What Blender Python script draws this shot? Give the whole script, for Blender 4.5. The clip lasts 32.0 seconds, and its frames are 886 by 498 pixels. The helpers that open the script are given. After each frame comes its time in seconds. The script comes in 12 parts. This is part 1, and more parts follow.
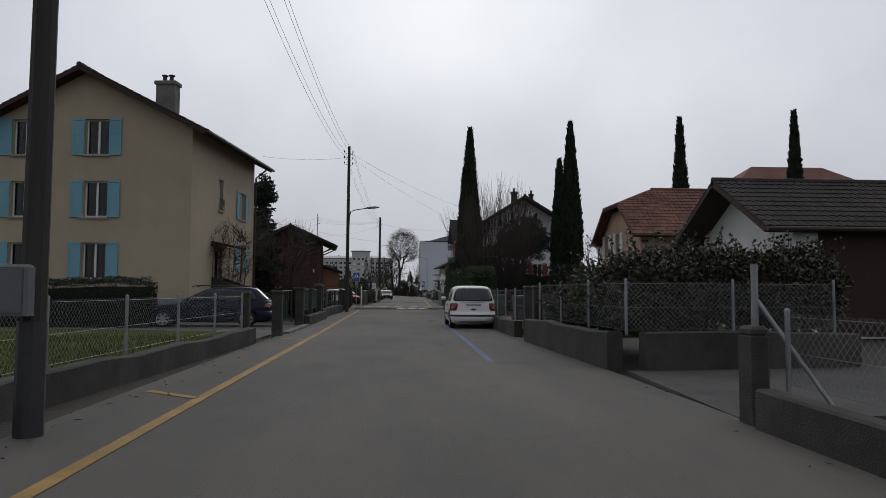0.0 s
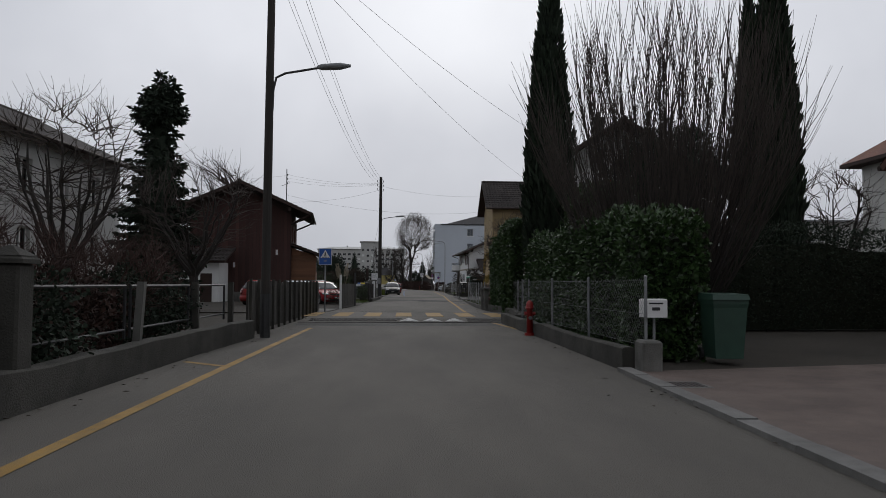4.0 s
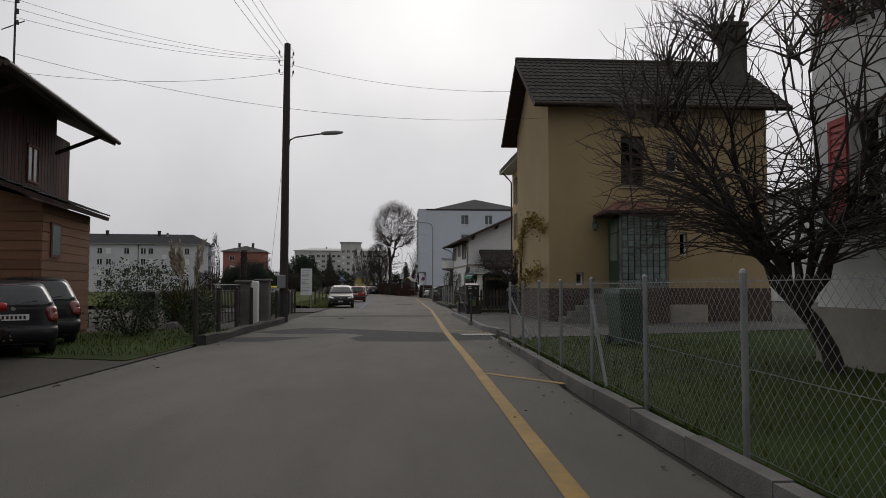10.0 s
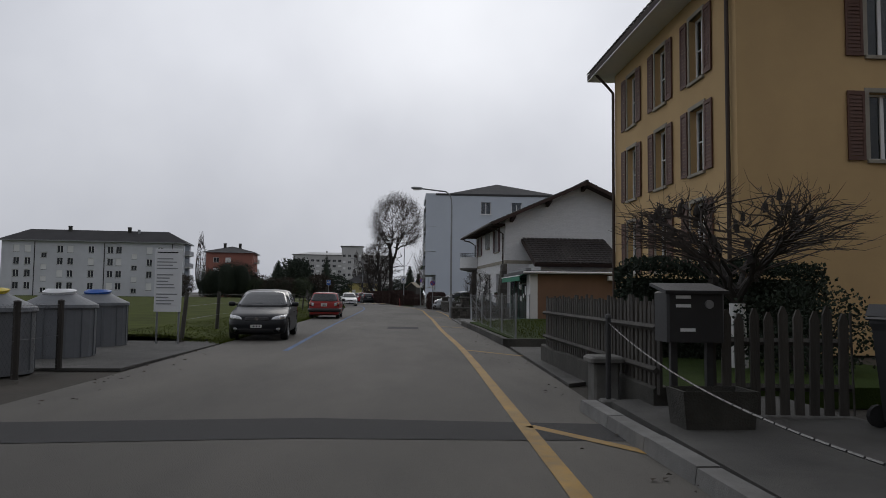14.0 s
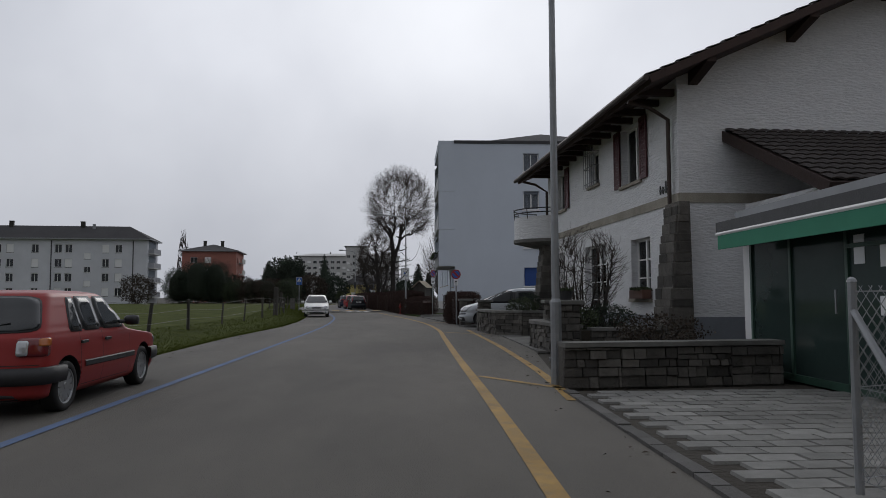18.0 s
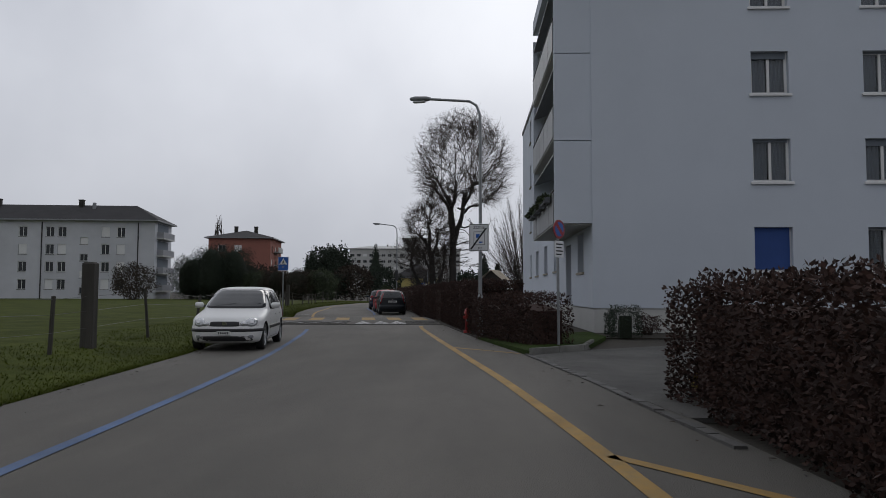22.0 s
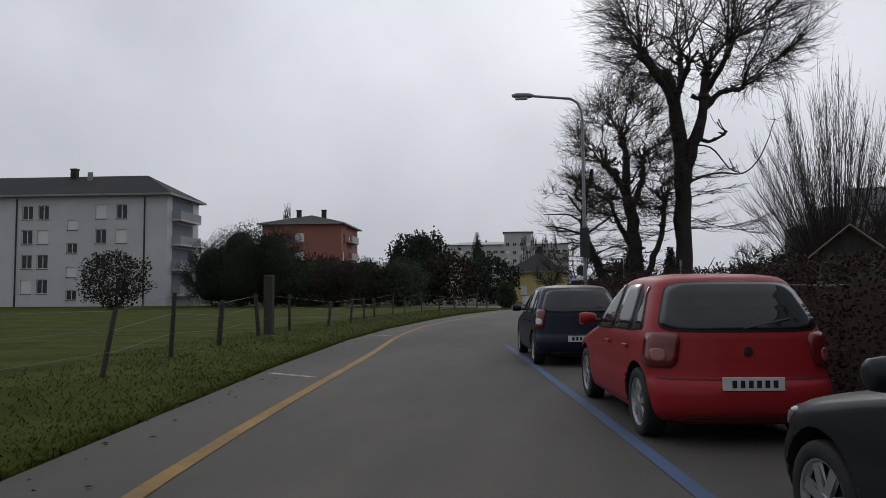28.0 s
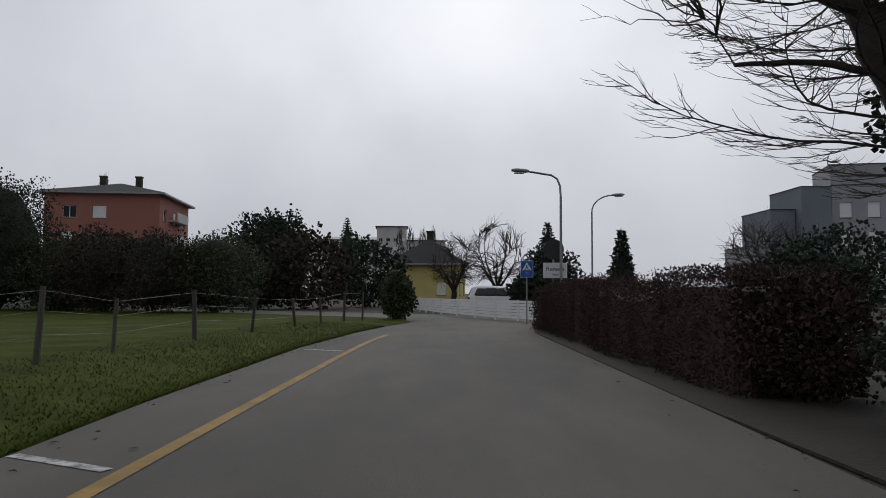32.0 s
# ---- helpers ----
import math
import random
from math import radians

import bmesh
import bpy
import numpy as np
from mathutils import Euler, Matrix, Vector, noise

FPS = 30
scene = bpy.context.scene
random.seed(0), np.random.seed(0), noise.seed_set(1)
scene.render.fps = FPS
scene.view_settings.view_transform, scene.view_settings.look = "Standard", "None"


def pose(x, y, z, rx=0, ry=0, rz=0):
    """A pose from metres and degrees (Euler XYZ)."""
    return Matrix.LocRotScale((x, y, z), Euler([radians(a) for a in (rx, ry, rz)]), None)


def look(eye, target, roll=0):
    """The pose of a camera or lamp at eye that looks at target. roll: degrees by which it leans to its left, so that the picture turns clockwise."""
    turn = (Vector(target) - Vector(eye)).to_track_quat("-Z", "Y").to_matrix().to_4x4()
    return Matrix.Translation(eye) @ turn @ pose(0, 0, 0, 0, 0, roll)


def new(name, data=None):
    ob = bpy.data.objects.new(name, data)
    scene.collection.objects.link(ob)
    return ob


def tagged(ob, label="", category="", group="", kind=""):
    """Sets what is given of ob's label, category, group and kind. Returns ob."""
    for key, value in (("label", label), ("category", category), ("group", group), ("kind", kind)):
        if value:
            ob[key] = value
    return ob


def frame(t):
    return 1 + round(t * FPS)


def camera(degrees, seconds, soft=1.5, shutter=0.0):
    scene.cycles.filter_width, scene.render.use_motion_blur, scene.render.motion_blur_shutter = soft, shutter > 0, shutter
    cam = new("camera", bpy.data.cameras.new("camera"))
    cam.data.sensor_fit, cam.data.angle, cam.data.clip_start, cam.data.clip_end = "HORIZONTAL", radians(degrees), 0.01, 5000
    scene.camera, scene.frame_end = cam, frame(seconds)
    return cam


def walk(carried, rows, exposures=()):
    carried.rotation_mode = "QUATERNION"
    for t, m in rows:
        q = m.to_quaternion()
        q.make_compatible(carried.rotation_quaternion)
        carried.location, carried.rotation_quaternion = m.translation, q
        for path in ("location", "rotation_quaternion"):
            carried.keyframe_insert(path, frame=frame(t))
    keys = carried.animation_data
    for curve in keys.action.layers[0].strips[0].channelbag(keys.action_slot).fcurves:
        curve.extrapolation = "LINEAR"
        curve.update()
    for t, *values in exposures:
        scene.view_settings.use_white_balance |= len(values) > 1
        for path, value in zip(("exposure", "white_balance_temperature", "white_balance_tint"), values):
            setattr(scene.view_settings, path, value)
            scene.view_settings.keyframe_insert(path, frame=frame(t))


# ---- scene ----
cam = camera(63.0, 32.0, 0.55)
PATH = [
    (0, (-1.261, 6.454, 1.221), (-1.127, 8.446, 1.337), 0.3),
    (0.5, (-1.158, 9.659, 1.215), (-1.038, 11.652, 1.333), 0.2),
    (1, (-1.073, 12.89, 1.211), (-0.97, 14.884, 1.323), 0.3),
    (1.5, (-0.978, 16.047, 1.197), (-0.884, 18.042, 1.308), 0.3),
    (2, (-0.937, 19.306, 1.21), (-0.848, 21.301, 1.317), 0.2),
    (2.5, (-1.091, 22.633, 1.209), (-0.998, 24.628, 1.314), -0.0),
    (3, (-0.968, 25.691, 1.186), (-0.883, 27.687, 1.291), -0.1),
    (3.5, (-0.928, 28.915, 1.21), (-0.842, 30.911, 1.31), -0.3),
    (4, (-0.892, 32.105, 1.192), (-0.79, 34.1, 1.288), 0.3),
    (4.5, (-0.761, 35.259, 1.196), (-0.611, 37.251, 1.292), 0.4),
    (6.5, (0.012, 47.124, 1.192), (0.177, 49.115, 1.291), -0.1),
    (7, (0.116, 49.678, 1.186), (0.272, 51.669, 1.29), -0.1),
    (7.5, (0.214, 52.077, 1.194), (0.365, 54.068, 1.311), -0.0),
    (8, (0.255, 54.597, 1.226), (0.406, 56.586, 1.367), -0.7),
    (8.5, (0.411, 57.102, 1.215), (0.562, 59.088, 1.402), -0.2),
    (9, (0.548, 59.553, 1.219), (0.698, 61.544, 1.338), -0.1),
    (9.5, (0.625, 61.87, 1.206), (0.776, 63.863, 1.264), -0.1),
    (10, (0.725, 64.282, 1.179), (0.865, 66.274, 1.285), -0.0),
    (10.5, (0.796, 66.771, 1.182), (0.915, 68.764, 1.294), 0.3),
    (11, (0.776, 69.488, 1.183), (0.877, 71.481, 1.303), 0.1),
    (11.5, (0.799, 72.358, 1.188), (0.894, 74.352, 1.313), -0.3),
    (12, (0.837, 75.311, 1.193), (0.932, 77.305, 1.324), -0.6),
    (12.5, (0.868, 78.289, 1.199), (0.961, 80.283, 1.319), -0.5),
    (13, (0.97, 81.443, 1.17), (1.074, 83.437, 1.291), -0.0),
    (13.5, (1.177, 84.487, 1.189), (1.293, 86.48, 1.318), 0.2),
    (14, (1.303, 87.559, 1.214), (1.43, 89.551, 1.34), 0.6),
    (14.5, (1.475, 90.609, 1.219), (1.608, 92.601, 1.334), 0.1),
    (16.5, (1.876, 104.969, 1.193), (2.011, 106.961, 1.312), 0.0),
    (17, (1.984, 108.421, 1.177), (2.112, 110.414, 1.298), -0.1),
    (17.5, (2.043, 111.91, 1.17), (2.157, 113.903, 1.295), -0.2),
    (18, (2.121, 115.417, 1.177), (2.222, 117.41, 1.309), -0.2),
    (18.5, (2.169, 118.838, 1.213), (2.257, 120.832, 1.348), -0.3),
    (19, (2.188, 122.279, 1.212), (2.27, 124.273, 1.345), -0.1),
    (19.5, (2.229, 125.748, 1.203), (2.304, 127.743, 1.334), 0.1),
    (20, (2.237, 129.29, 1.214), (2.296, 131.285, 1.352), 0.1),
    (20.5, (2.199, 132.886, 1.215), (2.236, 134.882, 1.348), 0.3),
    (21, (2.11, 136.603, 1.205), (2.118, 138.599, 1.33), 0.2),
    (21.5, (1.943, 140.325, 1.2), (1.917, 142.321, 1.319), 0.0),
    (22, (1.724, 144.063, 1.198), (1.656, 146.058, 1.319), 0.2),
    (22.5, (1.404, 147.808, 1.186), (1.289, 149.801, 1.304), 0.2),
    (23, (0.967, 151.422, 1.194), (0.806, 153.412, 1.305), 0.0),
    (23.5, (0.406, 155.266, 1.197), (0.207, 157.253, 1.304), -0.2),
    (24, (-0.165, 159.156, 1.198), (-0.407, 161.138, 1.309), 0.0),
    (24.5, (-0.793, 162.73, 1.202), (-1.074, 164.707, 1.317), 0.1),
    (25, (-1.382, 165.897, 1.206), (-1.683, 167.871, 1.324), -0.3),
    (25.5, (-1.903, 168.784, 1.202), (-2.215, 170.756, 1.323), -0.1),
    (27.5, (-4.044, 179.635, 1.196), (-4.368, 181.608, 1.256), -0.2),
    (28, (-4.654, 182.471, 1.208), (-4.981, 184.441, 1.332), -0.4),
    (28.5, (-5.168, 185.51, 1.178), (-5.504, 187.478, 1.299), -0.0),
    (29, (-5.879, 188.801, 1.199), (-6.213, 190.769, 1.33), -0.5),
    (29.5, (-6.515, 192.071, 1.199), (-6.83, 194.041, 1.334), -0.1),
    (30, (-7.015, 195.282, 1.195), (-7.28, 197.26, 1.325), 0.3),
    (30.5, (-7.317, 198.538, 1.193), (-7.51, 200.525, 1.319), 0.3),
    (31, (-7.516, 201.921, 1.22), (-7.628, 203.914, 1.341), 0.1),
    (31.5, (-7.598, 205.034, 1.207), (-7.635, 207.03, 1.325), -0.0),
    (32, (-7.638, 208.031, 1.203), (-7.608, 210.027, 1.325), 0.3),
]
PLAN = 1.08
LIGHT = [(0, 0.0, 6500, 10), (4.5, 0.02, 6550, 10), (7, 0.2, 7000, 10), (10, 0.12, 6950, 10), (12, 0.1, 6750, 10), (14, 0.0, 6500, 10), (22, 0.03, 6450, 10), (32, 0.03, 6500, 10)]
walk(cam, [(t, look(PLAN * Vector(eye), PLAN * Vector(target), roll)) for t, eye, target, roll in PATH], LIGHT)

# ---- light ----
import collections

SUN_YAW, SUN_UP = 4.0, 24.0
world = bpy.data.worlds.new("overcast_sky")
scene.world = world
world.use_nodes = True
wn, wl = world.node_tree.nodes, world.node_tree.links
wn.clear()
w_out, w_bg = wn.new("ShaderNodeOutputWorld"), wn.new("ShaderNodeBackground")
w_sky = wn.new("ShaderNodeTexSky")
w_sky.sky_type, w_sky.sun_disc = "NISHITA", False
w_sky.sun_elevation, w_sky.sun_rotation = radians(SUN_UP), radians(SUN_YAW)
w_sky.air_density, w_sky.dust_density, w_sky.ozone_density = 1.0, 6.0, 1.5
w_grey = wn.new("ShaderNodeHueSaturation")
w_grey.inputs["Saturation"].default_value = 0.25
w_tc, w_noise = wn.new("ShaderNodeTexCoord"), wn.new("ShaderNodeTexNoise")
w_noise.inputs["Scale"].default_value, w_noise.inputs["Detail"].default_value = 2.2, 5.0
w_ramp = wn.new("ShaderNodeValToRGB")
w_ramp.color_ramp.elements[0].position, w_ramp.color_ramp.elements[0].color = 0.35, (5.0, 5.2, 5.75, 1)
w_ramp.color_ramp.elements[1].position, w_ramp.color_ramp.elements[1].color = 0.68, (6.6, 6.8, 7.35, 1)
w_dot = wn.new("ShaderNodeVectorMath")
w_dot.operation = "DOT_PRODUCT"
sun_way = Vector((math.sin(radians(SUN_YAW)) * math.cos(radians(SUN_UP)), math.cos(radians(SUN_YAW)) * math.cos(radians(SUN_UP)), math.sin(radians(SUN_UP))))
w_dot.inputs[1].default_value = sun_way
w_glow = wn.new("ShaderNodeValToRGB")
w_glow.color_ramp.elements[0].position, w_glow.color_ramp.elements[0].color = 0.86, (0, 0, 0, 1)
w_glow.color_ramp.elements[1].position, w_glow.color_ramp.elements[1].color = 0.9995, (2.6, 2.6, 2.55, 1)
w_mid = w_glow.color_ramp.elements.new(0.975)
w_mid.color = (0.9, 0.9, 0.92, 1)
w_mix, w_add = wn.new("ShaderNodeMixRGB"), wn.new("ShaderNodeMixRGB")
w_mix.inputs[0].default_value = 0.994
w_add.blend_type, w_add.inputs[0].default_value = "ADD", 1.0
wl.new(w_sky.outputs[0], w_grey.inputs["Color"])
wl.new(w_tc.outputs["Generated"], w_noise.inputs["Vector"])
wl.new(w_tc.outputs["Generated"], w_dot.inputs[0])
wl.new(w_noise.outputs["Fac"], w_ramp.inputs[0])
wl.new(w_dot.outputs["Value"], w_glow.inputs[0])
wl.new(w_grey.outputs[0], w_mix.inputs[1])
wl.new(w_ramp.outputs[0], w_mix.inputs[2])
w_side = wn.new("ShaderNodeMapRange")
w_side.inputs["From Min"].default_value, w_side.inputs["From Max"].default_value = -0.6, 0.8
w_side.inputs["To Min"].default_value, w_side.inputs["To Max"].default_value = 0.62, 1.03
w_dim = wn.new("ShaderNodeMixRGB")
w_dim.blend_type, w_dim.inputs[0].default_value = "MULTIPLY", 1.0
wl.new(w_dot.outputs["Value"], w_side.inputs["Value"])
wl.new(w_mix.outputs[0], w_dim.inputs[1])
wl.new(w_side.outputs[0], w_dim.inputs[2])
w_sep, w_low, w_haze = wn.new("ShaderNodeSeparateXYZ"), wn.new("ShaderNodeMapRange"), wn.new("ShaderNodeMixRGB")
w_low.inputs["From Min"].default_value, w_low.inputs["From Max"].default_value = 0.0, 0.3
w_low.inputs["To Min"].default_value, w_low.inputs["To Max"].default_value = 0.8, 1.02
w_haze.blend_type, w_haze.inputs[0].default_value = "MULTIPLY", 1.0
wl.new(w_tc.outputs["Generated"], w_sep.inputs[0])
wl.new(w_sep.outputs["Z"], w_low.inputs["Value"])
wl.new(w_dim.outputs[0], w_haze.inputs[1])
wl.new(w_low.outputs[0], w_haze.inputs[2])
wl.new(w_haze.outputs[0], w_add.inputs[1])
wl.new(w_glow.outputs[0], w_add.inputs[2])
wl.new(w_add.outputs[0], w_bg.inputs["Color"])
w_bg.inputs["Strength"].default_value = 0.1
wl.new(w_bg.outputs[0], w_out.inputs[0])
sun = new("sun", bpy.data.lights.new("sun", "SUN"))
sun.data.energy, sun.data.angle, sun.data.color = 0.3, radians(25), (1.0, 0.97, 0.92)
sun.matrix_world = look((0, 0, 60), Vector((0, 0, 60)) - sun_way)


# ---- materials ----
def mat(name, col, rough=0.8, col2=None, scale=3.0, mixed=0.5, bump=0.0, bscale=40.0, metal=0.0, spec=0.5, stain=0.0, vary=0.0, coat=0.0, stretch=(1, 1, 1), island=False):
    """Procedural surface: two-scale colour variation, stains, relief; vary: per-object change of value."""
    m = bpy.data.materials.new(name)
    m.use_nodes = True
    n, l = m.node_tree.nodes, m.node_tree.links
    bs = n["Principled BSDF"]
    bs.inputs["Roughness"].default_value, bs.inputs["Metallic"].default_value = rough, metal
    bs.inputs["Specular IOR Level"].default_value = spec
    if coat:
        bs.inputs["Coat Weight"].default_value, bs.inputs["Coat Roughness"].default_value = coat, 0.08
    tc, mp = n.new("ShaderNodeTexCoord"), n.new("ShaderNodeMapping")
    mp.inputs["Scale"].default_value = stretch
    l.new(tc.outputs["Object"], mp.inputs[0])
    nz = n.new("ShaderNodeTexNoise")
    nz.inputs["Scale"].default_value, nz.inputs["Detail"].default_value, nz.inputs["Roughness"].default_value = scale, 6.0, 0.62
    l.new(mp.outputs[0], nz.inputs["Vector"])
    rp = n.new("ShaderNodeValToRGB")
    c2 = col2 or tuple(v * 0.78 for v in col)
    rp.color_ramp.elements[0].position, rp.color_ramp.elements[0].color = 0.5 - 0.5 * mixed, (*c2, 1)
    rp.color_ramp.elements[1].position, rp.color_ramp.elements[1].color = 0.5 + 0.3 * mixed, (*col, 1)
    l.new(nz.outputs["Fac"], rp.inputs[0])
    last = rp.outputs[0]
    if stain:
        n2, r2, mx = n.new("ShaderNodeTexNoise"), n.new("ShaderNodeValToRGB"), n.new("ShaderNodeMixRGB")
        n2.inputs["Scale"].default_value, n2.inputs["Detail"].default_value = scale * 0.22, 4.0
        l.new(mp.outputs[0], n2.inputs["Vector"])
        r2.color_ramp.elements[0].position, r2.color_ramp.elements[0].color = 0.35, (1 - stain,) * 3 + (1,)
        r2.color_ramp.elements[1].position, r2.color_ramp.elements[1].color = 0.65, (1, 1, 1, 1)
        l.new(n2.outputs["Fac"], r2.inputs[0])
        mx.blend_type, mx.inputs[0].default_value = "MULTIPLY", 1.0
        l.new(last, mx.inputs[1]), l.new(r2.outputs[0], mx.inputs[2])
        last = mx.outputs[0]
    if vary:
        oi, hs, mr = n.new("ShaderNodeObjectInfo"), n.new("ShaderNodeHueSaturation"), n.new("ShaderNodeMapRange")
        src = oi.outputs["Random"]
        if island:
            src = n.new("ShaderNodeNewGeometry").outputs["Random Per Island"]
        mr.inputs["To Min"].default_value, mr.inputs["To Max"].default_value = 1 - vary, 1 + vary
        l.new(src, mr.inputs["Value"]), l.new(mr.outputs[0], hs.inputs["Value"]), l.new(last, hs.inputs["Color"])
        last = hs.outputs[0]
    l.new(last, bs.inputs["Base Color"])
    if bump:
        nb, bp = n.new("ShaderNodeTexNoise"), n.new("ShaderNodeBump")
        nb.inputs["Scale"].default_value, nb.inputs["Detail"].default_value = bscale, 5.0
        l.new(mp.outputs[0], nb.inputs["Vector"]), l.new(nb.outputs["Fac"], bp.inputs["Height"])
        bp.inputs["Strength"].default_value, bp.inputs["Distance"].default_value = bump, 0.02
        l.new(bp.outputs[0], bs.inputs["Normal"])
    return m


def glass(name, tint=(0.6, 0.65, 0.66), dark=0.5):
    m = bpy.data.materials.new(name)
    m.use_nodes = True
    n, l = m.node_tree.nodes, m.node_tree.links
    n.clear()
    o, mx, tr, gl, fr = (n.new(k) for k in ("ShaderNodeOutputMaterial", "ShaderNodeMixShader", "ShaderNodeBsdfTransparent", "ShaderNodeBsdfGlossy", "ShaderNodeFresnel"))
    tr.inputs[0].default_value = (*(v * dark for v in tint), 1)
    gl.inputs["Roughness"].default_value = 0.03
    fr.inputs[0].default_value = 1.55
    l.new(fr.outputs[0], mx.inputs[0]), l.new(tr.outputs[0], mx.inputs[1]), l.new(gl.outputs[0], mx.inputs[2]), l.new(mx.outputs[0], o.inputs[0])
    return m


ASPHALT = mat("asphalt", (0.142, 0.13, 0.111), 0.85, (0.092, 0.085, 0.074), 1.5, 0.8, 0.7, 160, stain=0.34, stretch=(1.0, 0.28, 1.0))
ASPHALT_OLD = mat("old_asphalt", (0.115, 0.11, 0.102), 0.9, (0.062, 0.06, 0.056), 2.5, 0.8, 0.7, 120, stain=0.35)
ASPHALT_NEW = mat("dark_asphalt_patch", (0.033, 0.032, 0.032), 0.9, (0.024, 0.023, 0.023), 3, 0.8, 0.5, 160, stain=0.15)
YELLOW = mat("worn_yellow_paint", (0.4, 0.225, 0.036), 0.75, (0.23, 0.165, 0.07), 7, 0.55, 0.3, 120, stain=0.3)
BLUE_LINE = mat("worn_blue_paint", (0.06, 0.13, 0.29), 0.8, (0.13, 0.16, 0.22), 4, 0.9, 0.3, 120, stain=0.3)
BLUE_FAINT = mat("worn_off_blue_paint", (0.12, 0.135, 0.165), 0.85, (0.125, 0.118, 0.105), 5, 0.9, 0.5, 140, stain=0.3)
WHITE_LINE = mat("worn_white_paint", (0.60, 0.60, 0.585), 0.75, (0.16, 0.155, 0.145), 8, 0.24, 0.3, 120, stain=0.25)
GRASS = mat("meadow_grass", (0.082, 0.098, 0.017), 0.95, (0.038, 0.052, 0.011), 3.5, 0.8, 1.0, 22, spec=0.06, stain=0.4)
LAWN = mat("dark_lawn", (0.045, 0.07, 0.015), 0.95, (0.022, 0.038, 0.01), 1.5, 0.8, 0.9, 40, spec=0.1, stain=0.3)
SOIL = mat("dark_soil", (0.05, 0.042, 0.031), 0.95, (0.03, 0.026, 0.02), 2.0, 0.9, 1.0, 20, stain=0.3)
CONCRETE = mat("weathered_concrete", (0.23, 0.225, 0.21), 0.9, (0.09, 0.09, 0.078), 3.5, 0.9, 0.6, 60, stain=0.45)
CONCRETE_DARK = mat("mossy_dark_concrete", (0.085, 0.08, 0.07), 0.92, (0.026, 0.028, 0.021), 4, 0.9, 0.7, 50, stain=0.5)
KERB = mat("kerb_stone", (0.23, 0.225, 0.215), 0.88, (0.12, 0.12, 0.112), 6, 0.9, 0.5, 80, stain=0.3, vary=0.15)
PAVER = mat("grey_paver", (0.27, 0.265, 0.25), 0.85, (0.17, 0.17, 0.155), 6, 0.9, 0.5, 90, stain=0.3, vary=0.18)
COBBLE = mat("dark_cobble", (0.085, 0.08, 0.075), 0.75, (0.07, 0.07, 0.068), 9, 0.9, 0.6, 70, vary=0.25)
PAVER_DARK = mat("dark_old_paver", (0.115, 0.11, 0.1), 0.85, (0.06, 0.058, 0.052), 6, 0.9, 0.6, 60, stain=0.35, vary=0.18)
PAVER_RED = mat("reddish_paver", (0.15, 0.112, 0.095), 0.85, (0.1, 0.08, 0.07), 6, 0.9, 0.5, 90, stain=0.3, vary=0.18)
PLASTER_BEIGE = mat("beige_render", (0.47, 0.395, 0.29), 0.92, (0.40, 0.335, 0.245), 1.2, 0.8, 0.35, 150, stain=0.12)
PLASTER_PINK = mat("pink_render", (0.50, 0.35, 0.25), 0.92, (0.43, 0.30, 0.22), 1.2, 0.8, 0.35, 150, stain=0.12)
PLASTER_WHITE = mat("white_render", (0.78, 0.78, 0.775), 0.9, (0.68, 0.68, 0.675), 1.2, 0.8, 0.4, 90, stain=0.12)
PLASTER_YELLOW = mat("ochre_render", (0.40, 0.30, 0.165), 0.92, (0.33, 0.25, 0.14), 1.0, 0.8, 0.35, 150, stain=0.15)
PLASTER_ORANGE = mat("warm_yellow_render", (0.58, 0.40, 0.195), 0.92, (0.50, 0.345, 0.17), 1.0, 0.8, 0.35, 150, stain=0.12)
PLASTER_BLUE = mat("pale_blue_render", (0.60, 0.645, 0.71), 0.9, (0.555, 0.6, 0.665), 0.6, 0.8, 0.25, 150, stain=0.06)
PLASTER_PALE = mat("pale_grey_render", (0.58, 0.58, 0.56), 0.9, (0.5, 0.5, 0.48), 0.8, 0.8, 0.25, 100, stain=0.1)
PLASTER_GREY = mat("light_grey_render", (0.36, 0.365, 0.385), 0.9, (0.31, 0.315, 0.335), 0.8, 0.8, 0.25, 100, stain=0.12)
PLASTER_COOL = mat("cool_white_render", (0.62, 0.63, 0.66), 0.9, (0.54, 0.55, 0.58), 0.8, 0.8, 0.25, 100, stain=0.1)
PLASTER_SLATE = mat("blue_grey_render", (0.2, 0.225, 0.26), 0.9, (0.175, 0.2, 0.23), 0.8, 0.8, 0.25, 100, stain=0.12)
PLASTER_RED = mat("terracotta_render", (0.36, 0.15, 0.115), 0.9, (0.31, 0.13, 0.1), 0.8, 0.8, 0.25, 100, stain=0.1)
PLASTER_LEMON = mat("lemon_render", (0.62, 0.52, 0.2), 0.9, None, 0.8, 0.8, 0.25, 100)
PLINTH_BROWN = mat("dark_brown_plinth", (0.085, 0.055, 0.042), 0.85, (0.055, 0.04, 0.03), 2, 0.8, 0.4, 90, stain=0.2)
PLINTH_GREY = mat("grey_plinth", (0.24, 0.26, 0.29), 0.9, (0.18, 0.195, 0.22), 2, 0.8, 0.4, 90, stain=0.2)
TILE_DARK = mat("dark_roof_tile", (0.052, 0.042, 0.038), 0.92, (0.028, 0.024, 0.023), 2.5, 0.9, 0.5, 60, stain=0.35, vary=0.2, island=True)
TILE_RED = mat("red_roof_tile", (0.21, 0.085, 0.058), 0.85, (0.115, 0.06, 0.045), 2.5, 0.9, 0.5, 60, stain=0.35, vary=0.25, island=True)
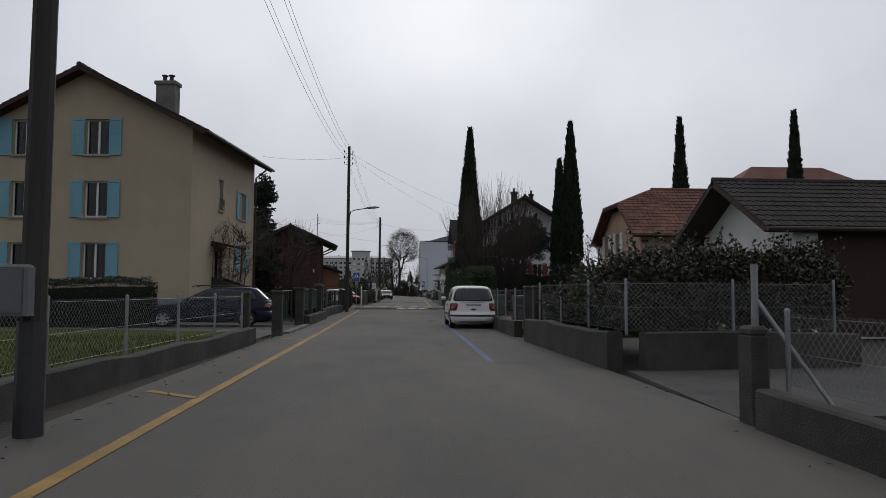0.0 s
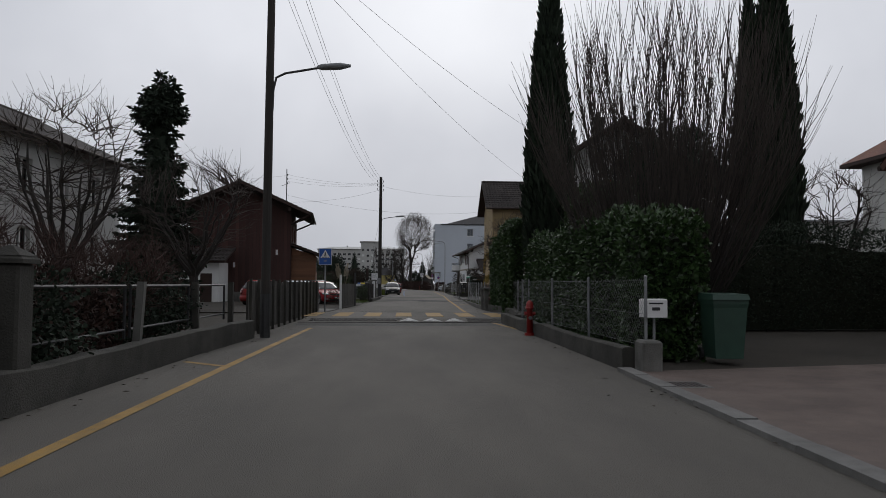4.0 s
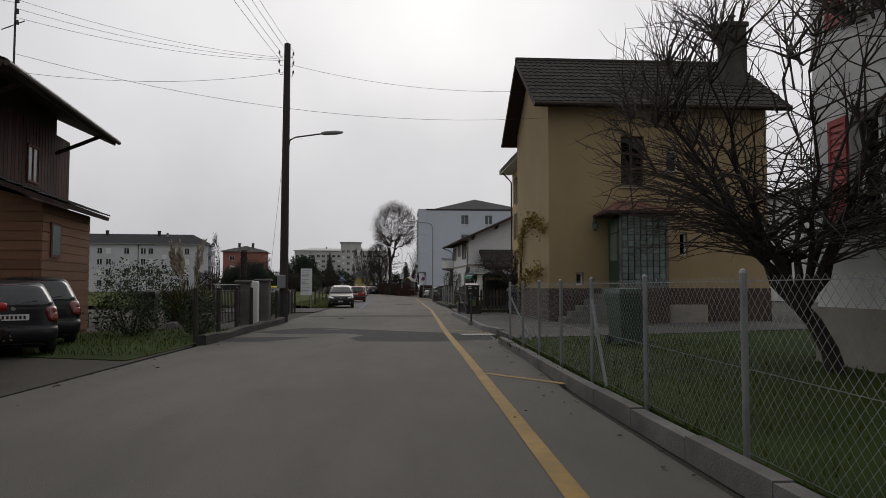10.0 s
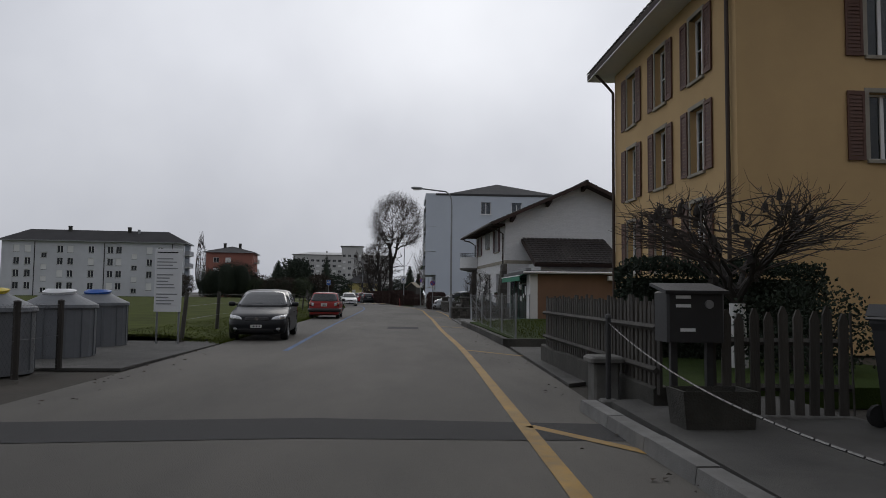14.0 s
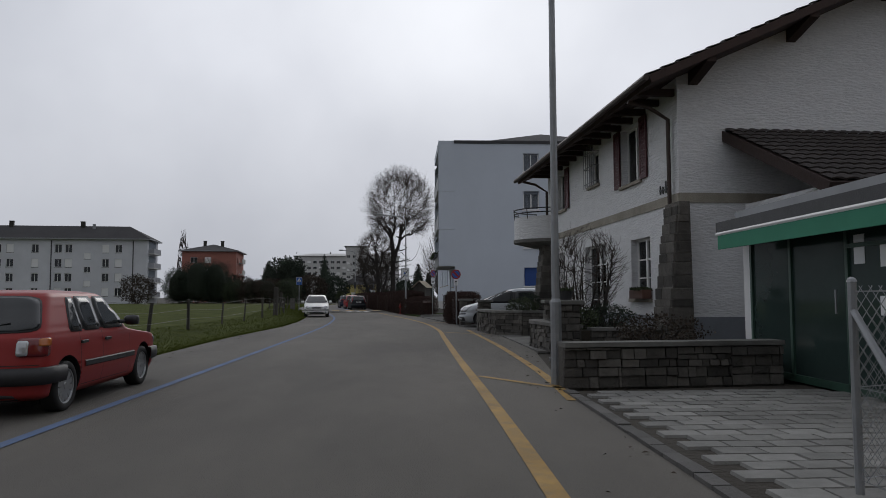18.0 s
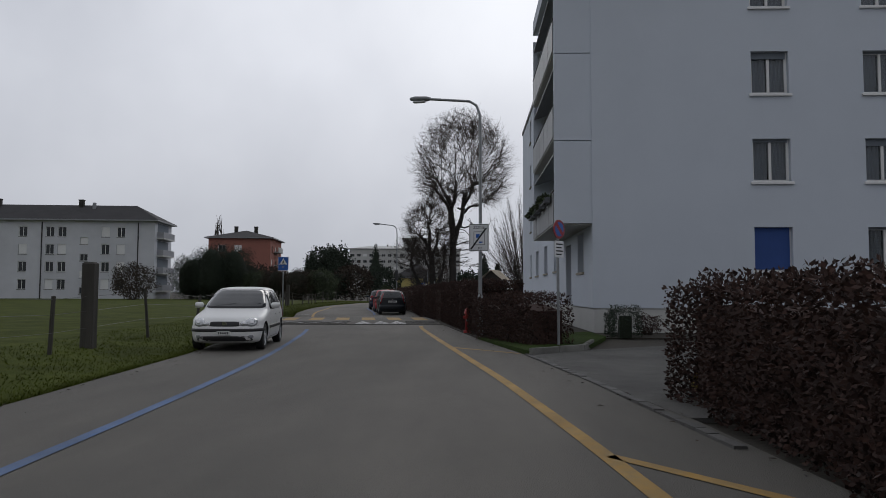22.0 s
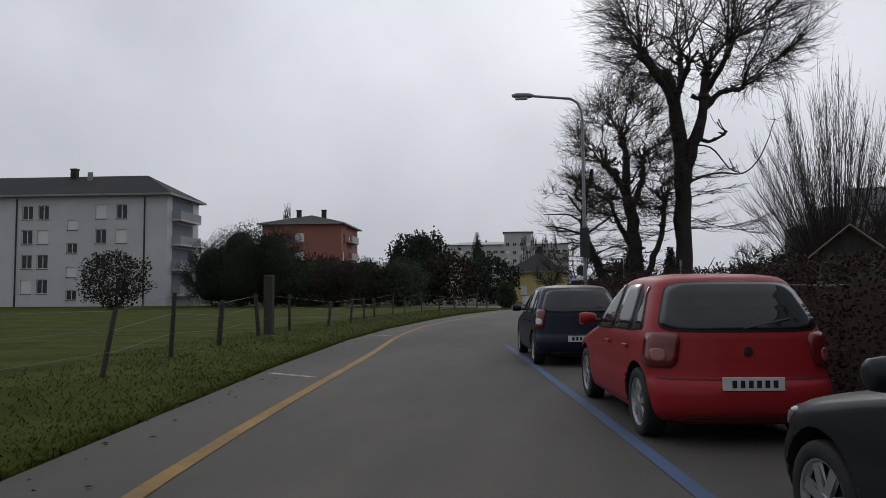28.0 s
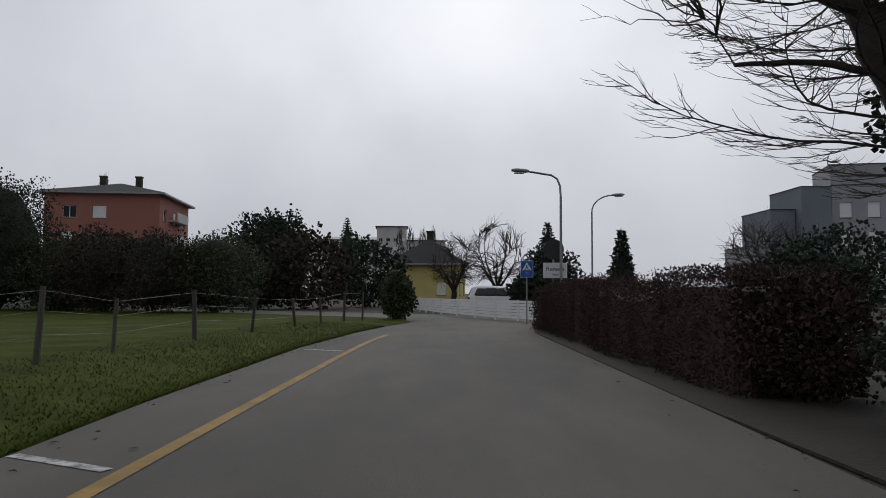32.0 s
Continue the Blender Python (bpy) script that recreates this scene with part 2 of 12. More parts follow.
SLATE = mat("grey_roof_covering", (0.045, 0.043, 0.045), 0.9, (0.03, 0.029, 0.031), 1.5, 0.8, 0.4, 40, stain=0.25)
WOOD_DARK = mat("dark_stained_timber", (0.042, 0.022, 0.017), 0.8, (0.025, 0.014, 0.011), 3, 0.8, 0.4, 60, stretch=(1, 1, 0.15), vary=0.2)
WOOD_RED = mat("red_brown_timber", (0.115, 0.042, 0.028), 0.8, (0.07, 0.028, 0.02), 3, 0.8, 0.4, 60, stretch=(1, 0.2, 1), vary=0.2)
WOOD_GREY = mat("weathered_grey_wood", (0.085, 0.078, 0.068), 0.9, (0.034, 0.031, 0.028), 5, 0.9, 0.6, 60, stretch=(1, 1, 0.12), stain=0.3, vary=0.25)
WOOD_POLE = mat("dark_tarred_pole", (0.055, 0.048, 0.042), 0.85, (0.028, 0.025, 0.023), 6, 0.9, 0.5, 60, stretch=(1, 1, 0.06), stain=0.3)
WOOD_BARN = mat("dark_barn_board", (0.085, 0.038, 0.032), 0.85, (0.054, 0.026, 0.023), 3, 0.8, 0.4, 60, stretch=(1, 1, 0.12), stain=0.25, vary=0.25)
WOOD_ANNEX = mat("pale_brown_board", (0.2, 0.095, 0.05), 0.8, (0.13, 0.065, 0.036), 3, 0.8, 0.4, 60, stretch=(0.2, 0.2, 1), vary=0.2)
WOOD_PALE = mat("pale_new_board", (0.36, 0.31, 0.23), 0.85, (0.26, 0.22, 0.165), 5, 0.8, 0.4, 60, vary=0.15)
PLASTIC_GREY = mat("grey_moulded_plastic", (0.155, 0.165, 0.18), 0.6, (0.12, 0.128, 0.14), 5, 0.8, 0.2, 60, stain=0.2)
SLATE_STONE = mat("slate_flagstone", (0.12, 0.12, 0.125), 0.7, (0.07, 0.07, 0.074), 5, 0.9, 0.6, 40, stain=0.25, vary=0.3)
PAINT_WHITE = mat("white_paint", (0.78, 0.78, 0.77), 0.5, (0.7, 0.7, 0.69), 4, 0.8, 0.1, 60)
PAINT_TEAL = mat("turquoise_shutter_paint", (0.19, 0.43, 0.52), 0.6, (0.16, 0.37, 0.46), 3, 0.8, 0.15, 60, stain=0.12)
PAINT_MAROON = mat("maroon_shutter_paint", (0.085, 0.02, 0.023), 0.6, (0.06, 0.015, 0.018), 3, 0.8, 0.15, 60, stain=0.15)
PAINT_BROWN = mat("brown_shutter_paint", (0.115, 0.05, 0.032), 0.65, (0.085, 0.04, 0.026), 3, 0.8, 0.2, 60, stain=0.15)
PAINT_RED = mat("red_shutter_paint", (0.42, 0.06, 0.055), 0.6, (0.33, 0.05, 0.045), 3, 0.8, 0.15, 60, stain=0.2)
PAINT_GREEN = mat("green_metal_paint", (0.035, 0.085, 0.06), 0.5, (0.025, 0.06, 0.045), 5, 0.8, 0.15, 60, stain=0.25)
PAINT_GREY = mat("grey_metal_paint", (0.3, 0.31, 0.32), 0.5, (0.24, 0.25, 0.26), 3, 0.8, 0.1, 60, stain=0.15)
METAL = mat("galvanised_steel", (0.33, 0.34, 0.35), 0.5, (0.23, 0.24, 0.25), 8, 0.9, 0.2, 80, metal=0.6, stain=0.2)
METAL_DARK = mat("dark_metal", (0.05, 0.05, 0.052), 0.5, (0.03, 0.03, 0.032), 6, 0.8, 0.2, 60, metal=0.3)
COPPER = mat("dark_gutter_metal", (0.06, 0.042, 0.035), 0.55, (0.04, 0.03, 0.026), 4, 0.8, 0.2, 60, metal=0.4)
STONE = mat("rubble_stone", (0.12, 0.112, 0.098), 0.9, (0.055, 0.05, 0.044), 9, 0.8, 1.0, 24, stain=0.4, vary=0.5)
STONE_LIGHT = mat("pale_sandstone", (0.36, 0.33, 0.27), 0.9, (0.24, 0.22, 0.18), 5, 0.9, 0.6, 40, stain=0.2, vary=0.15)
BARK = mat("dark_bark", (0.05, 0.043, 0.038), 0.95, (0.024, 0.021, 0.019), 6, 0.9, 0.9, 30, stain=0.2)
TWIG = mat("bare_twigs", (0.072, 0.058, 0.05), 0.95, (0.045, 0.037, 0.033), 4, 0.8)
TWIG_RED = mat("reddish_twigs", (0.065, 0.035, 0.028), 0.95, (0.034, 0.02, 0.017), 4, 0.8)
LEAF_LAUREL = mat("laurel_leaf", (0.04, 0.08, 0.022), 0.42, (0.022, 0.045, 0.013), 3, 0.9, vary=0.45, island=True)
LEAF_SHRUB = mat("photinia_leaf", (0.032, 0.036, 0.018), 0.5, (0.03, 0.019, 0.013), 3, 0.9, vary=0.6, island=True)
LEAF_CYPRESS = mat("cypress_foliage", (0.022, 0.036, 0.019), 0.95, (0.012, 0.02, 0.012), 3, 0.9, vary=0.4, island=True)
LEAF_DARK = mat("dark_conifer_foliage", (0.026, 0.04, 0.024), 0.95, (0.013, 0.02, 0.013), 3, 0.9, vary=0.4, island=True)
# Near-black green: the shade deep inside foliage, put into the core's colour.
LEAF_CORE = mat("foliage_shade_tone", (0.02, 0.028, 0.014), 0.95, (0.012, 0.016, 0.01), 6, 0.9, 0.8, 30)
LEAF_BEECH = mat("brown_beech_leaf", (0.05, 0.023, 0.016), 0.9, (0.019, 0.011, 0.009), 4, 0.9, vary=0.5, island=True)
LEAF_BROWN = mat("far_brown_scrub", (0.046, 0.031, 0.02), 0.95, (0.026, 0.023, 0.017), 2, 0.9, vary=0.5, island=True)
LEAF_BUSH = mat("dull_green_leaf", (0.05, 0.068, 0.028), 0.8, (0.025, 0.034, 0.016), 3, 0.9, vary=0.5, island=True)
LEAF_YELLOW = mat("yellowed_vine_leaf", (0.3, 0.225, 0.045), 0.8, (0.13, 0.085, 0.03), 3, 0.9, vary=0.45, island=True)
BLADE = mat("grass_blade", (0.078, 0.095, 0.017), 0.95, (0.042, 0.056, 0.011), 0.6, 0.9, spec=0.08, vary=0.22, island=True)
BLADE_DRY = mat("dry_pampas_blade", (0.1, 0.098, 0.05), 0.95, (0.055, 0.056, 0.028), 2, 0.9, spec=0.05, vary=0.3, island=True)
PLUME = mat("pampas_plume", (0.42, 0.37, 0.29), 0.95, (0.3, 0.255, 0.195), 6, 0.9)
RUBBER = mat("black_rubber", (0.018, 0.018, 0.018), 0.75, (0.012, 0.012, 0.012), 10, 0.8)
PLASTIC_BLACK = mat("black_plastic", (0.025, 0.025, 0.027), 0.55, (0.018, 0.018, 0.02), 8, 0.8, 0.1, 90)
ALLOY = mat("alloy_wheel", (0.42, 0.43, 0.44), 0.35, (0.33, 0.34, 0.35), 8, 0.8, metal=0.7)
CHROME = mat("chrome_trim", (0.6, 0.6, 0.6), 0.15, None, 5, 0.5, metal=1.0)
LAMP_RED = mat("red_lamp_glass", (0.16, 0.008, 0.01), 0.2, (0.11, 0.006, 0.008), 9, 0.8, coat=0.5)
LAMP_ORANGE = mat("orange_lamp_glass", (0.5, 0.14, 0.02), 0.25, None, 9, 0.8, coat=0.5)
LAMP_CLEAR = mat("clear_lamp_glass", (0.55, 0.57, 0.58), 0.12, (0.35, 0.36, 0.37), 30, 0.8, metal=0.5, coat=0.6)
PLATE = mat("white_number_plate", (0.75, 0.75, 0.74), 0.4)
INK = mat("black_lettering", (0.015, 0.015, 0.017), 0.6)
SIGN_BLUE = mat("blue_sign_face", (0.018, 0.10, 0.40), 0.4, (0.016, 0.09, 0.36), 3, 0.8)
SIGN_WHITE = mat("white_sign_face", (0.72, 0.73, 0.74), 0.45, (0.64, 0.65, 0.66), 3, 0.8)
SIGN_RED = mat("red_sign_face", (0.3, 0.02, 0.026), 0.45, (0.25, 0.018, 0.022), 3, 0.8)
HYDRANT = mat("red_hydrant_paint", (0.36, 0.022, 0.02), 0.4, (0.26, 0.02, 0.018), 5, 0.8, 0.1, 60, stain=0.15)
FABRIC_GREEN = mat("green_awning_cloth", (0.05, 0.24, 0.15), 0.9, (0.04, 0.2, 0.125), 3, 0.8, 0.2, 200)
CURTAIN = mat("white_net_curtain", (0.78, 0.78, 0.79), 0.95, (0.6, 0.6, 0.61), 9, 0.9, stretch=(1, 1, 0.1))
# Gloom of unlit rooms put into the colour of inner sheets and slabs.
DARK_ROOM = mat("dim_room_tone", (0.10, 0.09, 0.085), 0.95)
BLIND_BLUE = mat("blue_roller_blind", (0.03, 0.075, 0.26), 0.8, (0.026, 0.065, 0.22), 3, 0.7)
GLASS = glass("window_glass")
GLASS_CLEAR = glass("clear_window_glass", (0.72, 0.76, 0.8), 0.85)
PANE_FAR = mat("dark_window_pane", (0.03, 0.034, 0.038), 0.12, (0.02, 0.023, 0.026), 2, 0.8)
PANE_SHOP = mat("dark_green_shop_glass", (0.035, 0.055, 0.05), 0.08, (0.022, 0.035, 0.033), 1.2, 0.8)
GLASS_BLOCK = mat("glass_block", (0.13, 0.17, 0.16), 0.15, (0.08, 0.11, 0.105), 12, 0.9, vary=0.3)


def paint(name, col, metal=0.0):
    return mat(name, col, 0.4, tuple(v * 0.93 for v in col), 2.0, 0.9, 0, 10, metal, 0.2, stain=0.08, coat=0.12)


# ---- mesh helpers ----
class Shape:
    """Collects vertices and faces for one mesh."""

    def __init__(self):
        self.v, self.f = [], []

    def poly(self, *pts):
        k = len(self.v)
        self.v += [tuple(p) for p in pts]
        self.f.append(tuple(range(k, k + len(pts))))
        return self

    def hexa(self, a, b):
        """A block from its bottom ring a and top ring b, four points each, counter-clockwise from above."""
        k = len(self.v)
        self.v += [tuple(p) for p in (*a, *b)]
        self.f += [(k + 3, k + 2, k + 1, k), (k + 4, k + 5, k + 6, k + 7)] + [(k + i, k + (i + 1) % 4, k + 4 + (i + 1) % 4, k + 4 + i) for i in range(4)]
        return self

    def box(self, x0, x1, y0, y1, z0, z1):
        r = [(x0, y0), (x1, y0), (x1, y1), (x0, y1)]
        return self.hexa([(*p, z0) for p in r], [(*p, z1) for p in r])

    def bev(self, x0, x1, y0, y1, z0, z1, c=0.02):
        """A block with chamfered upright edges and top."""
        r = [(x0 + c, y0), (x1 - c, y0), (x1, y0 + c), (x1, y1 - c), (x1 - c, y1), (x0 + c, y1), (x0, y1 - c), (x0, y0 + c)]
        mx, my = (x0 + x1) / 2, (y0 + y1) / 2
        s = [(mx + (x - mx) * (1 - 2 * c / max(x1 - x0, 1e-6)), my + (y - my) * (1 - 2 * c / max(y1 - y0, 1e-6))) for x, y in r]
        self.loft([[(*p, z0) for p in r], [(*p, z1 - c) for p in r], [(*p, z1) for p in s]], True, True)
        return self

    def loft(self, rings, caps=True, closed=True):
        k, n = len(self.v), len(rings[0])
        for ring in rings:
            self.v += [tuple(p) for p in ring]
        for i in range(len(rings) - 1):
            for j in range(n if closed else n - 1):
                a, b = k + i * n + j, k + i * n + (j + 1) % n
                self.f.append((a, b, b + n, a + n))
        if caps:
            self.f.append(tuple(range(k + n - 1, k - 1, -1)))
            self.f.append(tuple(range(k + (len(rings) - 1) * n, k + len(rings) * n)))
        return self

    def tube(self, pts, radii, n=6, caps=True):
        """A round bar along points."""
        pts = [Vector(p) for p in pts]
        radii = radii if isinstance(radii, (list, tuple)) else [radii] * len(pts)
        rings, side = [], None
        for i, p in enumerate(pts):
            d = (pts[min(i + 1, len(pts) - 1)] - pts[max(i - 1, 0)]).normalized()
            side = (Vector((0, 0, 1)) if abs(d.z) < 0.95 else Vector((0, 1, 0))) if side is None else side
            a = d.cross(side).normalized()
            b = a.cross(d).normalized()
            side = b
            rings.append([p + radii[i] * (a * math.cos(2 * math.pi * q / n) + b * math.sin(2 * math.pi * q / n)) for q in range(n)])
        return self.loft(rings, caps)

    def cyl(self, x, y, z0, z1, r0, r1=None, n=12):
        return self.tube([(x, y, z0), (x, y, z1)], [r0, r0 if r1 is None else r1], n)

    def dome(self, x, y, z, r, h, n=10, rows=3):
        self.loft([[(x + r * math.cos(a) * math.cos(q), y + r * math.sin(a) * math.cos(q), z + h * math.sin(q)) for a in [2 * math.pi * i / n for i in range(n)]] for q in [0.5 * math.pi * k / (rows + 0.3) for k in range(rows + 1)]])
        return self

    def weld(self):
        """Joins corners that coincide and drops the faces between touching cells."""
        seen, to, keep = {}, [], []
        for p in self.v:
            key = tuple(round(c, 4) for c in p)
            to.append(seen.setdefault(key, len(seen)))
        faces = collections.Counter()
        self.f = [tuple(to[i] for i in f) for f in self.f]
        for f in self.f:
            faces[tuple(sorted(f))] += 1
        self.f = [f for f in self.f if faces[tuple(sorted(f))] == 1 and len(set(f)) > 2]
        self.v = list(seen)
        return self

    def mesh(self, name, smooth=False):
        me = bpy.data.meshes.new(name)
        me.from_pydata(self.v, [], self.f)
        me.validate()
        if smooth:
            me.shade_smooth()
        return me


def part(name, sh, material, parent=None, label="", smooth=False, at=None):
    me = sh if isinstance(sh, bpy.types.Mesh) else sh.mesh(name, smooth)
    if material and not me.materials:
        me.materials.append(material)
    ob = new(name, me)
    if at is not None:
        ob.location = at
    ob.parent = parent
    if label:
        ob["label"] = label
    return ob


def thing(name, label, category, at=(0, 0, 0), turn=0.0, group="", kind=""):
    ob = new(name)
    ob.location, ob.rotation_euler = at, (0, 0, radians(turn))
    ob.empty_display_size = 0.2
    return tagged(ob, label, category, group, kind)


def setting(name, sh, material, label, category="", smooth=False):
    return tagged(part(name, sh, material, None, "", smooth), label, category or name.replace("_", " "), "", "structure")


rnd = random.Random(7)


def lerp_line(table, y):
    for (y0, *a), (y1, *b) in zip(table, table[1:]):
        if y <= y1 or (y1, *b) == table[-1]:
            k = (y - y0) / (y1 - y0)
            return [p + (q - p) * k for p, q in zip(a, b)]


# ---- ground and road ----
# y, left edge, right edge of the carriageway
EDGES = [(-40, -4.5, 2.1), (10, -4.45, 2.1), (50, -4.3, 2.12), (55, -4.3, 2.55), (61, -4.15, 2.85), (66, -3.9, 2.62), (72, -3.45, 2.68), (80, -3.12, 3.1), (90, -3.0, 3.3), (98, -2.8, 3.65), (106, -2.8, 3.95), (116, -2.72, 4.0), (125, -2.75, 4.2),
         (131, -3.0, 4.9), (137, -3.1, 4.95), (145, -2.85, 4.3), (151, -3.1, 3.9), (158, -3.7, 2.9), (163, -4.5, 2.0), (170, -5.5, 1.0), (178, -6.5, -0.45), (186, -8.2, -1.35), (194, -9.45, -2.6), (201, -10.3, -4.7), (207, -10.7, -4.95), (216, -10.75, -4.75), (224, -10.5, -4.6), (230, -9.9, -4.5), (234, -9.3, -4.0)]


def edge(y, side):
    return lerp_line(EDGES, y)[0 if side < 0 else 1]


def strip(x_at0, x_at1, y0, y1, z0, z1, step=2.0):
    """A sheet along the street between two edge functions."""
    sh, n = Shape(), max(1, int(round((y1 - y0) / step)))
    ys = [y0 + (y1 - y0) * i / n for i in range(n + 1)]
    sh.loft([[(x_at0(y), y, z0), (x_at1(y), y, z0), (x_at1(y), y, z1), (x_at0(y), y, z1)] for y in ys])
    return sh


far = Shape()
far.poly((-2500, -2500, -0.05), (2500, -2500, -0.05), (2500, 2500, -0.05), (-2500, 2500, -0.05))
setting("ground", far, SOIL, "dark bare soil around the houses and gardens", "ground")
road = setting("road", strip(lambda y: edge(y, -1), lambda y: edge(y, 1), -40, 234, -0.04, 0.0, 1.0), ASPHALT, "worn grey asphalt street with faint stains", "road")


# ---- buildings ----
def wall_shape(ox, oy, ux, uy, length, z0, top, holes=(), th=0.3, kinks=()):
    """A wall from (ox, oy) along (ux, uy), its outer face to the right of that way; top(s) is its height, holes are (s0, s1, z0, z1)."""
    sh = Shape()
    cuts = sorted({0.0, length, *kinks, *[min(max(c, 0), length) for h in holes for c in h[:2]]})

    def pt(s, d, z):
        return (ox + ux * s - uy * d, oy + uy * s + ux * d, z)

    levels = sorted({round(z, 4) for h in holes for z in h[2:]})
    for a, b in zip(cuts, cuts[1:]):
        if b - a < 1e-4:
            continue
        m = (a + b) / 2
        roof = min(top(a), top(b))
        zs = [z0] + [z for z in levels if z0 + 1e-3 < z < roof - 1e-3]
        for i, z in enumerate(zs):
            up = (zs[i + 1], zs[i + 1]) if i + 1 < len(zs) else (top(a), top(b))
            mid = (z + min(up)) / 2
            if any(h[0] <= m <= h[1] and h[2] < mid < h[3] for h in holes):
                continue
            sh.hexa([pt(a, 0, z), pt(b, 0, z), pt(b, th, z), pt(a, th, z)], [pt(a, 0, up[0]), pt(b, 0, up[1]), pt(b, th, up[1]), pt(a, th, up[0])])
    return sh.weld()


def window(parent, ox, oy, ux, uy, s0, s1, z0, z1, deep=0.16, frame_mat=None, sill=True, shutters=None, shut_w=0.42, sash=2, bars=0, curtain=True, blind=None, blind_to=0.0, surround=None, name="window", closed=False, thick=0.055, sill_mat=None, pane_mat=None):
    """A window in its opening: frame, panes, sill, shutters; s runs along the wall."""
    frame_mat = frame_mat or PAINT_WHITE
    L = Matrix(((ux, -uy, 0, ox + ux * s0), (uy, ux, 0, oy + uy * s0), (0, 0, 1, z0), (0, 0, 0, 1)))
    w, h = s1 - s0, z1 - z0
    fr, t = Shape(), thick
    y0, y1 = deep, deep + 0.07
    fr.box(0, w, y0, y1, 0, t).box(0, w, y0, y1, h - t, h).box(0, t, y0, y1, t, h - t).box(w - t, w, y0, y1, t, h - t)
    for k in range(1, sash):
        fr.box(w * k / sash - 0.04, w * k / sash + 0.04, y0 - 0.01, y1, t, h - t)
    for k in range(1, bars + 1):
        z = t + (h - 2 * t) * k / (bars + 1)
        fr.box(t, w - t, y0 + 0.01, y1 - 0.01, z - 0.015, z + 0.015)
    win = part(name, fr, frame_mat, parent)
    win.matrix_basis = L
    for k in range(sash):
        a, b = max(t, w * k / sash), min(w - t, w * (k + 1) / sash)
        pane = part("pane", Shape().box(a, b, y0 + 0.03, y0 + 0.04, t, h - t), pane_mat or GLASS, win)
        pane.visible_shadow = False
    if curtain:
        cu, n = Shape(), 14
        for k in range(sash):
            a, b = w * k / sash + 0.05, w * (k + 1) / sash - 0.05
            b2 = a + (b - a) * (0.45 if curtain == "half" else 1.0)
            cu.loft([[(a + (b2 - a) * i / n, y1 + 0.06 + 0.02 * math.sin(i * 2.1), z) for i in range(n + 1)] for z in (0.04, h - 0.04)], False, False)
        part("curtain", cu, CURTAIN, win, "white net curtain")
    else:
        # Dark backing sheet in place of a room, its dimness painted in.
        part("interior", Shape().box(0.02, w - 0.02, y1 + 0.5, y1 + 0.52, 0, h), DARK_ROOM, win, "dark sheet standing for the dim room behind the pane")
    if blind:
        part("blind", Shape().box(t * 0.6, w - t * 0.6, deep - 0.03, deep - 0.012, blind_to * h, h), blind, win, "lowered roller blind")
    if sill:
        part("sill", Shape().bev(-0.07, w + 0.07, -0.07, deep, -0.08, 0.0, 0.012), sill_mat or surround or STONE_LIGHT, win)
    if surround:
        part("surround", Shape().box(-0.1, -0.002, -0.025, 0.06, -0.0, h + 0.1).box(w + 0.002, w + 0.1, -0.025, 0.06, 0, h + 0.1).box(-0.002, w + 0.002, -0.025, 0.06, h, h + 0.1), surround, win)
    if shutters:
        gap = 0.1 if surround else 0.0
        for side in ((0, w * 0.5), (w * 0.5, w)) if closed else ((-shut_w - gap - 0.02, -gap - 0.02), (w + gap + 0.02, w + gap + shut_w + 0.02)):
            a, b = side
            y = 0.02 if closed else -0.055
            sh = Shape().box(a, b, y, y + 0.035, -0.02, 0.07).box(a, b, y, y + 0.035, h - 0.07, h + 0.02).box(a, a + 0.06, y, y + 0.035, 0.07, h - 0.07).box(b - 0.06, b, y, y + 0.035, 0.07, h - 0.07).box(a + 0.06, b - 0.06, y + 0.004, y + 0.03, h * 0.48, h * 0.53)
            leaf = part("shutter", sh, shutters, win)
            n = 16
            sl = Shape()
            for k in range(n):
                z = 0.08 + (h - 0.16) * k / n
                sl.hexa([(a + 0.06, y + 0.001, z), (b - 0.06, y + 0.001, z), (b - 0.06, y + 0.012, z), (a + 0.06, y + 0.012, z)], [(a + 0.06, y + 0.02, z + 0.9 * h / n), (b - 0.06, y + 0.02, z + 0.9 * h / n), (b - 0.06, y + 0.031, z + 0.9 * h / n), (a + 0.06, y + 0.031, z + 0.9 * h / n)])
            part("slat_infill", sl, shutters, leaf)
    return win


def tile_field(a, b, c, d, course=0.33, wave=0.23, lift=0.035):
    """Overlapping roof tiles over the quad a (eave left), b (eave right), c (ridge right), d (ridge left), one curved strip a tile row."""
    a, b, c, d = (Vector(p) for p in (a, b, c, d))
    up = (b - a).cross(d - a).normalized()
    rows = max(1, int((d - a).length / course))
    sh = Shape()
    for r in range(rows):
        l0, l1 = a + (d - a) * (r / rows), a + (d - a) * ((r + 1.12) / rows)
        r0, r1 = b + (c - b) * (r / rows), b + (c - b) * ((r + 1.12) / rows)
        n = max(1, int((r0 - l0).length / wave))
        for i in range(n):
            p, q = i / n, (i + 0.98) / n
            lo, hi = [], []
            for k in range(4):
                f = p + (q - p) * k / 3
                hgt = lift * (0.35, 1.0, 0.95, 0.2)[k]
                lo.append(l0 + (r0 - l0) * f + up * (hgt + 0.03))
                hi.append(l1 + (r1 - l1) * f + up * hgt)
            sh.loft([lo, hi], False, False)
            sh.poly(*[v - up * 0.03 for v in lo], *reversed(lo))
    return sh


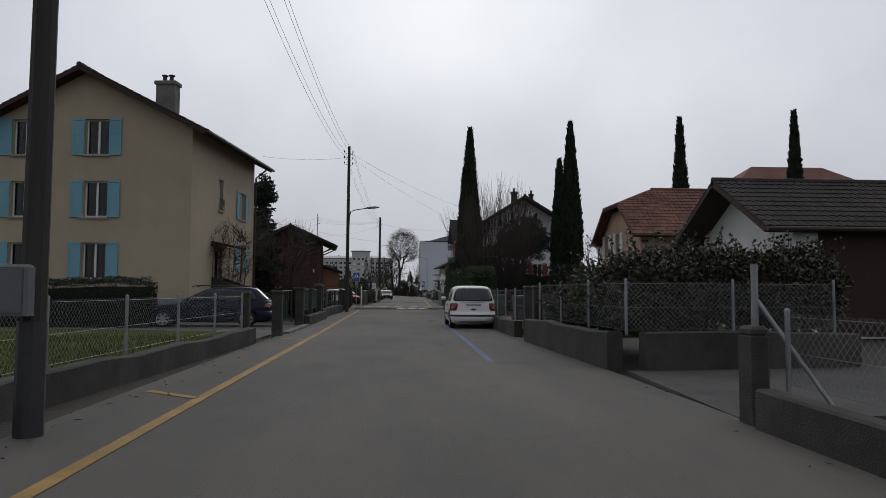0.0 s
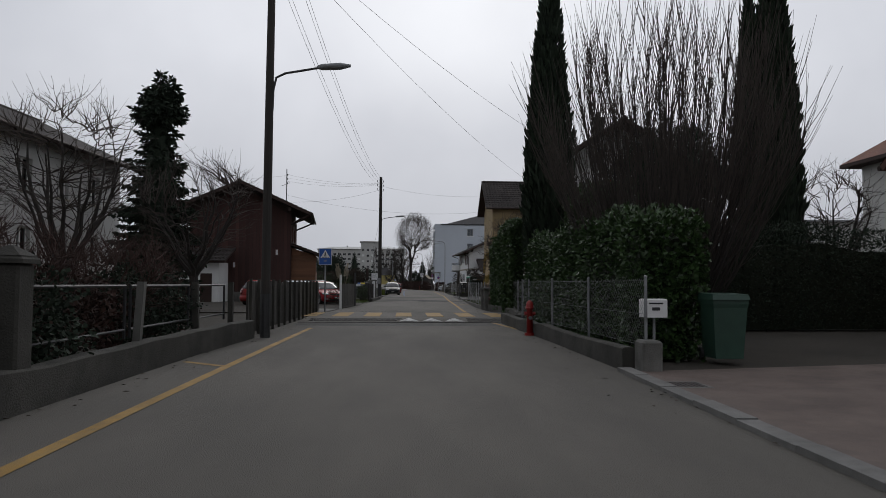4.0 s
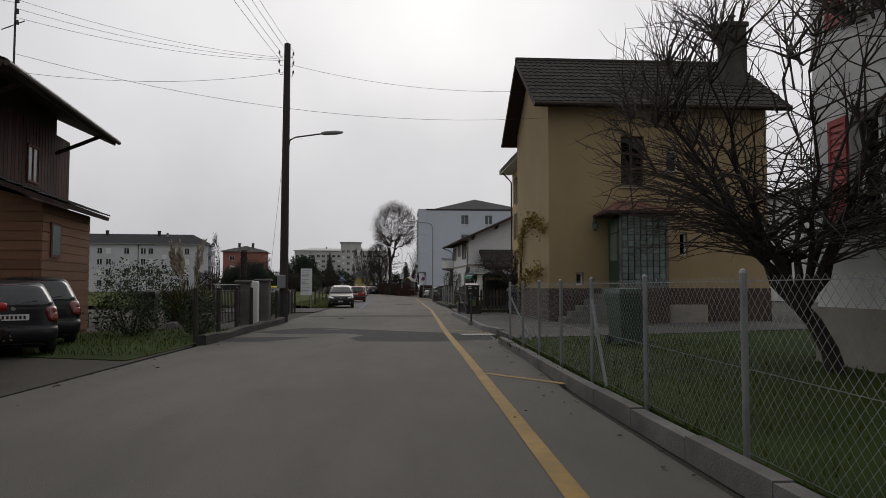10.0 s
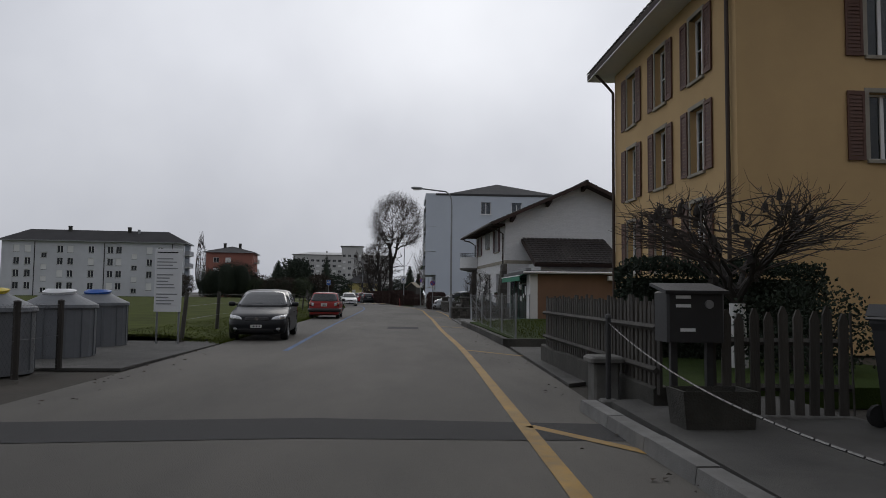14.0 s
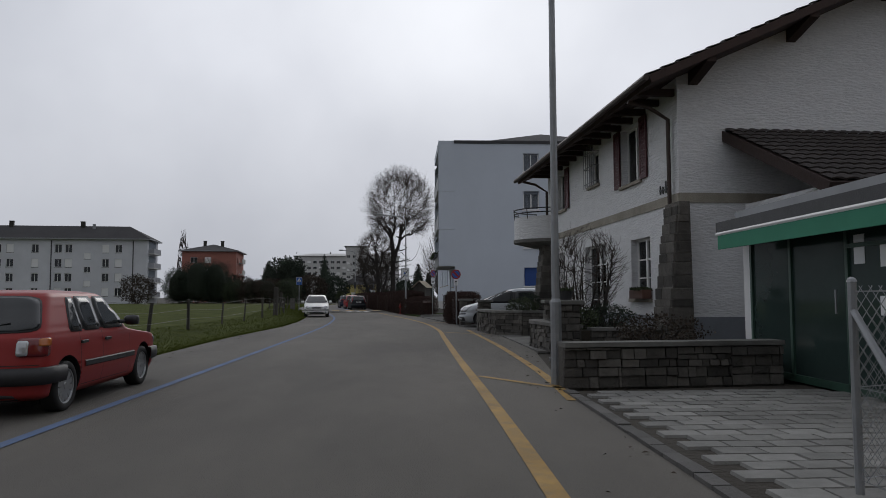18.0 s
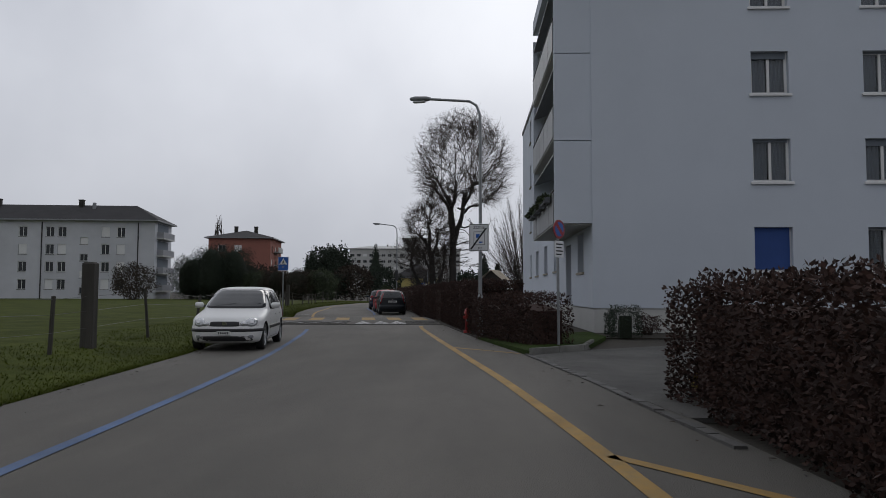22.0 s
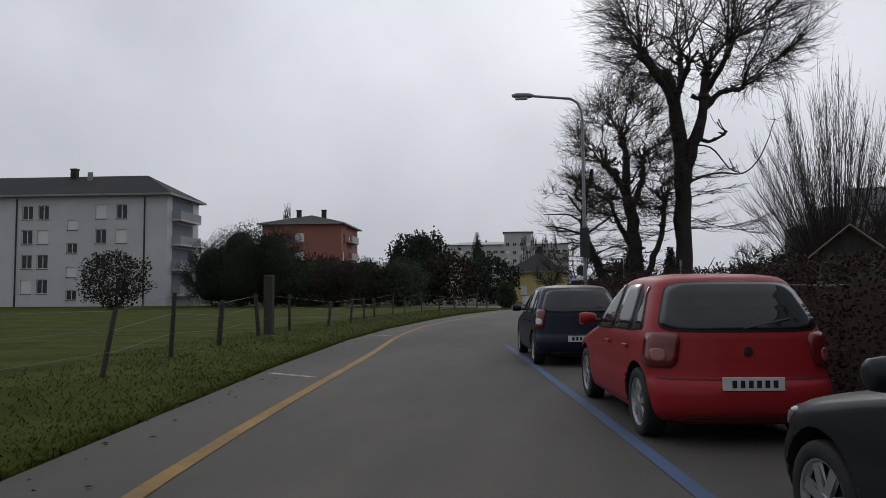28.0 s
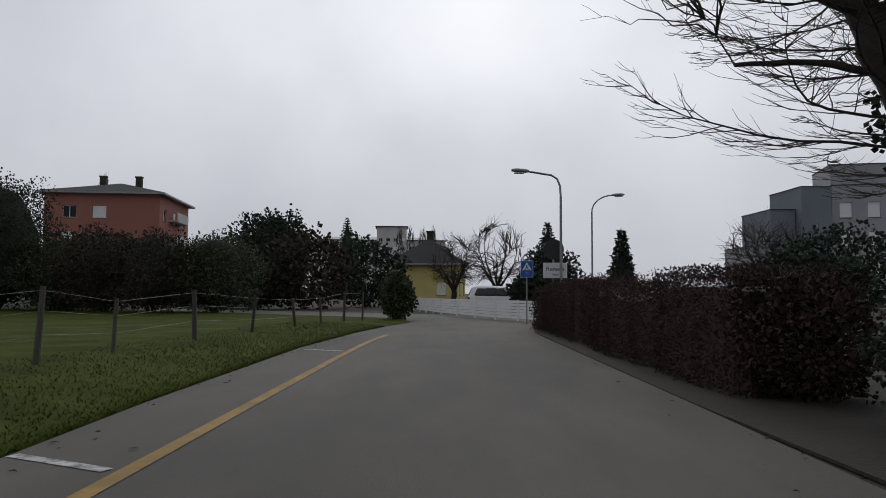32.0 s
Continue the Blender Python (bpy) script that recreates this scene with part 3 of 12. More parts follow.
def slab(a, b, c, d, th):
    a, b, c, d = (Vector(p) for p in (a, b, c, d))
    up = (b - a).cross(d - a).normalized() * th
    return Shape().hexa([p - up for p in (a, b, c, d)], [a, b, c, d])


def gable_house(name, label, at, turn, W, D, eave, apex, along="y", plaster=None, over=0.5, verge=0.4, tile=None, holes=None, plinth=0.0, plinth_mat=None, gutter=True, tiles=True, th=0.3, verge_mat=None, category="house", half_hip=0.0):
    """A house on x 0..W and y 0..D at its south-west corner; the ridge runs along y or x. holes: wall -> list of (s0, s1, z0, z1)."""
    hs = thing(name, label, category, at, turn)
    holes = holes or {}
    plaster, tile = plaster or PLASTER_WHITE, tile or TILE_DARK
    span = W if along == "y" else D

    def gable(s):
        return eave + (apex - eave) * (1 - abs(s - span / 2) / (span / 2))

    def flat(s):
        return eave

    for key, (ox, oy, ux, uy, ln) in {"south": (0, 0, 1, 0, W), "east": (W, 0, 0, 1, D), "north": (W, D, -1, 0, W), "west": (0, D, 0, -1, D)}.items():
        is_g = (along == "y") == (key in ("south", "north"))
        cut = 0.0 if key in ("south", "north") else th
        hl = [(h[0] - cut, h[1] - cut, *h[2:]) for h in holes.get(key, ())]
        low = eave + half_hip * (apex - eave) if half_hip and key == "west" else apex
        bend_at = (span / 2 * half_hip - cut, span / 2 * (2 - half_hip) - cut) if low < apex else (span / 2 - cut,)
        sh = wall_shape(ox + ux * cut, oy + uy * cut, ux, uy, ln - 2 * cut, plinth, (lambda s, c=cut, m=low: min(m, gable(s + c))) if is_g else flat, hl, th, bend_at if is_g else ())
        part("wall", sh, plaster, hs)
    if plinth:
        for b in ((-0.03, W + 0.03, -0.03, 0.2), (-0.03, W + 0.03, D - 0.2, D + 0.03), (-0.03, 0.2, 0.2, D - 0.2), (W - 0.2, W + 0.03, 0.2, D - 0.2)):
            part("plinth", Shape().box(*b, 0, plinth), plinth_mat or CONCRETE, hs)
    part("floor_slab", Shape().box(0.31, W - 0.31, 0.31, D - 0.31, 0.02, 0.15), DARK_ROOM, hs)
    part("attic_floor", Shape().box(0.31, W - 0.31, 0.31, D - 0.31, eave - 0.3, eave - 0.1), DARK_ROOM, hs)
    k = (apex - eave) / (span / 2)
    lift = 0.1
    if along == "y":
        e, r = eave - k * over + lift, apex + lift
        quads = [((-over, D + verge, e), (-over, -verge, e), (W / 2, -verge, r), (W / 2, D + verge, r)), ((W + over, -verge, e), (W + over, D + verge, e), (W / 2, D + verge, r), (W / 2, -verge, r))]
    else:
        e, r = eave - k * over + lift, apex + lift
        quads = [((-verge, -over, e), (W + verge, -over, e), (W + verge, D / 2, r), (-verge, D / 2, r)), ((W + verge, D + over, e), (-verge, D + over, e), (-verge, D / 2, r), (W + verge, D / 2, r))]
    if half_hip:
        xr, zt, ys = 1.75, e + (r - e) * (half_hip + 0.1), -over + (D / 2 + over) * (half_hip + 0.1)
        quads = []
        for s0 in (1, -1):
            fy = (lambda y: y) if s0 > 0 else (lambda y: D - y)
            q0 = [((xr, fy(-over), e), (W + verge, fy(-over), e), (W + verge, D / 2, r), (xr, D / 2, r)), ((-verge, fy(-over), e), (xr, fy(-over), e), (xr, fy(ys), zt), (-verge, fy(ys), zt)), ((-verge, fy(ys), zt), (xr, fy(ys), zt), (xr, D / 2, r), (xr - 0.02, D / 2, r))]
            quads += q0 if s0 > 0 else [(b_, a_, d_, c_) for a_, b_, c_, d_ in q0]
        quads.append(((-verge, D - ys, zt), (-verge, ys, zt), (xr, D / 2 - 0.01, r), (xr, D / 2 + 0.01, r)))
    for a, b, c, d in quads:
        rf = part("roof", slab(a, b, c, d, 0.16), verge_mat or WOOD_DARK, hs)
        if tiles:
            part("roof_tiles", tile_field(a, b, c, d), tile, rf)["kind"] = "stuff"
        else:
            up = (Vector(b) - Vector(a)).cross(Vector(d) - Vector(a)).normalized() * 0.03
            part("roof_covering", slab(*(Vector(p) + up * 1.0 for p in (a, b, c, d)), 0.025), tile, rf)
        if gutter and (not half_hip or a[2] < e + 0.01):
            av, bv = Vector(a), Vector(b)
            out = (av - Vector(d)).normalized()
            out.z = 0
            part("gutter", Shape().tube([av + out * 0.06 - Vector((0, 0, 0.05)), bv + out * 0.06 - Vector((0, 0, 0.05))], 0.065, 8), COPPER, rf)
    rid = Shape()
    if along == "y":
        rid.tube([(W / 2, -verge, r + 0.01), (W / 2, D + verge, r + 0.01)], 0.11, 8)
    else:
        rid.tube([(1.75 if half_hip else -verge, D / 2, r + 0.01), (W + verge, D / 2, r + 0.01)], 0.11, 8)
    part("ridge_cap", rid, tile, hs)
    return hs




def wall_line(W, D, key):
    return {"south": (0, 0, 1, 0), "east": (W, 0, 0, 1), "north": (W, D, -1, 0), "west": (0, D, 0, -1)}[key]


def fill_windows(hs, W, D, table):
    """table: wall -> list of ((s0, s1, z0, z1), options)."""
    for key, rows in table.items():
        for hole, opts in rows:
            window(hs, *wall_line(W, D, key), *hole, **opts)


def holes_of(table, extra=None):
    h = {k: [r[0] for r in v] for k, v in table.items()}
    for k, v in (extra or {}).items():
        h.setdefault(k, []).extend(v)
    return h


def chimney(parent, x, y, z0, z1, w=0.5, d=0.5, mat_=None, pots=1):
    ch = part("chimney", Shape().bev(x - w / 2, x + w / 2, y - d / 2, y + d / 2, z0, z1, 0.02).bev(x - w / 2 - 0.06, x + w / 2 + 0.06, y - d / 2 - 0.06, y + d / 2 + 0.06, z1 - 0.12, z1 + 0.03, 0.02), mat_ or CONCRETE_DARK, parent)
    for k in range(pots):
        px = x + (k - (pots - 1) / 2) * 0.3
        part("chimney_pot", Shape().cyl(px, y, z1 + 0.02, z1 + 0.3, 0.1, 0.085, 10).cyl(px, y, z1 + 0.3, z1 + 0.34, 0.14, 0.14, 10), METAL_DARK, ch)


def downpipe(parent, pts, r=0.045):
    part("downpipe", Shape().tube(pts, r, 8), COPPER, parent)


TEAL = dict(shutters=PAINT_TEAL, curtain="half", sill=True, surround=None, bars=0)
# three-storey beige house with turquoise shutters
WA, DA = 8.6, 7.95
ga = [((s, s + 0.95, z, z + 1.4), dict(TEAL, shut_w=0.48)) for z in (1.62, 4.02, 6.45) for s in (1.45, 4.35)]
wa = {"south": ga, "east": [((3.0, 3.55, 4.62, 5.95), dict(sill=True, sash=1, curtain="half")), ((5.75, 6.55, 4.5, 5.75), dict(TEAL, shut_w=0.42)), ((5.75, 6.55, 2.05, 3.3), dict(TEAL, shut_w=0.42)), ((2.7, 3.6, 0.9, 2.95), dict(sill=False, sash=1, curtain=False))]}
angA = -6.2
house_a = gable_house("house", "beige rendered three-storey house with turquoise shutters", (-9.09 - WA * math.cos(radians(angA)), 34.74 - WA * math.sin(radians(angA)), 0), angA, WA, DA, 7.55, 9.75, "y", PLASTER_BEIGE, 0.75, 0.55, TILE_DARK, holes_of(wa), 0.9, PLINTH_GREY)
fill_windows(house_a, WA, DA, wa)
chimney(house_a, 6.1, 3.4, 8.2, 10.25, 0.85, 0.55, CONCRETE, 2)
chimney(house_a, 1.6, 5.4, 8.2, 10.3, 0.6, 0.5, CONCRETE_DARK, 1)
downpipe(house_a, [(WA + 0.6, DA - 0.05, 7.15), (WA + 0.1, DA - 0.05, 6.75), (WA + 0.08, DA - 0.05, 0.2)])
for k in range(5):
    part("balcony_rod", Shape().tube([(WA + 0.05, 3.02 + k * 0.13, 4.62), (WA + 0.07, 3.02 + k * 0.13, 5.1)], 0.012, 5), METAL_DARK, house_a)
part("balcony_rail", Shape().tube([(WA + 0.06, 2.98, 5.12), (WA + 0.06, 3.57, 5.12)], 0.018, 6), METAL_DARK, house_a)
part("door_canopy", slab((WA + 0.9, 2.3, 3.05), (WA + 0.9, 4.1, 3.05), (WA, 4.1, 3.25), (WA, 2.3, 3.25), 0.08), WOOD_DARK, house_a)
part("entrance_steps", Shape().box(WA, WA + 1.5, 2.55, 3.75, 0, 0.85).box(WA + 1.5, WA + 1.8, 2.55, 3.75, 0, 0.66).box(WA + 1.8, WA + 2.1, 2.55, 3.75, 0, 0.48).box(WA + 2.1, WA + 2.4, 2.55, 3.75, 0, 0.3).box(WA + 2.4, WA + 2.7, 2.55, 3.75, 0, 0.14), CONCRETE_DARK, house_a)
part("step_parapet", Shape().hexa([(WA + 0.0, 2.35, 0), (WA + 2.8, 2.35, 0), (WA + 2.8, 2.53, 0), (WA + 0.0, 2.53, 0)], [(WA + 0.0, 2.35, 1.75), (WA + 2.8, 2.35, 0.75), (WA + 2.8, 2.53, 0.75), (WA + 0.0, 2.53, 1.75)]).hexa([(WA + 0.0, 3.77, 0), (WA + 2.8, 3.77, 0), (WA + 2.8, 3.95, 0), (WA + 0.0, 3.95, 0)], [(WA + 0.0, 3.77, 1.75), (WA + 2.8, 3.77, 0.75), (WA + 2.8, 3.95, 0.75), (WA + 0.0, 3.95, 1.75)]), CONCRETE_DARK, house_a)

# pale house behind the spruce
wc = {"east": [((2.0 + 2.6 * k, 2.85 + 2.6 * k, z, z + 1.25), dict(curtain=False)) for k in range(3) for z in (2.0, 4.6)], "south": [((1.5 + 2.6 * k, 2.35 + 2.6 * k, z, z + 1.25), dict(curtain=False)) for k in range(3) for z in (2.0, 4.6)]}
house_c = gable_house("house", "grey-white two-storey house half hidden by bare branches", (-24.3, 58.0, 0), -4, 9.0, 10.0, 6.9, 9.0, "y", PLASTER_PALE, 0.8, 0.8, TILE_DARK, holes_of(wc), 0.0, None, tiles=False)
fill_windows(house_c, 9.0, 10.0, wc)

# pink house with a red tiled roof
wp = {"west": [((0.55 + 2.05 * k, 1.35 + 2.05 * k, z, z + 1.25), dict(shutters=PAINT_WHITE, shut_w=0.38, curtain=False)) for k in (0, 1) for z in (0.95, 3.15)]}
WP, DP = 8.5, 6.55
house_p = gable_house("house", "pink rendered house with white shutters and red tiled roof", (10.95, 41.6, 0), 0, WP, DP, 4.35, 6.7, "x", PLASTER_PINK, 0.55, 0.55, TILE_RED, holes_of(wp), 0.0, None, verge_mat=PAINT_BROWN, half_hip=0.55)
fill_windows(house_p, WP, DP, wp)
pp = part("porch_roof", slab((1.2, -2.9, 2.55), (1.2, 0.0, 2.55), (2.9, 0.0, 3.85), (2.9, -2.9, 3.85), 0.12), WOOD_DARK, house_p)
pq = part("porch_roof", slab((4.6, 0.0, 2.55), (4.6, -2.9, 2.55), (2.9, -2.9, 3.85), (2.9, 0.0, 3.85), 0.12), WOOD_DARK, house_p)
part("roof_tiles", tile_field((1.2, 0.0, 2.56), (1.2, -2.9, 2.56), (2.9, -2.9, 3.86), (2.9, 0.0, 3.86)), TILE_RED, pp)["kind"] = "stuff"
part("roof_tiles", tile_field((4.6, -2.9, 2.56), (4.6, 0.0, 2.56), (2.9, 0.0, 3.86), (2.9, -2.9, 3.86)), TILE_RED, pq)["kind"] = "stuff"
pgb = Shape()
for y in (-2.62, -2.56):
    pgb.poly((1.45, y, 2.6), (4.35, y, 2.6), (2.9, y, 3.7))
part("porch_gable", pgb, PLASTER_PALE, house_p, "pale boarded porch gable")
part("porch_beam", Shape().box(1.4, 4.4, -2.66, -2.5, 2.42, 2.6), PAINT_WHITE, house_p)
for x in (1.45, 4.2):
    part("porch_post", Shape().bev(x, x + 0.15, -2.66, -2.51, 0, 2.42, 0.01), WOOD_DARK, house_p)

# low white outbuilding with a long dark roof
WS, DS = 9.0, 5.6
house_s = gable_house("outbuilding", "low white outbuilding with a wide dark tiled roof", (9.45, 25.2, 0), 0, WS, DS, 3.07, 4.55, "x", PLASTER_WHITE, 0.4, 0.95, TILE_DARK, {}, 0.0, None, category="outbuilding")
# Thin dark panel over the south wall, leaving its west end white.
part("cladding", Shape().box(0.7, WS - 0.1, -0.03, -0.003, 0.05, 3.0), WOOD_DARK, house_s, "dark brown panel over the south wall under the eaves")

# large hipped house farther back
def hip_roof(parent, x0, x1, y0, y1, z, top, over, material, tiles=False):
    x0, x1, y0, y1 = x0 - over, x1 + over, y0 - over, y1 + over
    d = min(x1 - x0, y1 - y0) / 2
    if x1 - x0 >= y1 - y0:
        r0, r1 = (x0 + d, (y0 + y1) / 2, top), (x1 - d, (y0 + y1) / 2, top)
    else:
        r0, r1 = ((x0 + x1) / 2, y0 + d, top), ((x0 + x1) / 2, y1 - d, top)
    a, b, c, e = (x0, y0, z), (x1, y0, z), (x1, y1, z), (x0, y1, z)
    part("eaves_board", Shape().box(x0, x1, y0, y1, z - 0.2, z - 0.004), PAINT_GREY if material is SLATE else WOOD_DARK, parent)
    faces = [(a, b, r1, r0), (b, c, r1, r1), (c, e, r0, r1), (e, a, r0, r0)] if x1 - x0 >= y1 - y0 else [(a, b, r0, r0), (b, c, r1, r0), (c, e, r1, r1), (e, a, r0, r1)]
    for p, q, s, t in faces:
        if tiles:
            part("roof_tiles", tile_field(p, q, s, t, 0.36, 0.3), material, parent)["kind"] = "stuff"
        sh = Shape()
        sh.poly(*((p, q, s) if s == t else (p, q, s, t)))
        part("roof", sh, material, parent)


big = thing("house", "large house with a brown hipped roof and skylights", "house", (24.4, 61.2, 0))
part("wall", Shape().box(0, 15.9, 0, 9.6, 0, 7.8), PLASTER_PALE, big)
hip_roof(big, 0, 15.9, 0, 9.6, 8.0, 12.0, 0.8, TILE_RED)
for k in (7.2, 10.2):
    part("skylight", slab((k, 1.9, 9.97), (k + 0.8, 1.9, 9.97), (k + 0.8, 2.9, 10.68), (k, 2.9, 10.68), 0.1), SIGN_WHITE, big)

# white house with red shutters behind the laurel hedge
W3, D3 = 6.4, 6.7
w3 = {"west": [((0.95, 1.8, 4.85, 6.5), dict(shutters=PAINT_RED, shut_w=0.45, curtain="half")), ((4.6, 5.45, 4.85, 6.5), dict(shutters=PAINT_RED, shut_w=0.45, curtain="half")), ((0.95, 1.8, 2.0, 3.5), dict(shutters=PAINT_RED, shut_w=0.45, curtain="half")), ((4.6, 5.45, 2.0, 3.5), dict(shutters=PAINT_RED, shut_w=0.45, curtain="half"))],
      "south": [((2.0, 2.8, 2.2, 3.6), dict(shutters=PAINT_RED, shut_w=0.4)), ((4.0, 4.8, 2.2, 3.6), dict(shutters=PAINT_RED, shut_w=0.4)), ((2.8, 3.5, 5.2, 6.4), dict(shutters=PAINT_RED, shut_w=0.4))], "north": [((1.5, 2.3, 4.9, 6.3), dict(curtain="half"))]}
house_3 = gable_house("house", "white rendered house with red shutters and dark roof", (6.57, 67.85, 0), -3.5, W3, D3, 7.22, 9.2, "y", PLASTER_WHITE, 0.85, 1.3, TILE_DARK, holes_of(w3), 0.9, STONE_LIGHT)
fill_windows(house_3, W3, D3, w3)
chimney(house_3, 2.6, 2.0, 8.2, 10.0, 0.5, 0.5, CONCRETE_DARK, 1)
chimney(house_3, 4.2, 2.6, 8.2, 9.9, 0.35, 0.35, CONCRETE_DARK, 1)
downpipe(house_3, [(-0.8, 0.25, 6.72), (-0.4, 0.15, 6.5), (-0.08, 0.1, 6.25), (-0.08, 0.1, 0.3)])
for k in range(4):
    part("verge_bracket", Shape().hexa([(0.1 + k * 2.0, -1.2, 6.9 + 1.1 * (1 - abs(k - 1.5) / 1.6)), (0.25 + k * 2.0, -1.2, 6.9 + 1.1 * (1 - abs(k - 1.5) / 1.6)), (0.25 + k * 2.0, 0, 6.2 + 1.1 * (1 - abs(k - 1.5) / 1.6)), (0.1 + k * 2.0, 0, 6.2 + 1.1 * (1 - abs(k - 1.5) / 1.6))], [(0.1 + k * 2.0, -1.2, 7.05 + 1.1 * (1 - abs(k - 1.5) / 1.6)), (0.25 + k * 2.0, -1.2, 7.05 + 1.1 * (1 - abs(k - 1.5) / 1.6)), (0.25 + k * 2.0, 0, 7.05 + 1.1 * (1 - abs(k - 1.5) / 1.6)), (0.1 + k * 2.0, 0, 7.05 + 1.1 * (1 - abs(k - 1.5) / 1.6))]), WOOD_DARK, house_3)

# dark timber barn-like chalet
WB_, DB_ = 6.4, 5.8
barn = gable_house("timber_house", "dark red-brown timber house with a wide overhanging roof", (-14.85, 79.5, 0), 5.65, WB_, DB_, 6.22, 7.65, "y", WOOD_DARK, 1.35, 1.2, TILE_DARK, {}, 0.6, CONCRETE, category="house")

# ochre house with the glass-block porch
WY, DY = 7.2, 5.75
wy = {"south": [((2.35, 3.12, 4.43, 6.05), dict(curtain="half", frame_mat=PAINT_BROWN, sill=True, bars=2)), ((3.85, 4.25, 4.9, 5.6), dict(curtain=False, sash=1, sill=False)), ((4.25, 4.5, 2.2, 2.95), dict(curtain=False, sash=1, sill=False)), ((6.55, 6.9, 2.2, 2.75), dict(curtain=False, sash=2, bars=2, sill=False)), ((0.85, 1.1, 1.25, 1.65), dict(curtain=False, sash=1, sill=False))]}
house_y = gable_house("house", "ochre rendered house with dark tiled roof and brown plinth", (5.68, 86.84, 0), 0, WY, DY, 7.25, 9.25, "x", PLASTER_YELLOW, 0.55, 0.55, TILE_DARK, holes_of(wy), 1.15, PLINTH_BROWN)
fill_windows(house_y, WY, DY, wy)
chimney(house_y, 6.7, 1.2, 7.3, 10.2, 0.75, 0.65, CONCRETE_DARK, 1)

# warm-yellow apartment house
WH, DH = 9.0, 8.8
BRN = dict(shutters=PAINT_BROWN, shut_w=0.4, surround=STONE_LIGHT, curtain="half")
wb = {"west": [((s, s + 0.8, z, z + 1.62), dict(BRN, closed=(s > 4.5 and s < 5 and z > 4 and z < 5), bars=1)) for z in (1.92, 4.27, 6.6) for s in (1.35, 3.85, 6.3)], "south": [((3.0, 3.8, z, z + 1.5), dict(BRN)) for z in (4.27, 6.6)]}
house_b = thing("apartment_house", "warm yellow three-storey apartment house with brown shutters", "apartment house", (8.65, 102.65, 0))
for key in ("south", "east", "north", "west"):
    ox, oy, ux, uy = wall_line(WH, DH, key)
    cut = 0.0 if key in ("south", "north") else 0.3
    ln = (WH if key in ("south", "north") else DH) - 2 * cut
    part("wall", wall_shape(ox + ux * cut, oy + uy * cut, ux, uy, ln, 1.15, lambda s: 8.75, [(h[0] - cut, h[1] - cut, *h[2:]) for h in holes_of(wb).get(key, [])]), PLASTER_ORANGE, house_b)
part("plinth", Shape().box(-0.03, WH + 0.03, -0.03, 0.2, 0, 1.15).box(-0.03, WH + 0.03, DH - 0.2, DH + 0.03, 0, 1.15).box(-0.03, 0.2, 0.2, DH - 0.2, 0, 1.15).box(WH - 0.2, WH + 0.03, 0.2, DH - 0.2, 0, 1.15), PLASTER_ORANGE, house_b)
fill_windows(house_b, WH, DH, wb)
hip_roof(house_b, 0, WH, 0, DH, 8.95, 11.6, 0.75, TILE_DARK, True)
part("soffit", Shape().box(-0.75, WH + 0.75, -0.75, DH + 0.75, 8.72, 8.76), PAINT_WHITE, house_b)
for y in (0.25, DH - 0.1):
    downpipe(house_b, [(-0.7, y, 8.75), (-0.35, y, 8.4), (-0.09, y, 8.1), (-0.09, y, 0.2)], 0.05)


# white rough-rendered house with maroon shutters
WW, DW, TW = 9.4, 10.9, 2.8
MAR = dict(shutters=PAINT_MAROON, shut_w=0.42, surround=None, curtain="half")
ww = {"west": [((1.2, 2.35, 4.0, 5.25), dict(MAR)), ((4.85, 5.75, 4.3, 5.25), dict(curtain=False)), ((7.55, 8.85, 3.9, 5.3), dict(MAR)), ((1.2, 2.1, 1.2, 2.6), dict(curtain=False, bars=2)), ((4.3, 6.2, 0.55, 2.6), dict(curtain=False, sill=False, bars=3)), ((8.1, 9.3, 1.12, 2.52), dict(curtain=False, bars=2))],
      "south": [((7.55, 8.45, 4.15, 5.2), dict(curtain="half", blind=PAINT_WHITE, blind_to=0.75))]}
ROUGH = mat("rough_white_render", (0.76, 0.765, 0.77), 0.9, (0.6, 0.605, 0.61), 9.0, 0.7, 1.0, 7, stain=0.08, stretch=(1, 1, 3.6))
ROUGH.node_tree.nodes["Bump"].inputs["Distance"].default_value = 0.035
house_w = gable_house("house", "white rough-rendered house with maroon shutters and stone buttresses", (7.68, 129.8, 0), TW, WW, DW, 5.75, 7.85, "y", ROUGH, 0.95, 0.9, TILE_DARK, holes_of(ww), 0.75, PLINTH_GREY)
fill_windows(house_w, WW, DW, ww)
part("band", Shape().box(-0.025, 0.0, 0.0, DW, 3.08, 3.28).box(0, WW, -0.025, 0.0, 3.08, 3.28), STONE_LIGHT, house_w)
for k in range(5):
    x = 0.35 + k * 2.17
    z = 5.75 + 2.1 * (1 - abs(x - WW / 2) / (WW / 2)) - 0.28
    part("purlin_end", Shape().hexa([(x - 0.1, -0.85, z + 0.12), (x + 0.1, -0.85, z + 0.12), (x + 0.1, 0, z - 0.1), (x - 0.1, 0, z - 0.1)], [(x - 0.1, -0.85, z + 0.26), (x + 0.1, -0.85, z + 0.26), (x + 0.1, 0, z + 0.26), (x - 0.1, 0, z + 0.26)]), WOOD_DARK, house_w)
for k in range(14):
    part("rafter_end", Shape().box(-0.9, 0, 0.1 + k * 0.8, 0.22 + k * 0.8, 5.32, 5.46), WOOD_DARK, house_w)
downpipe(house_w, [(-0.95, 0.25, 5.2), (-0.5, 0.25, 5.1), (-0.1, 0.25, 4.85), (-0.1, 0.25, 0.15)])
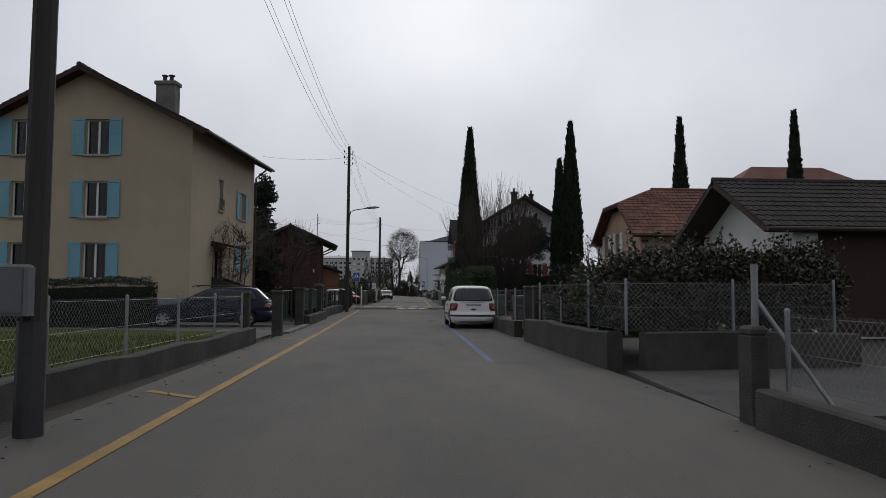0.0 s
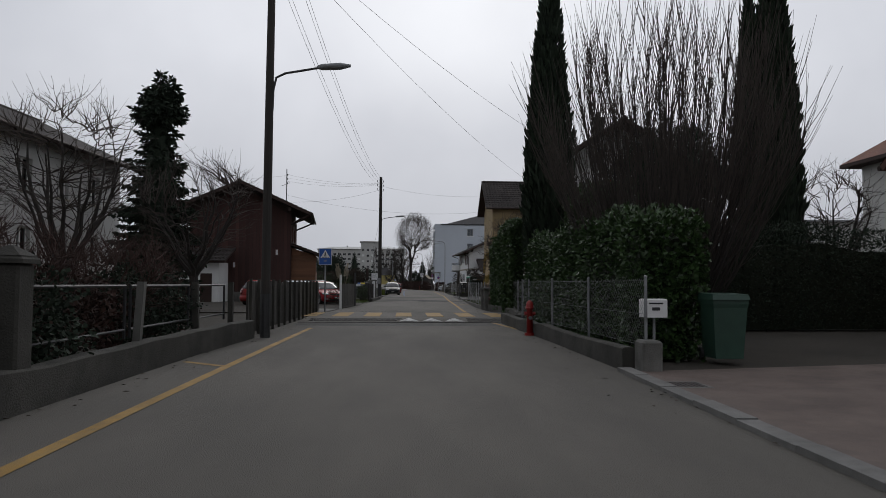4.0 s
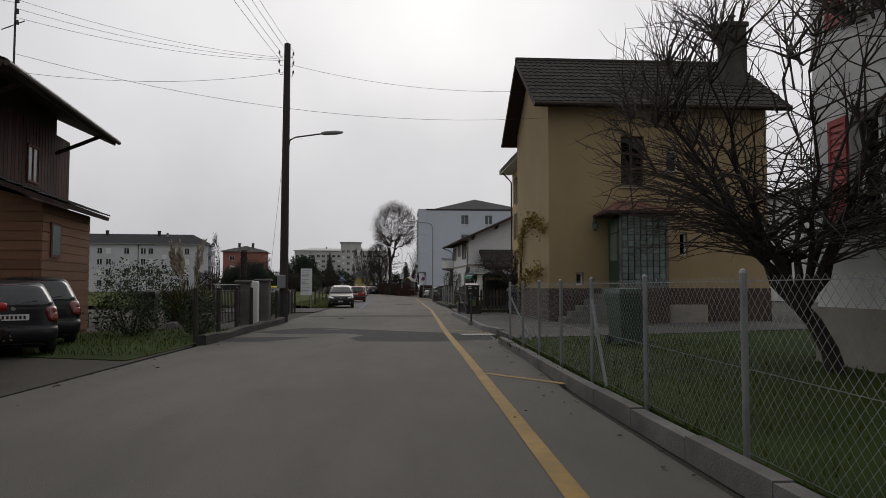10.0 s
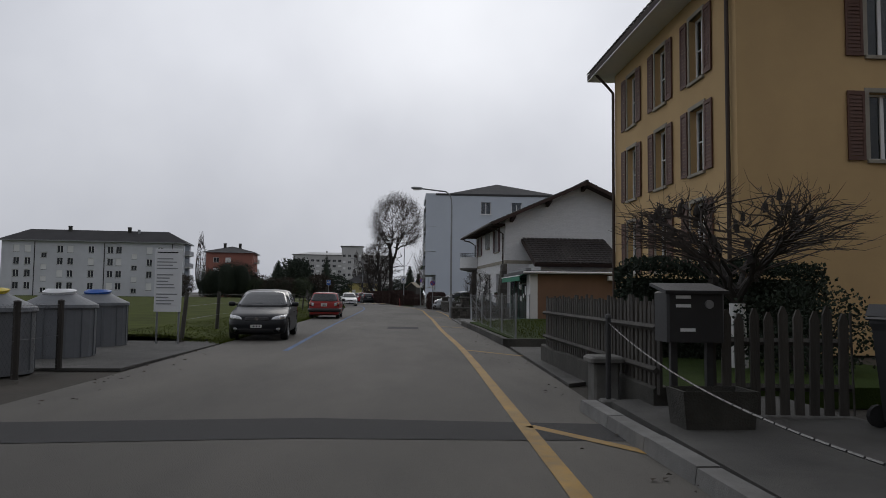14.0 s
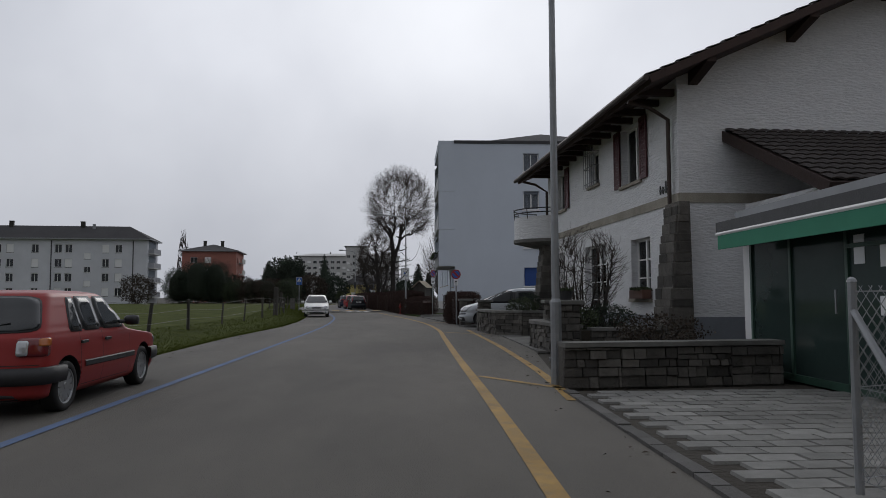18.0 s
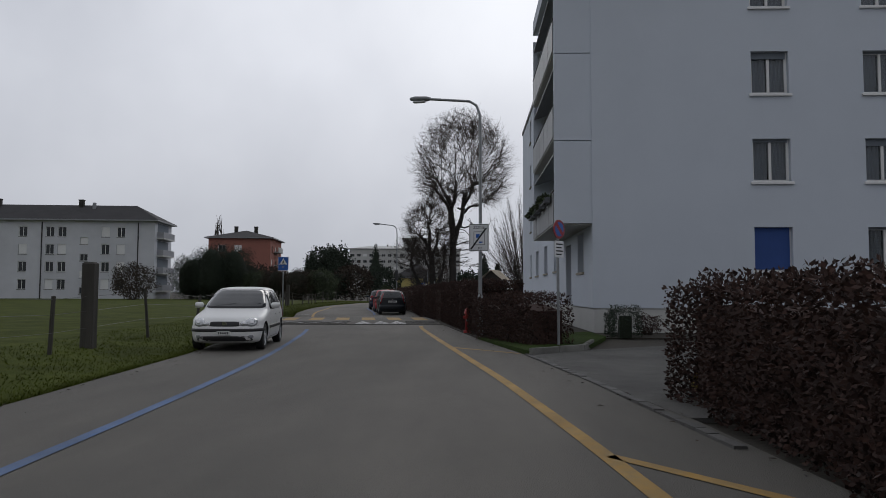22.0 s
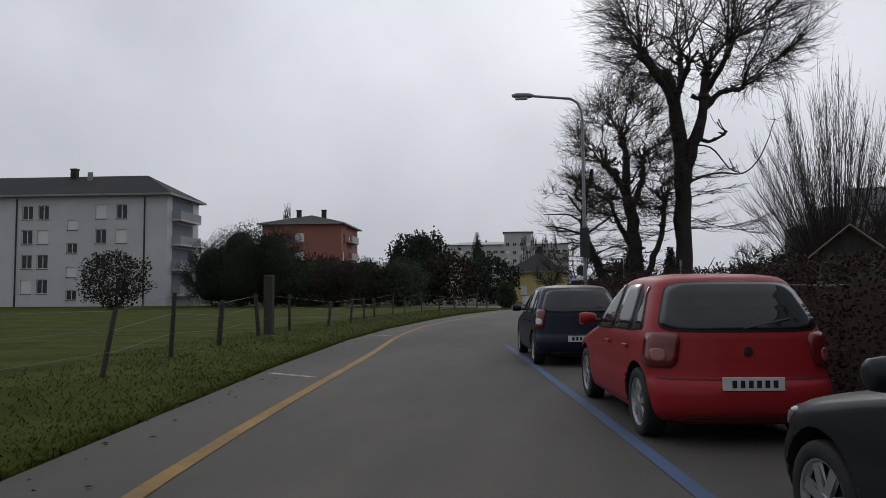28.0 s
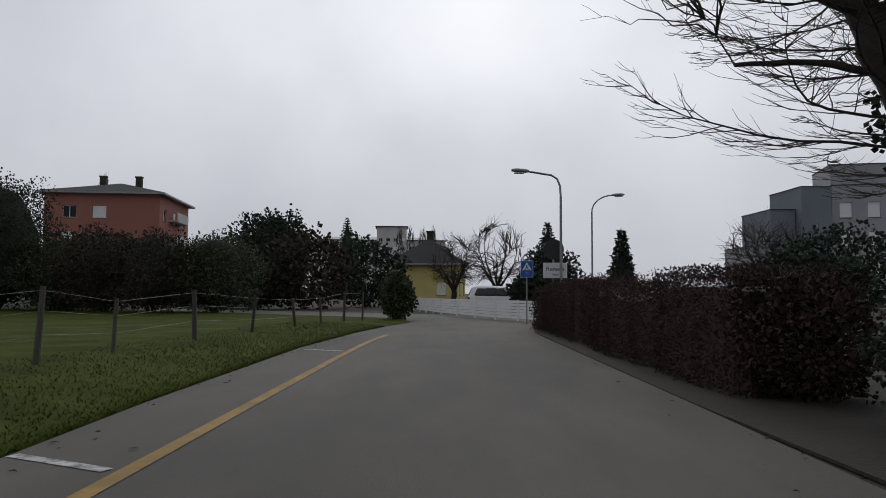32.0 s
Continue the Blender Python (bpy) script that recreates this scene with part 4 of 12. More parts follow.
downpipe(house_w, [(-0.95, DW - 0.2, 5.2), (-0.5, DW - 0.2, 5.1), (-0.1, DW - 0.2, 4.85), (-0.1, DW - 0.2, 0.15)])


def stones(parent, x0, x1, y0, y1, z0, z1, face, material=None, rows=0.2, seed=1, lean=0.0):
    """Coursed rubble stones on one upright face: 's' (y0), 'w' (x0), 'e' (x1); each stone a part."""
    r = random.Random(seed)
    z = z0
    while z < z1 - 0.05:
        h = min(r.uniform(0.75, 1.25) * rows, z1 - z)
        a, end = (x0, x1) if face == "s" else (y0, y1)
        k = (z - z0) / (z1 - z0)
        a, end = a + lean * k, end - lean * k
        while a < end - 0.03:
            w = min(r.uniform(0.9, 2.4) * rows, end - a)
            if end - a - w < 0.1:
                w = end - a
            p, g, e = r.uniform(0.012, 0.045), 0.006, [r.uniform(-0.016, 0.016) for _ in range(12)]
            sg, base = (-1, y0) if face == "s" else ((-1, x0) if face == "w" else (1, x1))
            ring = [(a + g + e[0], z + g + e[1]), (a + w - g + e[2], z + g + e[3]), (a + w - g + e[4], z + h - g + e[5]), (a + g + e[6], z + h - g + e[7])]
            mid = ((ring[0][0] + ring[2][0]) / 2, (ring[0][1] + ring[2][1]) / 2)

            def at_depth(o, f, e=e):
                out = []
                for n_, (u, v) in enumerate(ring):
                    u, v, d = mid[0] + (u - mid[0]) * f, mid[1] + (v - mid[1]) * f, base + sg * (o + (e[8 + n_] * 0.6 if o > 0 else 0))
                    out.append((u, d, v) if face == "s" else (d, u, v))
                return out

            sh = Shape().loft([at_depth(-0.05, 1.0), at_depth(p * 0.6, 1.0), at_depth(p, 0.86)])
            part("stone", sh, material or STONE, parent)
            a += w
        z += h


def buttress(parent, x, y, h):
    core = part("buttress", Shape().hexa([(x - 0.55, y - 0.42, 0), (x + 0.02, y - 0.42, 0), (x + 0.02, y + 0.42, 0), (x - 0.55, y + 0.42, 0)], [(x - 0.2, y - 0.33, h), (x + 0.02, y - 0.33, h), (x + 0.02, y + 0.33, h), (x - 0.2, y + 0.33, h)]), STONE, parent)
    r, z = random.Random(3), 0.02
    while z < h - 0.1:
        hh = r.uniform(0.14, 0.26)
        k = (z + hh / 2) / h
        xo, yo = -0.55 + 0.35 * k, 0.42 - 0.09 * k
        for a, b in ((-1.0, r.uniform(-0.3, 0.2)), (None, 1.0)):
            a = cut + 0.02 if a is None else a
            cut = b
            part("stone", Shape().bev(x + xo - r.uniform(0.01, 0.04), x + xo + 0.2, y + yo * a, y + yo * b, z, min(z + hh, h) - 0.012, 0.012), STONE, core)
        part("stone", Shape().bev(x + xo + 0.0, x + 0.0, y - yo - r.uniform(0.01, 0.04), y - yo + 0.1, z, min(z + hh, h) - 0.012, 0.012), STONE, core)
        z += hh


buttress(house_w, 0.0, -0.1, 3.05)
buttress(house_w, 0.0, DW + 0.1, 3.05)
# round balcony at the far corner
bal = Shape()
ring = [(0.35 - 1.45 * math.cos(a), DW + 0.55 + 1.25 * math.sin(a) * 1.0) for a in [radians(-75 + 150 * k / 16) for k in range(17)]]
bal.loft([[(x * s + 0.35 * (1 - s), DW + 0.55 + (y - DW - 0.55) * s, z) for x, y in ring] for s, z in ((0.55, 2.95), (0.98, 3.12), (1.0, 3.2), (1.0, 3.98), (0.93, 3.98), (0.93, 3.25))], False, False)
bal.poly(*[(x * 0.95 + 0.35 * 0.05, y, 3.24) for x, y in ring])
part("balcony", bal, ROUGH, house_w)
part("balcony_base", Shape().loft([[(x * s + 0.35 * (1 - s), DW + 0.55 + (y - DW - 0.55) * s, z) for x, y in ring] for s, z in ((0.5, 2.9), (1.02, 3.08), (1.02, 3.19))], False, False), CONCRETE, house_w)
for z in (4.12, 4.26):
    part("balcony_rail", Shape().tube([(x, y, z) for x, y in ring], 0.022, 6), METAL_DARK, house_w)
for k in range(0, 17, 4):
    part("balcony_bracket", Shape().tube([(ring[k][0], ring[k][1], 3.9), (ring[k][0] * 1.03, ring[k][1], 4.28)], 0.015, 5), METAL_DARK, house_w)
# window grille upstairs
gr = Shape()
for k in range(6):
    gr.tube([(-0.16, DW - 4.85 - 0.18 * k, 4.22), (-0.16, DW - 4.85 - 0.18 * k, 5.4)], 0.012, 4)
for z in (4.35, 4.8, 5.2):
    gr.tube([(0, DW - 4.8, z), (-0.16, DW - 4.85, z), (-0.16, DW - 5.75, z), (0, DW - 5.8, z)], 0.012, 4)
part("window_grille", gr, METAL, house_w)
part("name_sign", Shape().box(-0.03, -0.01, 0.55, 0.95, 3.42, 3.46).box(-0.03, -0.01, 0.6, 0.64, 3.36, 3.62).box(-0.03, -0.01, 0.75, 0.79, 3.36, 3.52).box(-0.03, -0.01, 0.9, 0.93, 3.36, 3.55), METAL_DARK, house_w, "unreadable wrought lettering")
part("leanto_roof", tile_field((1.0, -3.4, 3.0), (6.0, -3.4, 3.0), (6.0, -0.01, 4.6), (1.0, -0.01, 4.6), 0.3, 0.25), TILE_DARK, house_w)["kind"] = "stuff"
part("leanto_deck", slab((0.95, -3.45, 2.97), (6.05, -3.45, 2.97), (6.05, -0.01, 4.57), (0.95, -0.01, 4.57), 0.2), WOOD_DARK, house_w)
part("leanto_wall", Shape().box(1.4, 5.6, -2.9, -0.01, 0, 3.05), ROUGH, house_w)

# flat-roofed kiosk with a glazed front and a green awning
kio = thing("kiosk", "flat-roofed kiosk with glazed front and green awning", "kiosk", (7.45, 120.6, 0))
BROWN_WALL = mat("brown_render", (0.235, 0.135, 0.085), 0.9, (0.19, 0.11, 0.07), 1.5, 0.8, 0.3, 120, stain=0.15)
part("wall", Shape().box(0.35, 6.5, 0.0, 0.25, 0, 2.2), BROWN_WALL, kio, "brown rendered wall")
for wb in ((6.25, 6.5, 0.25, 6.0), (0, 6.25, 5.8, 6.0), (0.0, 0.35, 0.0, 0.9)):
    part("wall", Shape().box(*wb, 0, 2.2), PLASTER_WHITE, kio)
part("roof", Shape().box(-0.3, 6.7, -0.25, 6.3, 2.2, 2.36), METAL_DARK, kio)
part("roof_edge", Shape().tube([(-0.36, -0.3, 2.28), (6.7, -0.3, 2.28)], 0.06, 6), PAINT_WHITE, kio)
fr = Shape()
for y in (0.9, 2.1, 3.3, 4.6, 5.74):
    fr.box(0.0, 0.08, y, y + 0.06, 0.05, 2.15)
fr.box(0, 0.08, 0.9, 5.8, 0.0, 0.1).box(0, 0.08, 0.9, 5.8, 2.1, 2.2).box(0, 0.08, 0.9, 3.3, 1.75, 1.8)
part("glazing_frame", fr, PAINT_GREEN, kio)
for y0, y1 in ((0.96, 2.1), (2.16, 3.3), (3.36, 4.6), (4.66, 5.74)):
    part("pane", Shape().box(0.03, 0.045, y0, y1, 0.1, 2.1), PANE_SHOP, kio)
for y, z, w, h in ((1.2, 1.25, 0.3, 0.42), (1.75, 1.1, 0.3, 0.2), (2.5, 1.5, 0.22, 0.3), (3.0, 1.55, 0.2, 0.35), (2.4, 0.95, 0.35, 0.22)):
    part("notice", Shape().box(0.022, 0.028, y, y + w, z, z + h), SIGN_WHITE, kio, "paper notice with unreadable print")
part("door_handle", Shape().tube([(-0.04, 3.5, 0.95), (-0.04, 3.5, 1.25)], 0.015, 6), METAL, kio)
part("back_wall", Shape().box(2.8, 2.9, 0.3, 5.7, 0.02, 2.15), DARK_ROOM, kio)
part("paved_floor", Shape().box(0.1, 2.8, 0.3, 5.7, 0.0, 0.03), CONCRETE, kio)
aw = Shape().hexa([(-0.42, 0.35, 2.1), (0, 0.35, 2.3), (0, 5.9, 2.3), (-0.42, 5.9, 2.1)], [(-0.42, 0.35, 2.13), (0, 0.35, 2.34), (0, 5.9, 2.34), (-0.42, 5.9, 2.13)])
awn = part("awning", aw, FABRIC_GREEN, kio)
part("valance", Shape().box(-0.45, -0.42, 0.35, 5.9, 1.9, 2.13), FABRIC_GREEN, awn)
part("awning_rail", Shape().tube([(-0.44, 0.3, 2.14), (-0.44, 5.95, 2.14)], 0.03, 6), PAINT_WHITE, awn)
part("awning_case", Shape().box(-0.14, 0.1, 0.3, 5.95, 2.37, 2.5), PAINT_GREY, awn)
# No hole here: a black sheet on the wall paints the shed's dark inside.
part("side_opening", Shape().box(4.15, 6.2, -0.012, 0.0, 0.0, 1.95), INK, kio, "black sheet standing for the dark inside the open shed side")
part("side_beam", Shape().bev(3.6, 6.55, -0.3, -0.02, 1.95, 2.15, 0.02), PAINT_WHITE, kio)

# pale-blue apartment block
BX, BY, BWD, BDP, BH = 5.55, 166.3, 14.6, 27.6, 12.1
blk = thing("apartment_block", "pale blue rendered four-storey apartment block with balconies", "apartment block", (BX, BY, 0))
SILLS = (1.9, 4.62, 7.35, 10.08)
WEST_SILLS = (2.15, 4.87, 7.6, 10.3)
wk = {"south": [((s, s + 1.15, z, z + 1.33), dict(curtain=True, thick=0.08, sill_mat=PAINT_WHITE, pane_mat=GLASS_CLEAR, blind=(BLIND_BLUE if (i, j) == (0, 0) else PLASTER_SLATE), blind_to=(0.03, 0.93, 0.84, 0.95)[j] if i == 0 else (0.95, 0.84, 0.95, 0.83)[j])) for i, s in enumerate((4.9, 8.3)) for j, z in enumerate(SILLS)],
      "west": [((s, s + w, z, z + 1.35), dict(curtain="half", deep=0.2, blind=PAINT_WHITE if w > 1 else None, blind_to=0.85)) for s, w in ((5.7, 0.85), (9.2, 1.55), (13.6, 1.45), (17.6, 1.3)) for z in WEST_SILLS] + [((24.6, 25.9, 1.9, 3.2), dict(curtain="half", deep=0.2))]}
for key in ("south", "east", "north", "west"):
    ox, oy, ux, uy = wall_line(BWD, BDP, key)
    cut = 0.0 if key in ("south", "north") else 0.35
    ln = (BWD if key in ("south", "north") else BDP) - 2 * cut
    hl = [(h[0] - cut, h[1] - cut, *h[2:]) for h in holes_of(wk).get(key, [])]
    if key == "west":
        hl.append((21.6 - cut, 23.0 - cut, 0.75, 3.0))
    part("wall", wall_shape(ox + ux * cut, oy + uy * cut, ux, uy, ln, 0.75, lambda s: BH, hl, 0.35), PLASTER_BLUE, blk)
fill_windows(blk, BWD, BDP, wk)
part("plinth", Shape().box(0.04, BWD - 0.04, 0.04, BDP - 0.04, 0, 0.75), PLASTER_PALE, blk)
part("cornice", Shape().box(-0.05, BWD + 0.05, -0.05, BDP + 0.05, BH, BH + 0.22), METAL_DARK, blk)
hip_roof(blk, 2.0, BWD - 1.0, 2.5, BDP - 2.5, BH + 0.4, BH + 2.6, 0.8, SLATE)
for z in (3.2, 5.95, 8.7):
    part("floor_slab", Shape().box(0.4, BWD - 0.4, 0.4, BDP - 0.4, z, z + 0.1), DARK_ROOM, blk)
part("entrance_door", Shape().box(0.2, 0.26, 4.65, 5.95, 0.75, 2.95), METAL_DARK, blk)
b0, b1, bx = 0.15, 6.9, -1.15
for z0, z1 in ((3.35, 5.9), (5.93, 8.66), (8.69, BH + 0.2)):
    part("balcony_side_panel", Shape().box(bx, 0.0, b0 - 0.12, b0, z0, z1), PLASTER_BLUE, blk)
for i, z in enumerate((3.3, 6.0, 8.75)):
    bal = part("balcony", Shape().box(bx, 0.0, b0, b1, z, z + 0.18), PLASTER_PALE, blk)
    for k in range(5):
        y0 = b0 + (b1 - b0) * k / 5
        part("balustrade_panel", Shape().box(bx - 0.03, bx, y0 + 0.03, y0 + (b1 - b0) / 5 - 0.03, z + 0.05, z + 1.0), PAINT_GREY, bal, "pale glazed balustrade panel")
    part("handrail", Shape().tube([(bx - 0.01, b0, z + 1.08), (bx - 0.01, b1, z + 1.08)], 0.028, 6), METAL_DARK, bal)
    part("end_wall", Shape().box(bx, 0.0, b1, b1 + 0.1, z, z + 2.7), PLASTER_BLUE, bal)
    for k in range(2):
        ys = 0.9 + 3.0 * k
        part("balcony_door", Shape().box(-0.02, -0.005, ys, ys + 2.0, z + 0.25, z + 2.3), GLASS_BLOCK, bal, "dark glazed balcony door")
    part("awning", Shape().hexa([(bx, b0 + 0.05, z + 2.2), (-0.05, b0 + 0.05, z + 2.58), (-0.05, b1 - 0.05, z + 2.58), (bx, b1 - 0.05, z + 2.2)], [(bx, b0 + 0.05, z + 2.24), (-0.05, b0 + 0.05, z + 2.62), (-0.05, b1 - 0.05, z + 2.62), (bx, b1 - 0.05, z + 2.24)]), PAINT_GREY, bal, "grey striped awning")
part("balcony_roof", Shape().box(bx, 0, b0, b1 + 0.1, 11.75, BH + 0.2), PLASTER_BLUE, blk)


# distant buildings across the meadow
def far_block(name, label, at, turn, W, D, H, plaster, rows, cols, top, win=(0.9, 1.25), base=1.0, step=2.75, roof=None, chim=3, side_cols=0, front=None):
    b = thing(name, label, "apartment block", at, turn)
    holes = [((W / cols) * (k + 0.5) - win[0] / 2, (W / cols) * (k + 0.5) + win[0] / 2, base + step * j, base + step * j + win[1]) for j in range(rows) for k in range(cols)] if front is None else front
    part("wall", wall_shape(0, 0, 1, 0, W, 0, lambda s: H, holes, 0.3), plaster, b)
    east = [((D / side_cols) * (k + 0.5) - win[0] / 2, (D / side_cols) * (k + 0.5) + win[0] / 2, base + step * j, base + step * j + win[1]) for j in range(rows) for k in range(side_cols)] if side_cols else []
    part("wall", wall_shape(W, 0.3, 0, 1, D - 0.6, 0, lambda s: H, [(h[0] - 0.3, h[1] - 0.3, *h[2:]) for h in east], 0.3), plaster, b)
    part("wall", Shape().box(0, W, D - 0.3, D, 0, H).box(0, 0.3, 0.3, D - 0.3, 0, H), plaster, b)
    r = random.Random(W)
    for i, h in enumerate(holes + east):
        line = (0, 0, 1, 0) if i < len(holes) else (W, 0, 0, 1)
        ux, uy = line[2:]
        L = Matrix(((ux, -uy, 0, line[0] + ux * h[0]), (uy, ux, 0, line[1] + uy * h[0]), (0, 0, 1, h[2]), (0, 0, 0, 1)))
        w_, h_ = h[1] - h[0], h[3] - h[2]
        wd = part("window", Shape().box(0, w_, 0.14, 0.2, 0, 0.07).box(0, w_, 0.14, 0.2, h_ - 0.07, h_).box(0, 0.07, 0.14, 0.2, 0.07, h_ - 0.07).box(w_ - 0.07, w_, 0.14, 0.2, 0.07, h_ - 0.07).box(w_ / 2 - 0.04, w_ / 2 + 0.04, 0.14, 0.2, 0.07, h_ - 0.07), PAINT_WHITE, b)
        wd.matrix_basis = L
        if r.random() < 0.3:
            part("blind", Shape().box(0.02, w_ - 0.02, 0.1, 0.13, 0, h_), PAINT_WHITE, wd)
        else:
            part("pane", Shape().box(0.05, w_ - 0.05, 0.16, 0.18, 0.05, h_ - 0.05), PANE_FAR, wd)
        part("sill", Shape().box(-0.05, w_ + 0.05, -0.05, 0.14, -0.08, 0), CONCRETE, wd)
    if top is None:
        part("roof", Shape().box(0.3, W - 0.3, 0.3, D - 0.3, H - 0.5, H - 0.3), CONCRETE_DARK, b)
        part("coping", Shape().box(-0.05, W + 0.05, -0.05, 0.34, H, H + 0.08).box(-0.05, W + 0.05, D - 0.34, D + 0.05, H, H + 0.08).box(-0.05, 0.34, 0.34, D - 0.34, H, H + 0.08).box(W - 0.34, W + 0.05, 0.34, D - 0.34, H, H + 0.08), METAL_DARK, b)
        return b
    hip_roof(b, 0, W, 0, D, H + 0.2, top, 0.7, roof or SLATE)
    for k in range(chim):
        chimney(b, W * (k + 1) / (chim + 1), D / 2 - 0.5, top - 1.4, top + 0.8, 0.7, 0.6, CONCRETE_DARK, 0)
    return b


FACADE = [(c - 0.62, c + 0.62, z - 0.77, z + 0.77) for c in (3.0, 5.3, 11.9, 14.0, 18.3, 22.3, 24.1, 30.6, 32.9) for z in (2.3, 5.0, 7.7, 10.4)] + [(c - 0.6, c + 0.6, z - 0.55, z + 0.55) for c in (8.6, 27.4) for z in (1.35, 3.85, 6.45, 9.0)]
white_block = far_block("apartment_block", "long white four-storey apartment block across the meadow", (-84.6, 250.4, 0), 6, 38.0, 8.5, 12.1, PLASTER_COOL, 4, 16, 15.0, (1.15, 1.4), chim=2, front=FACADE)
for k in range(4):
    bal = part("balcony", Shape().box(38.0, 39.0, 1.2, 6.9, 1.2 + 2.75 * k, 1.4 + 2.75 * k), PLASTER_PALE, white_block)
    part("balustrade", Shape().box(38.9, 39.0, 1.2, 6.9, 1.4 + 2.75 * k, 2.3 + 2.75 * k).box(38.0, 38.9, 1.2, 1.28, 1.4 + 2.75 * k, 2.3 + 2.75 * k), PLASTER_GREY, bal)
    # Flat sheet on the wall; its grey stands for shade in the recess.
    part("recess", Shape().box(38.002, 38.02, 1.3, 6.8, 1.5 + 2.75 * k, 3.7 + 2.75 * k), PLASTER_SLATE, bal, "flat grey sheet painted as the shade of a balcony recess")
for k in (6.7, 21.1, 35.5):
    part("downpipe", Shape().cyl(k, -0.06, 0, 11.9, 0.09, 0.09, 6), METAL_DARK, white_block)
part("vent", Shape().cyl(27.5, 3.2, 14.2, 15.3, 0.3, 0.3, 8), PAINT_GREY, white_block)
red_block = far_block("apartment_block", "terracotta-red apartment block behind the bushes", (-50.7, 288.4, 0), 5, 12.4, 13.0, 12.1, PLASTER_RED, 4, 4, 14.2, (1.3, 1.4), side_cols=3, chim=2, front=[(c - w, c + w, z, z + 1.35) for c, w in ((2.7, 0.75), (5.9, 0.75)) for z in (1.0, 3.75, 6.5, 9.4)])
for k in range(4):
    part("balcony", Shape().box(12.4, 13.4, 4, 9, 1.2 + 2.75 * k, 1.4 + 2.75 * k).box(13.3, 13.4, 4, 9, 1.4 + 2.75 * k, 2.3 + 2.75 * k), PLASTER_PALE, red_block)
far_block("apartment_block", "far-off pale office block on the rise", (-60.0, 520.0, 0), 3, 58.0, 18.0, 24.0, PLASTER_PALE, 6, 18, 26.0, (2.0, 1.4), 4.0, 3.2, PLASTER_PALE, 2)
far_block("apartment_block", "far-off stepped office block", (-30.0, 500.0, 0), 3, 12.0, 12.0, 28.0, PLASTER_PALE, 6, 4, 29.0, (1.6, 1.4), 4.0, 3.6, PLASTER_PALE, 0)
far_block("house", "yellow house behind the white fence", (-11.6, 281.0, 0), -8, 6.6, 8.0, 4.0, PLASTER_LEMON, 1, 2, 6.9, side_cols=2, chim=1)
far_block("apartment_block", "grey-white apartment tower by the junction", (27.75, 271.2, 0), -14, 18.0, 12.0, 10.9, PLASTER_GREY, 4, 8, None, (1.0, 1.35), base=0.4, step=2.55)
far_block("apartment_block", "grey penthouse storey and lift tower of the apartment block", (28.8, 273.2, 10.6), -14, 7.0, 6.0, 2.5, PLASTER_GREY, 0, 1, None)
far_block("apartment_block", "grey apartment tower behind the first", (24.95, 271.0, 0), 0, 2.65, 6.0, 10.75, PLASTER_SLATE, 3, 1, None, (0.3, 1.0))
far_block("apartment_block", "plain grey stair tower of the apartment block", (22.65, 272.0, 0), 0, 2.2, 6.0, 8.8, PLASTER_SLATE, 0, 1, None)
far_block("apartment_block", "low grey annexe with a dark vent on its roof", (20.9, 273.0, 0), 0, 1.7, 5.0, 5.5, PLASTER_GREY, 0, 1, None)
far_block("apartment_block", "low white building far behind the gardens", (34.0, 118.0, 0), 0, 22.0, 12.0, 9.0, PLASTER_PALE, 3, 8, 9.6, chim=1)


# ---- road surface details ----
def line_mark(pts, width, material, label, z=0.006):
    """A painted line along points (x, y)."""
    sh = Shape()
    ring = []
    for i, (x, y) in enumerate(pts):
        a, b = pts[max(i - 1, 0)], pts[min(i + 1, len(pts) - 1)]
        d = Vector((b[0] - a[0], b[1] - a[1])).normalized()
        n = Vector((d.y, -d.x)) * width / 2
        ring.append([(x - n.x, y - n.y, z), (x + n.x, y + n.y, z)])
    sh.loft(ring, False, False)
    return setting("road_marking", sh, material, label, "road marking")


def smooth_line(pts, n=6):
    out = []
    for i in range(len(pts) - 1):
        p0, p1, p2, p3 = (Vector(pts[max(0, min(len(pts) - 1, j))]) for j in (i - 1, i, i + 1, i + 2))
        for k in range(n):
            t = k / n
            out.append(tuple(0.5 * ((2 * p1) + (p2 - p0) * t + (2 * p0 - 5 * p1 + 4 * p2 - p3) * t * t + (3 * p1 - p0 - 3 * p2 + p3) * t * t * t)))
    return out + [tuple(pts[-1])]


YEL = "worn yellow painted line along the street edge"
line_mark(smooth_line([(-3.42, -10), (-3.42, 15), (-3.38, 28), (-3.42, 42), (-3.4, 51.5)]), 0.13, YELLOW, YEL)
for y in (5.2, 14.85, 24.6, 34.2, 42.6):
    line_mark([(-3.46, y), (-4.2, y + 0.6)], 0.12, YELLOW, "short yellow painted tick at the line")
line_mark(smooth_line([(2.05, 51.0), (1.78, 54.2)]), 0.13, YELLOW, YEL)
line_mark(smooth_line([(1.62, 61.6), (1.64, 64), (1.77, 68.6), (1.95, 75), (2.07, 80), (2.17, 84), (2.5, 94), (2.78, 103.4), (2.86, 112.7), (3.05, 121.9), (3.12, 130), (3.2, 136), (3.25, 141), (2.98, 147), (2.35, 153), (1.75, 157.3), (1.0, 162.5), (0.25, 168), (0.05, 170.2)]), 0.14, YELLOW, YEL)
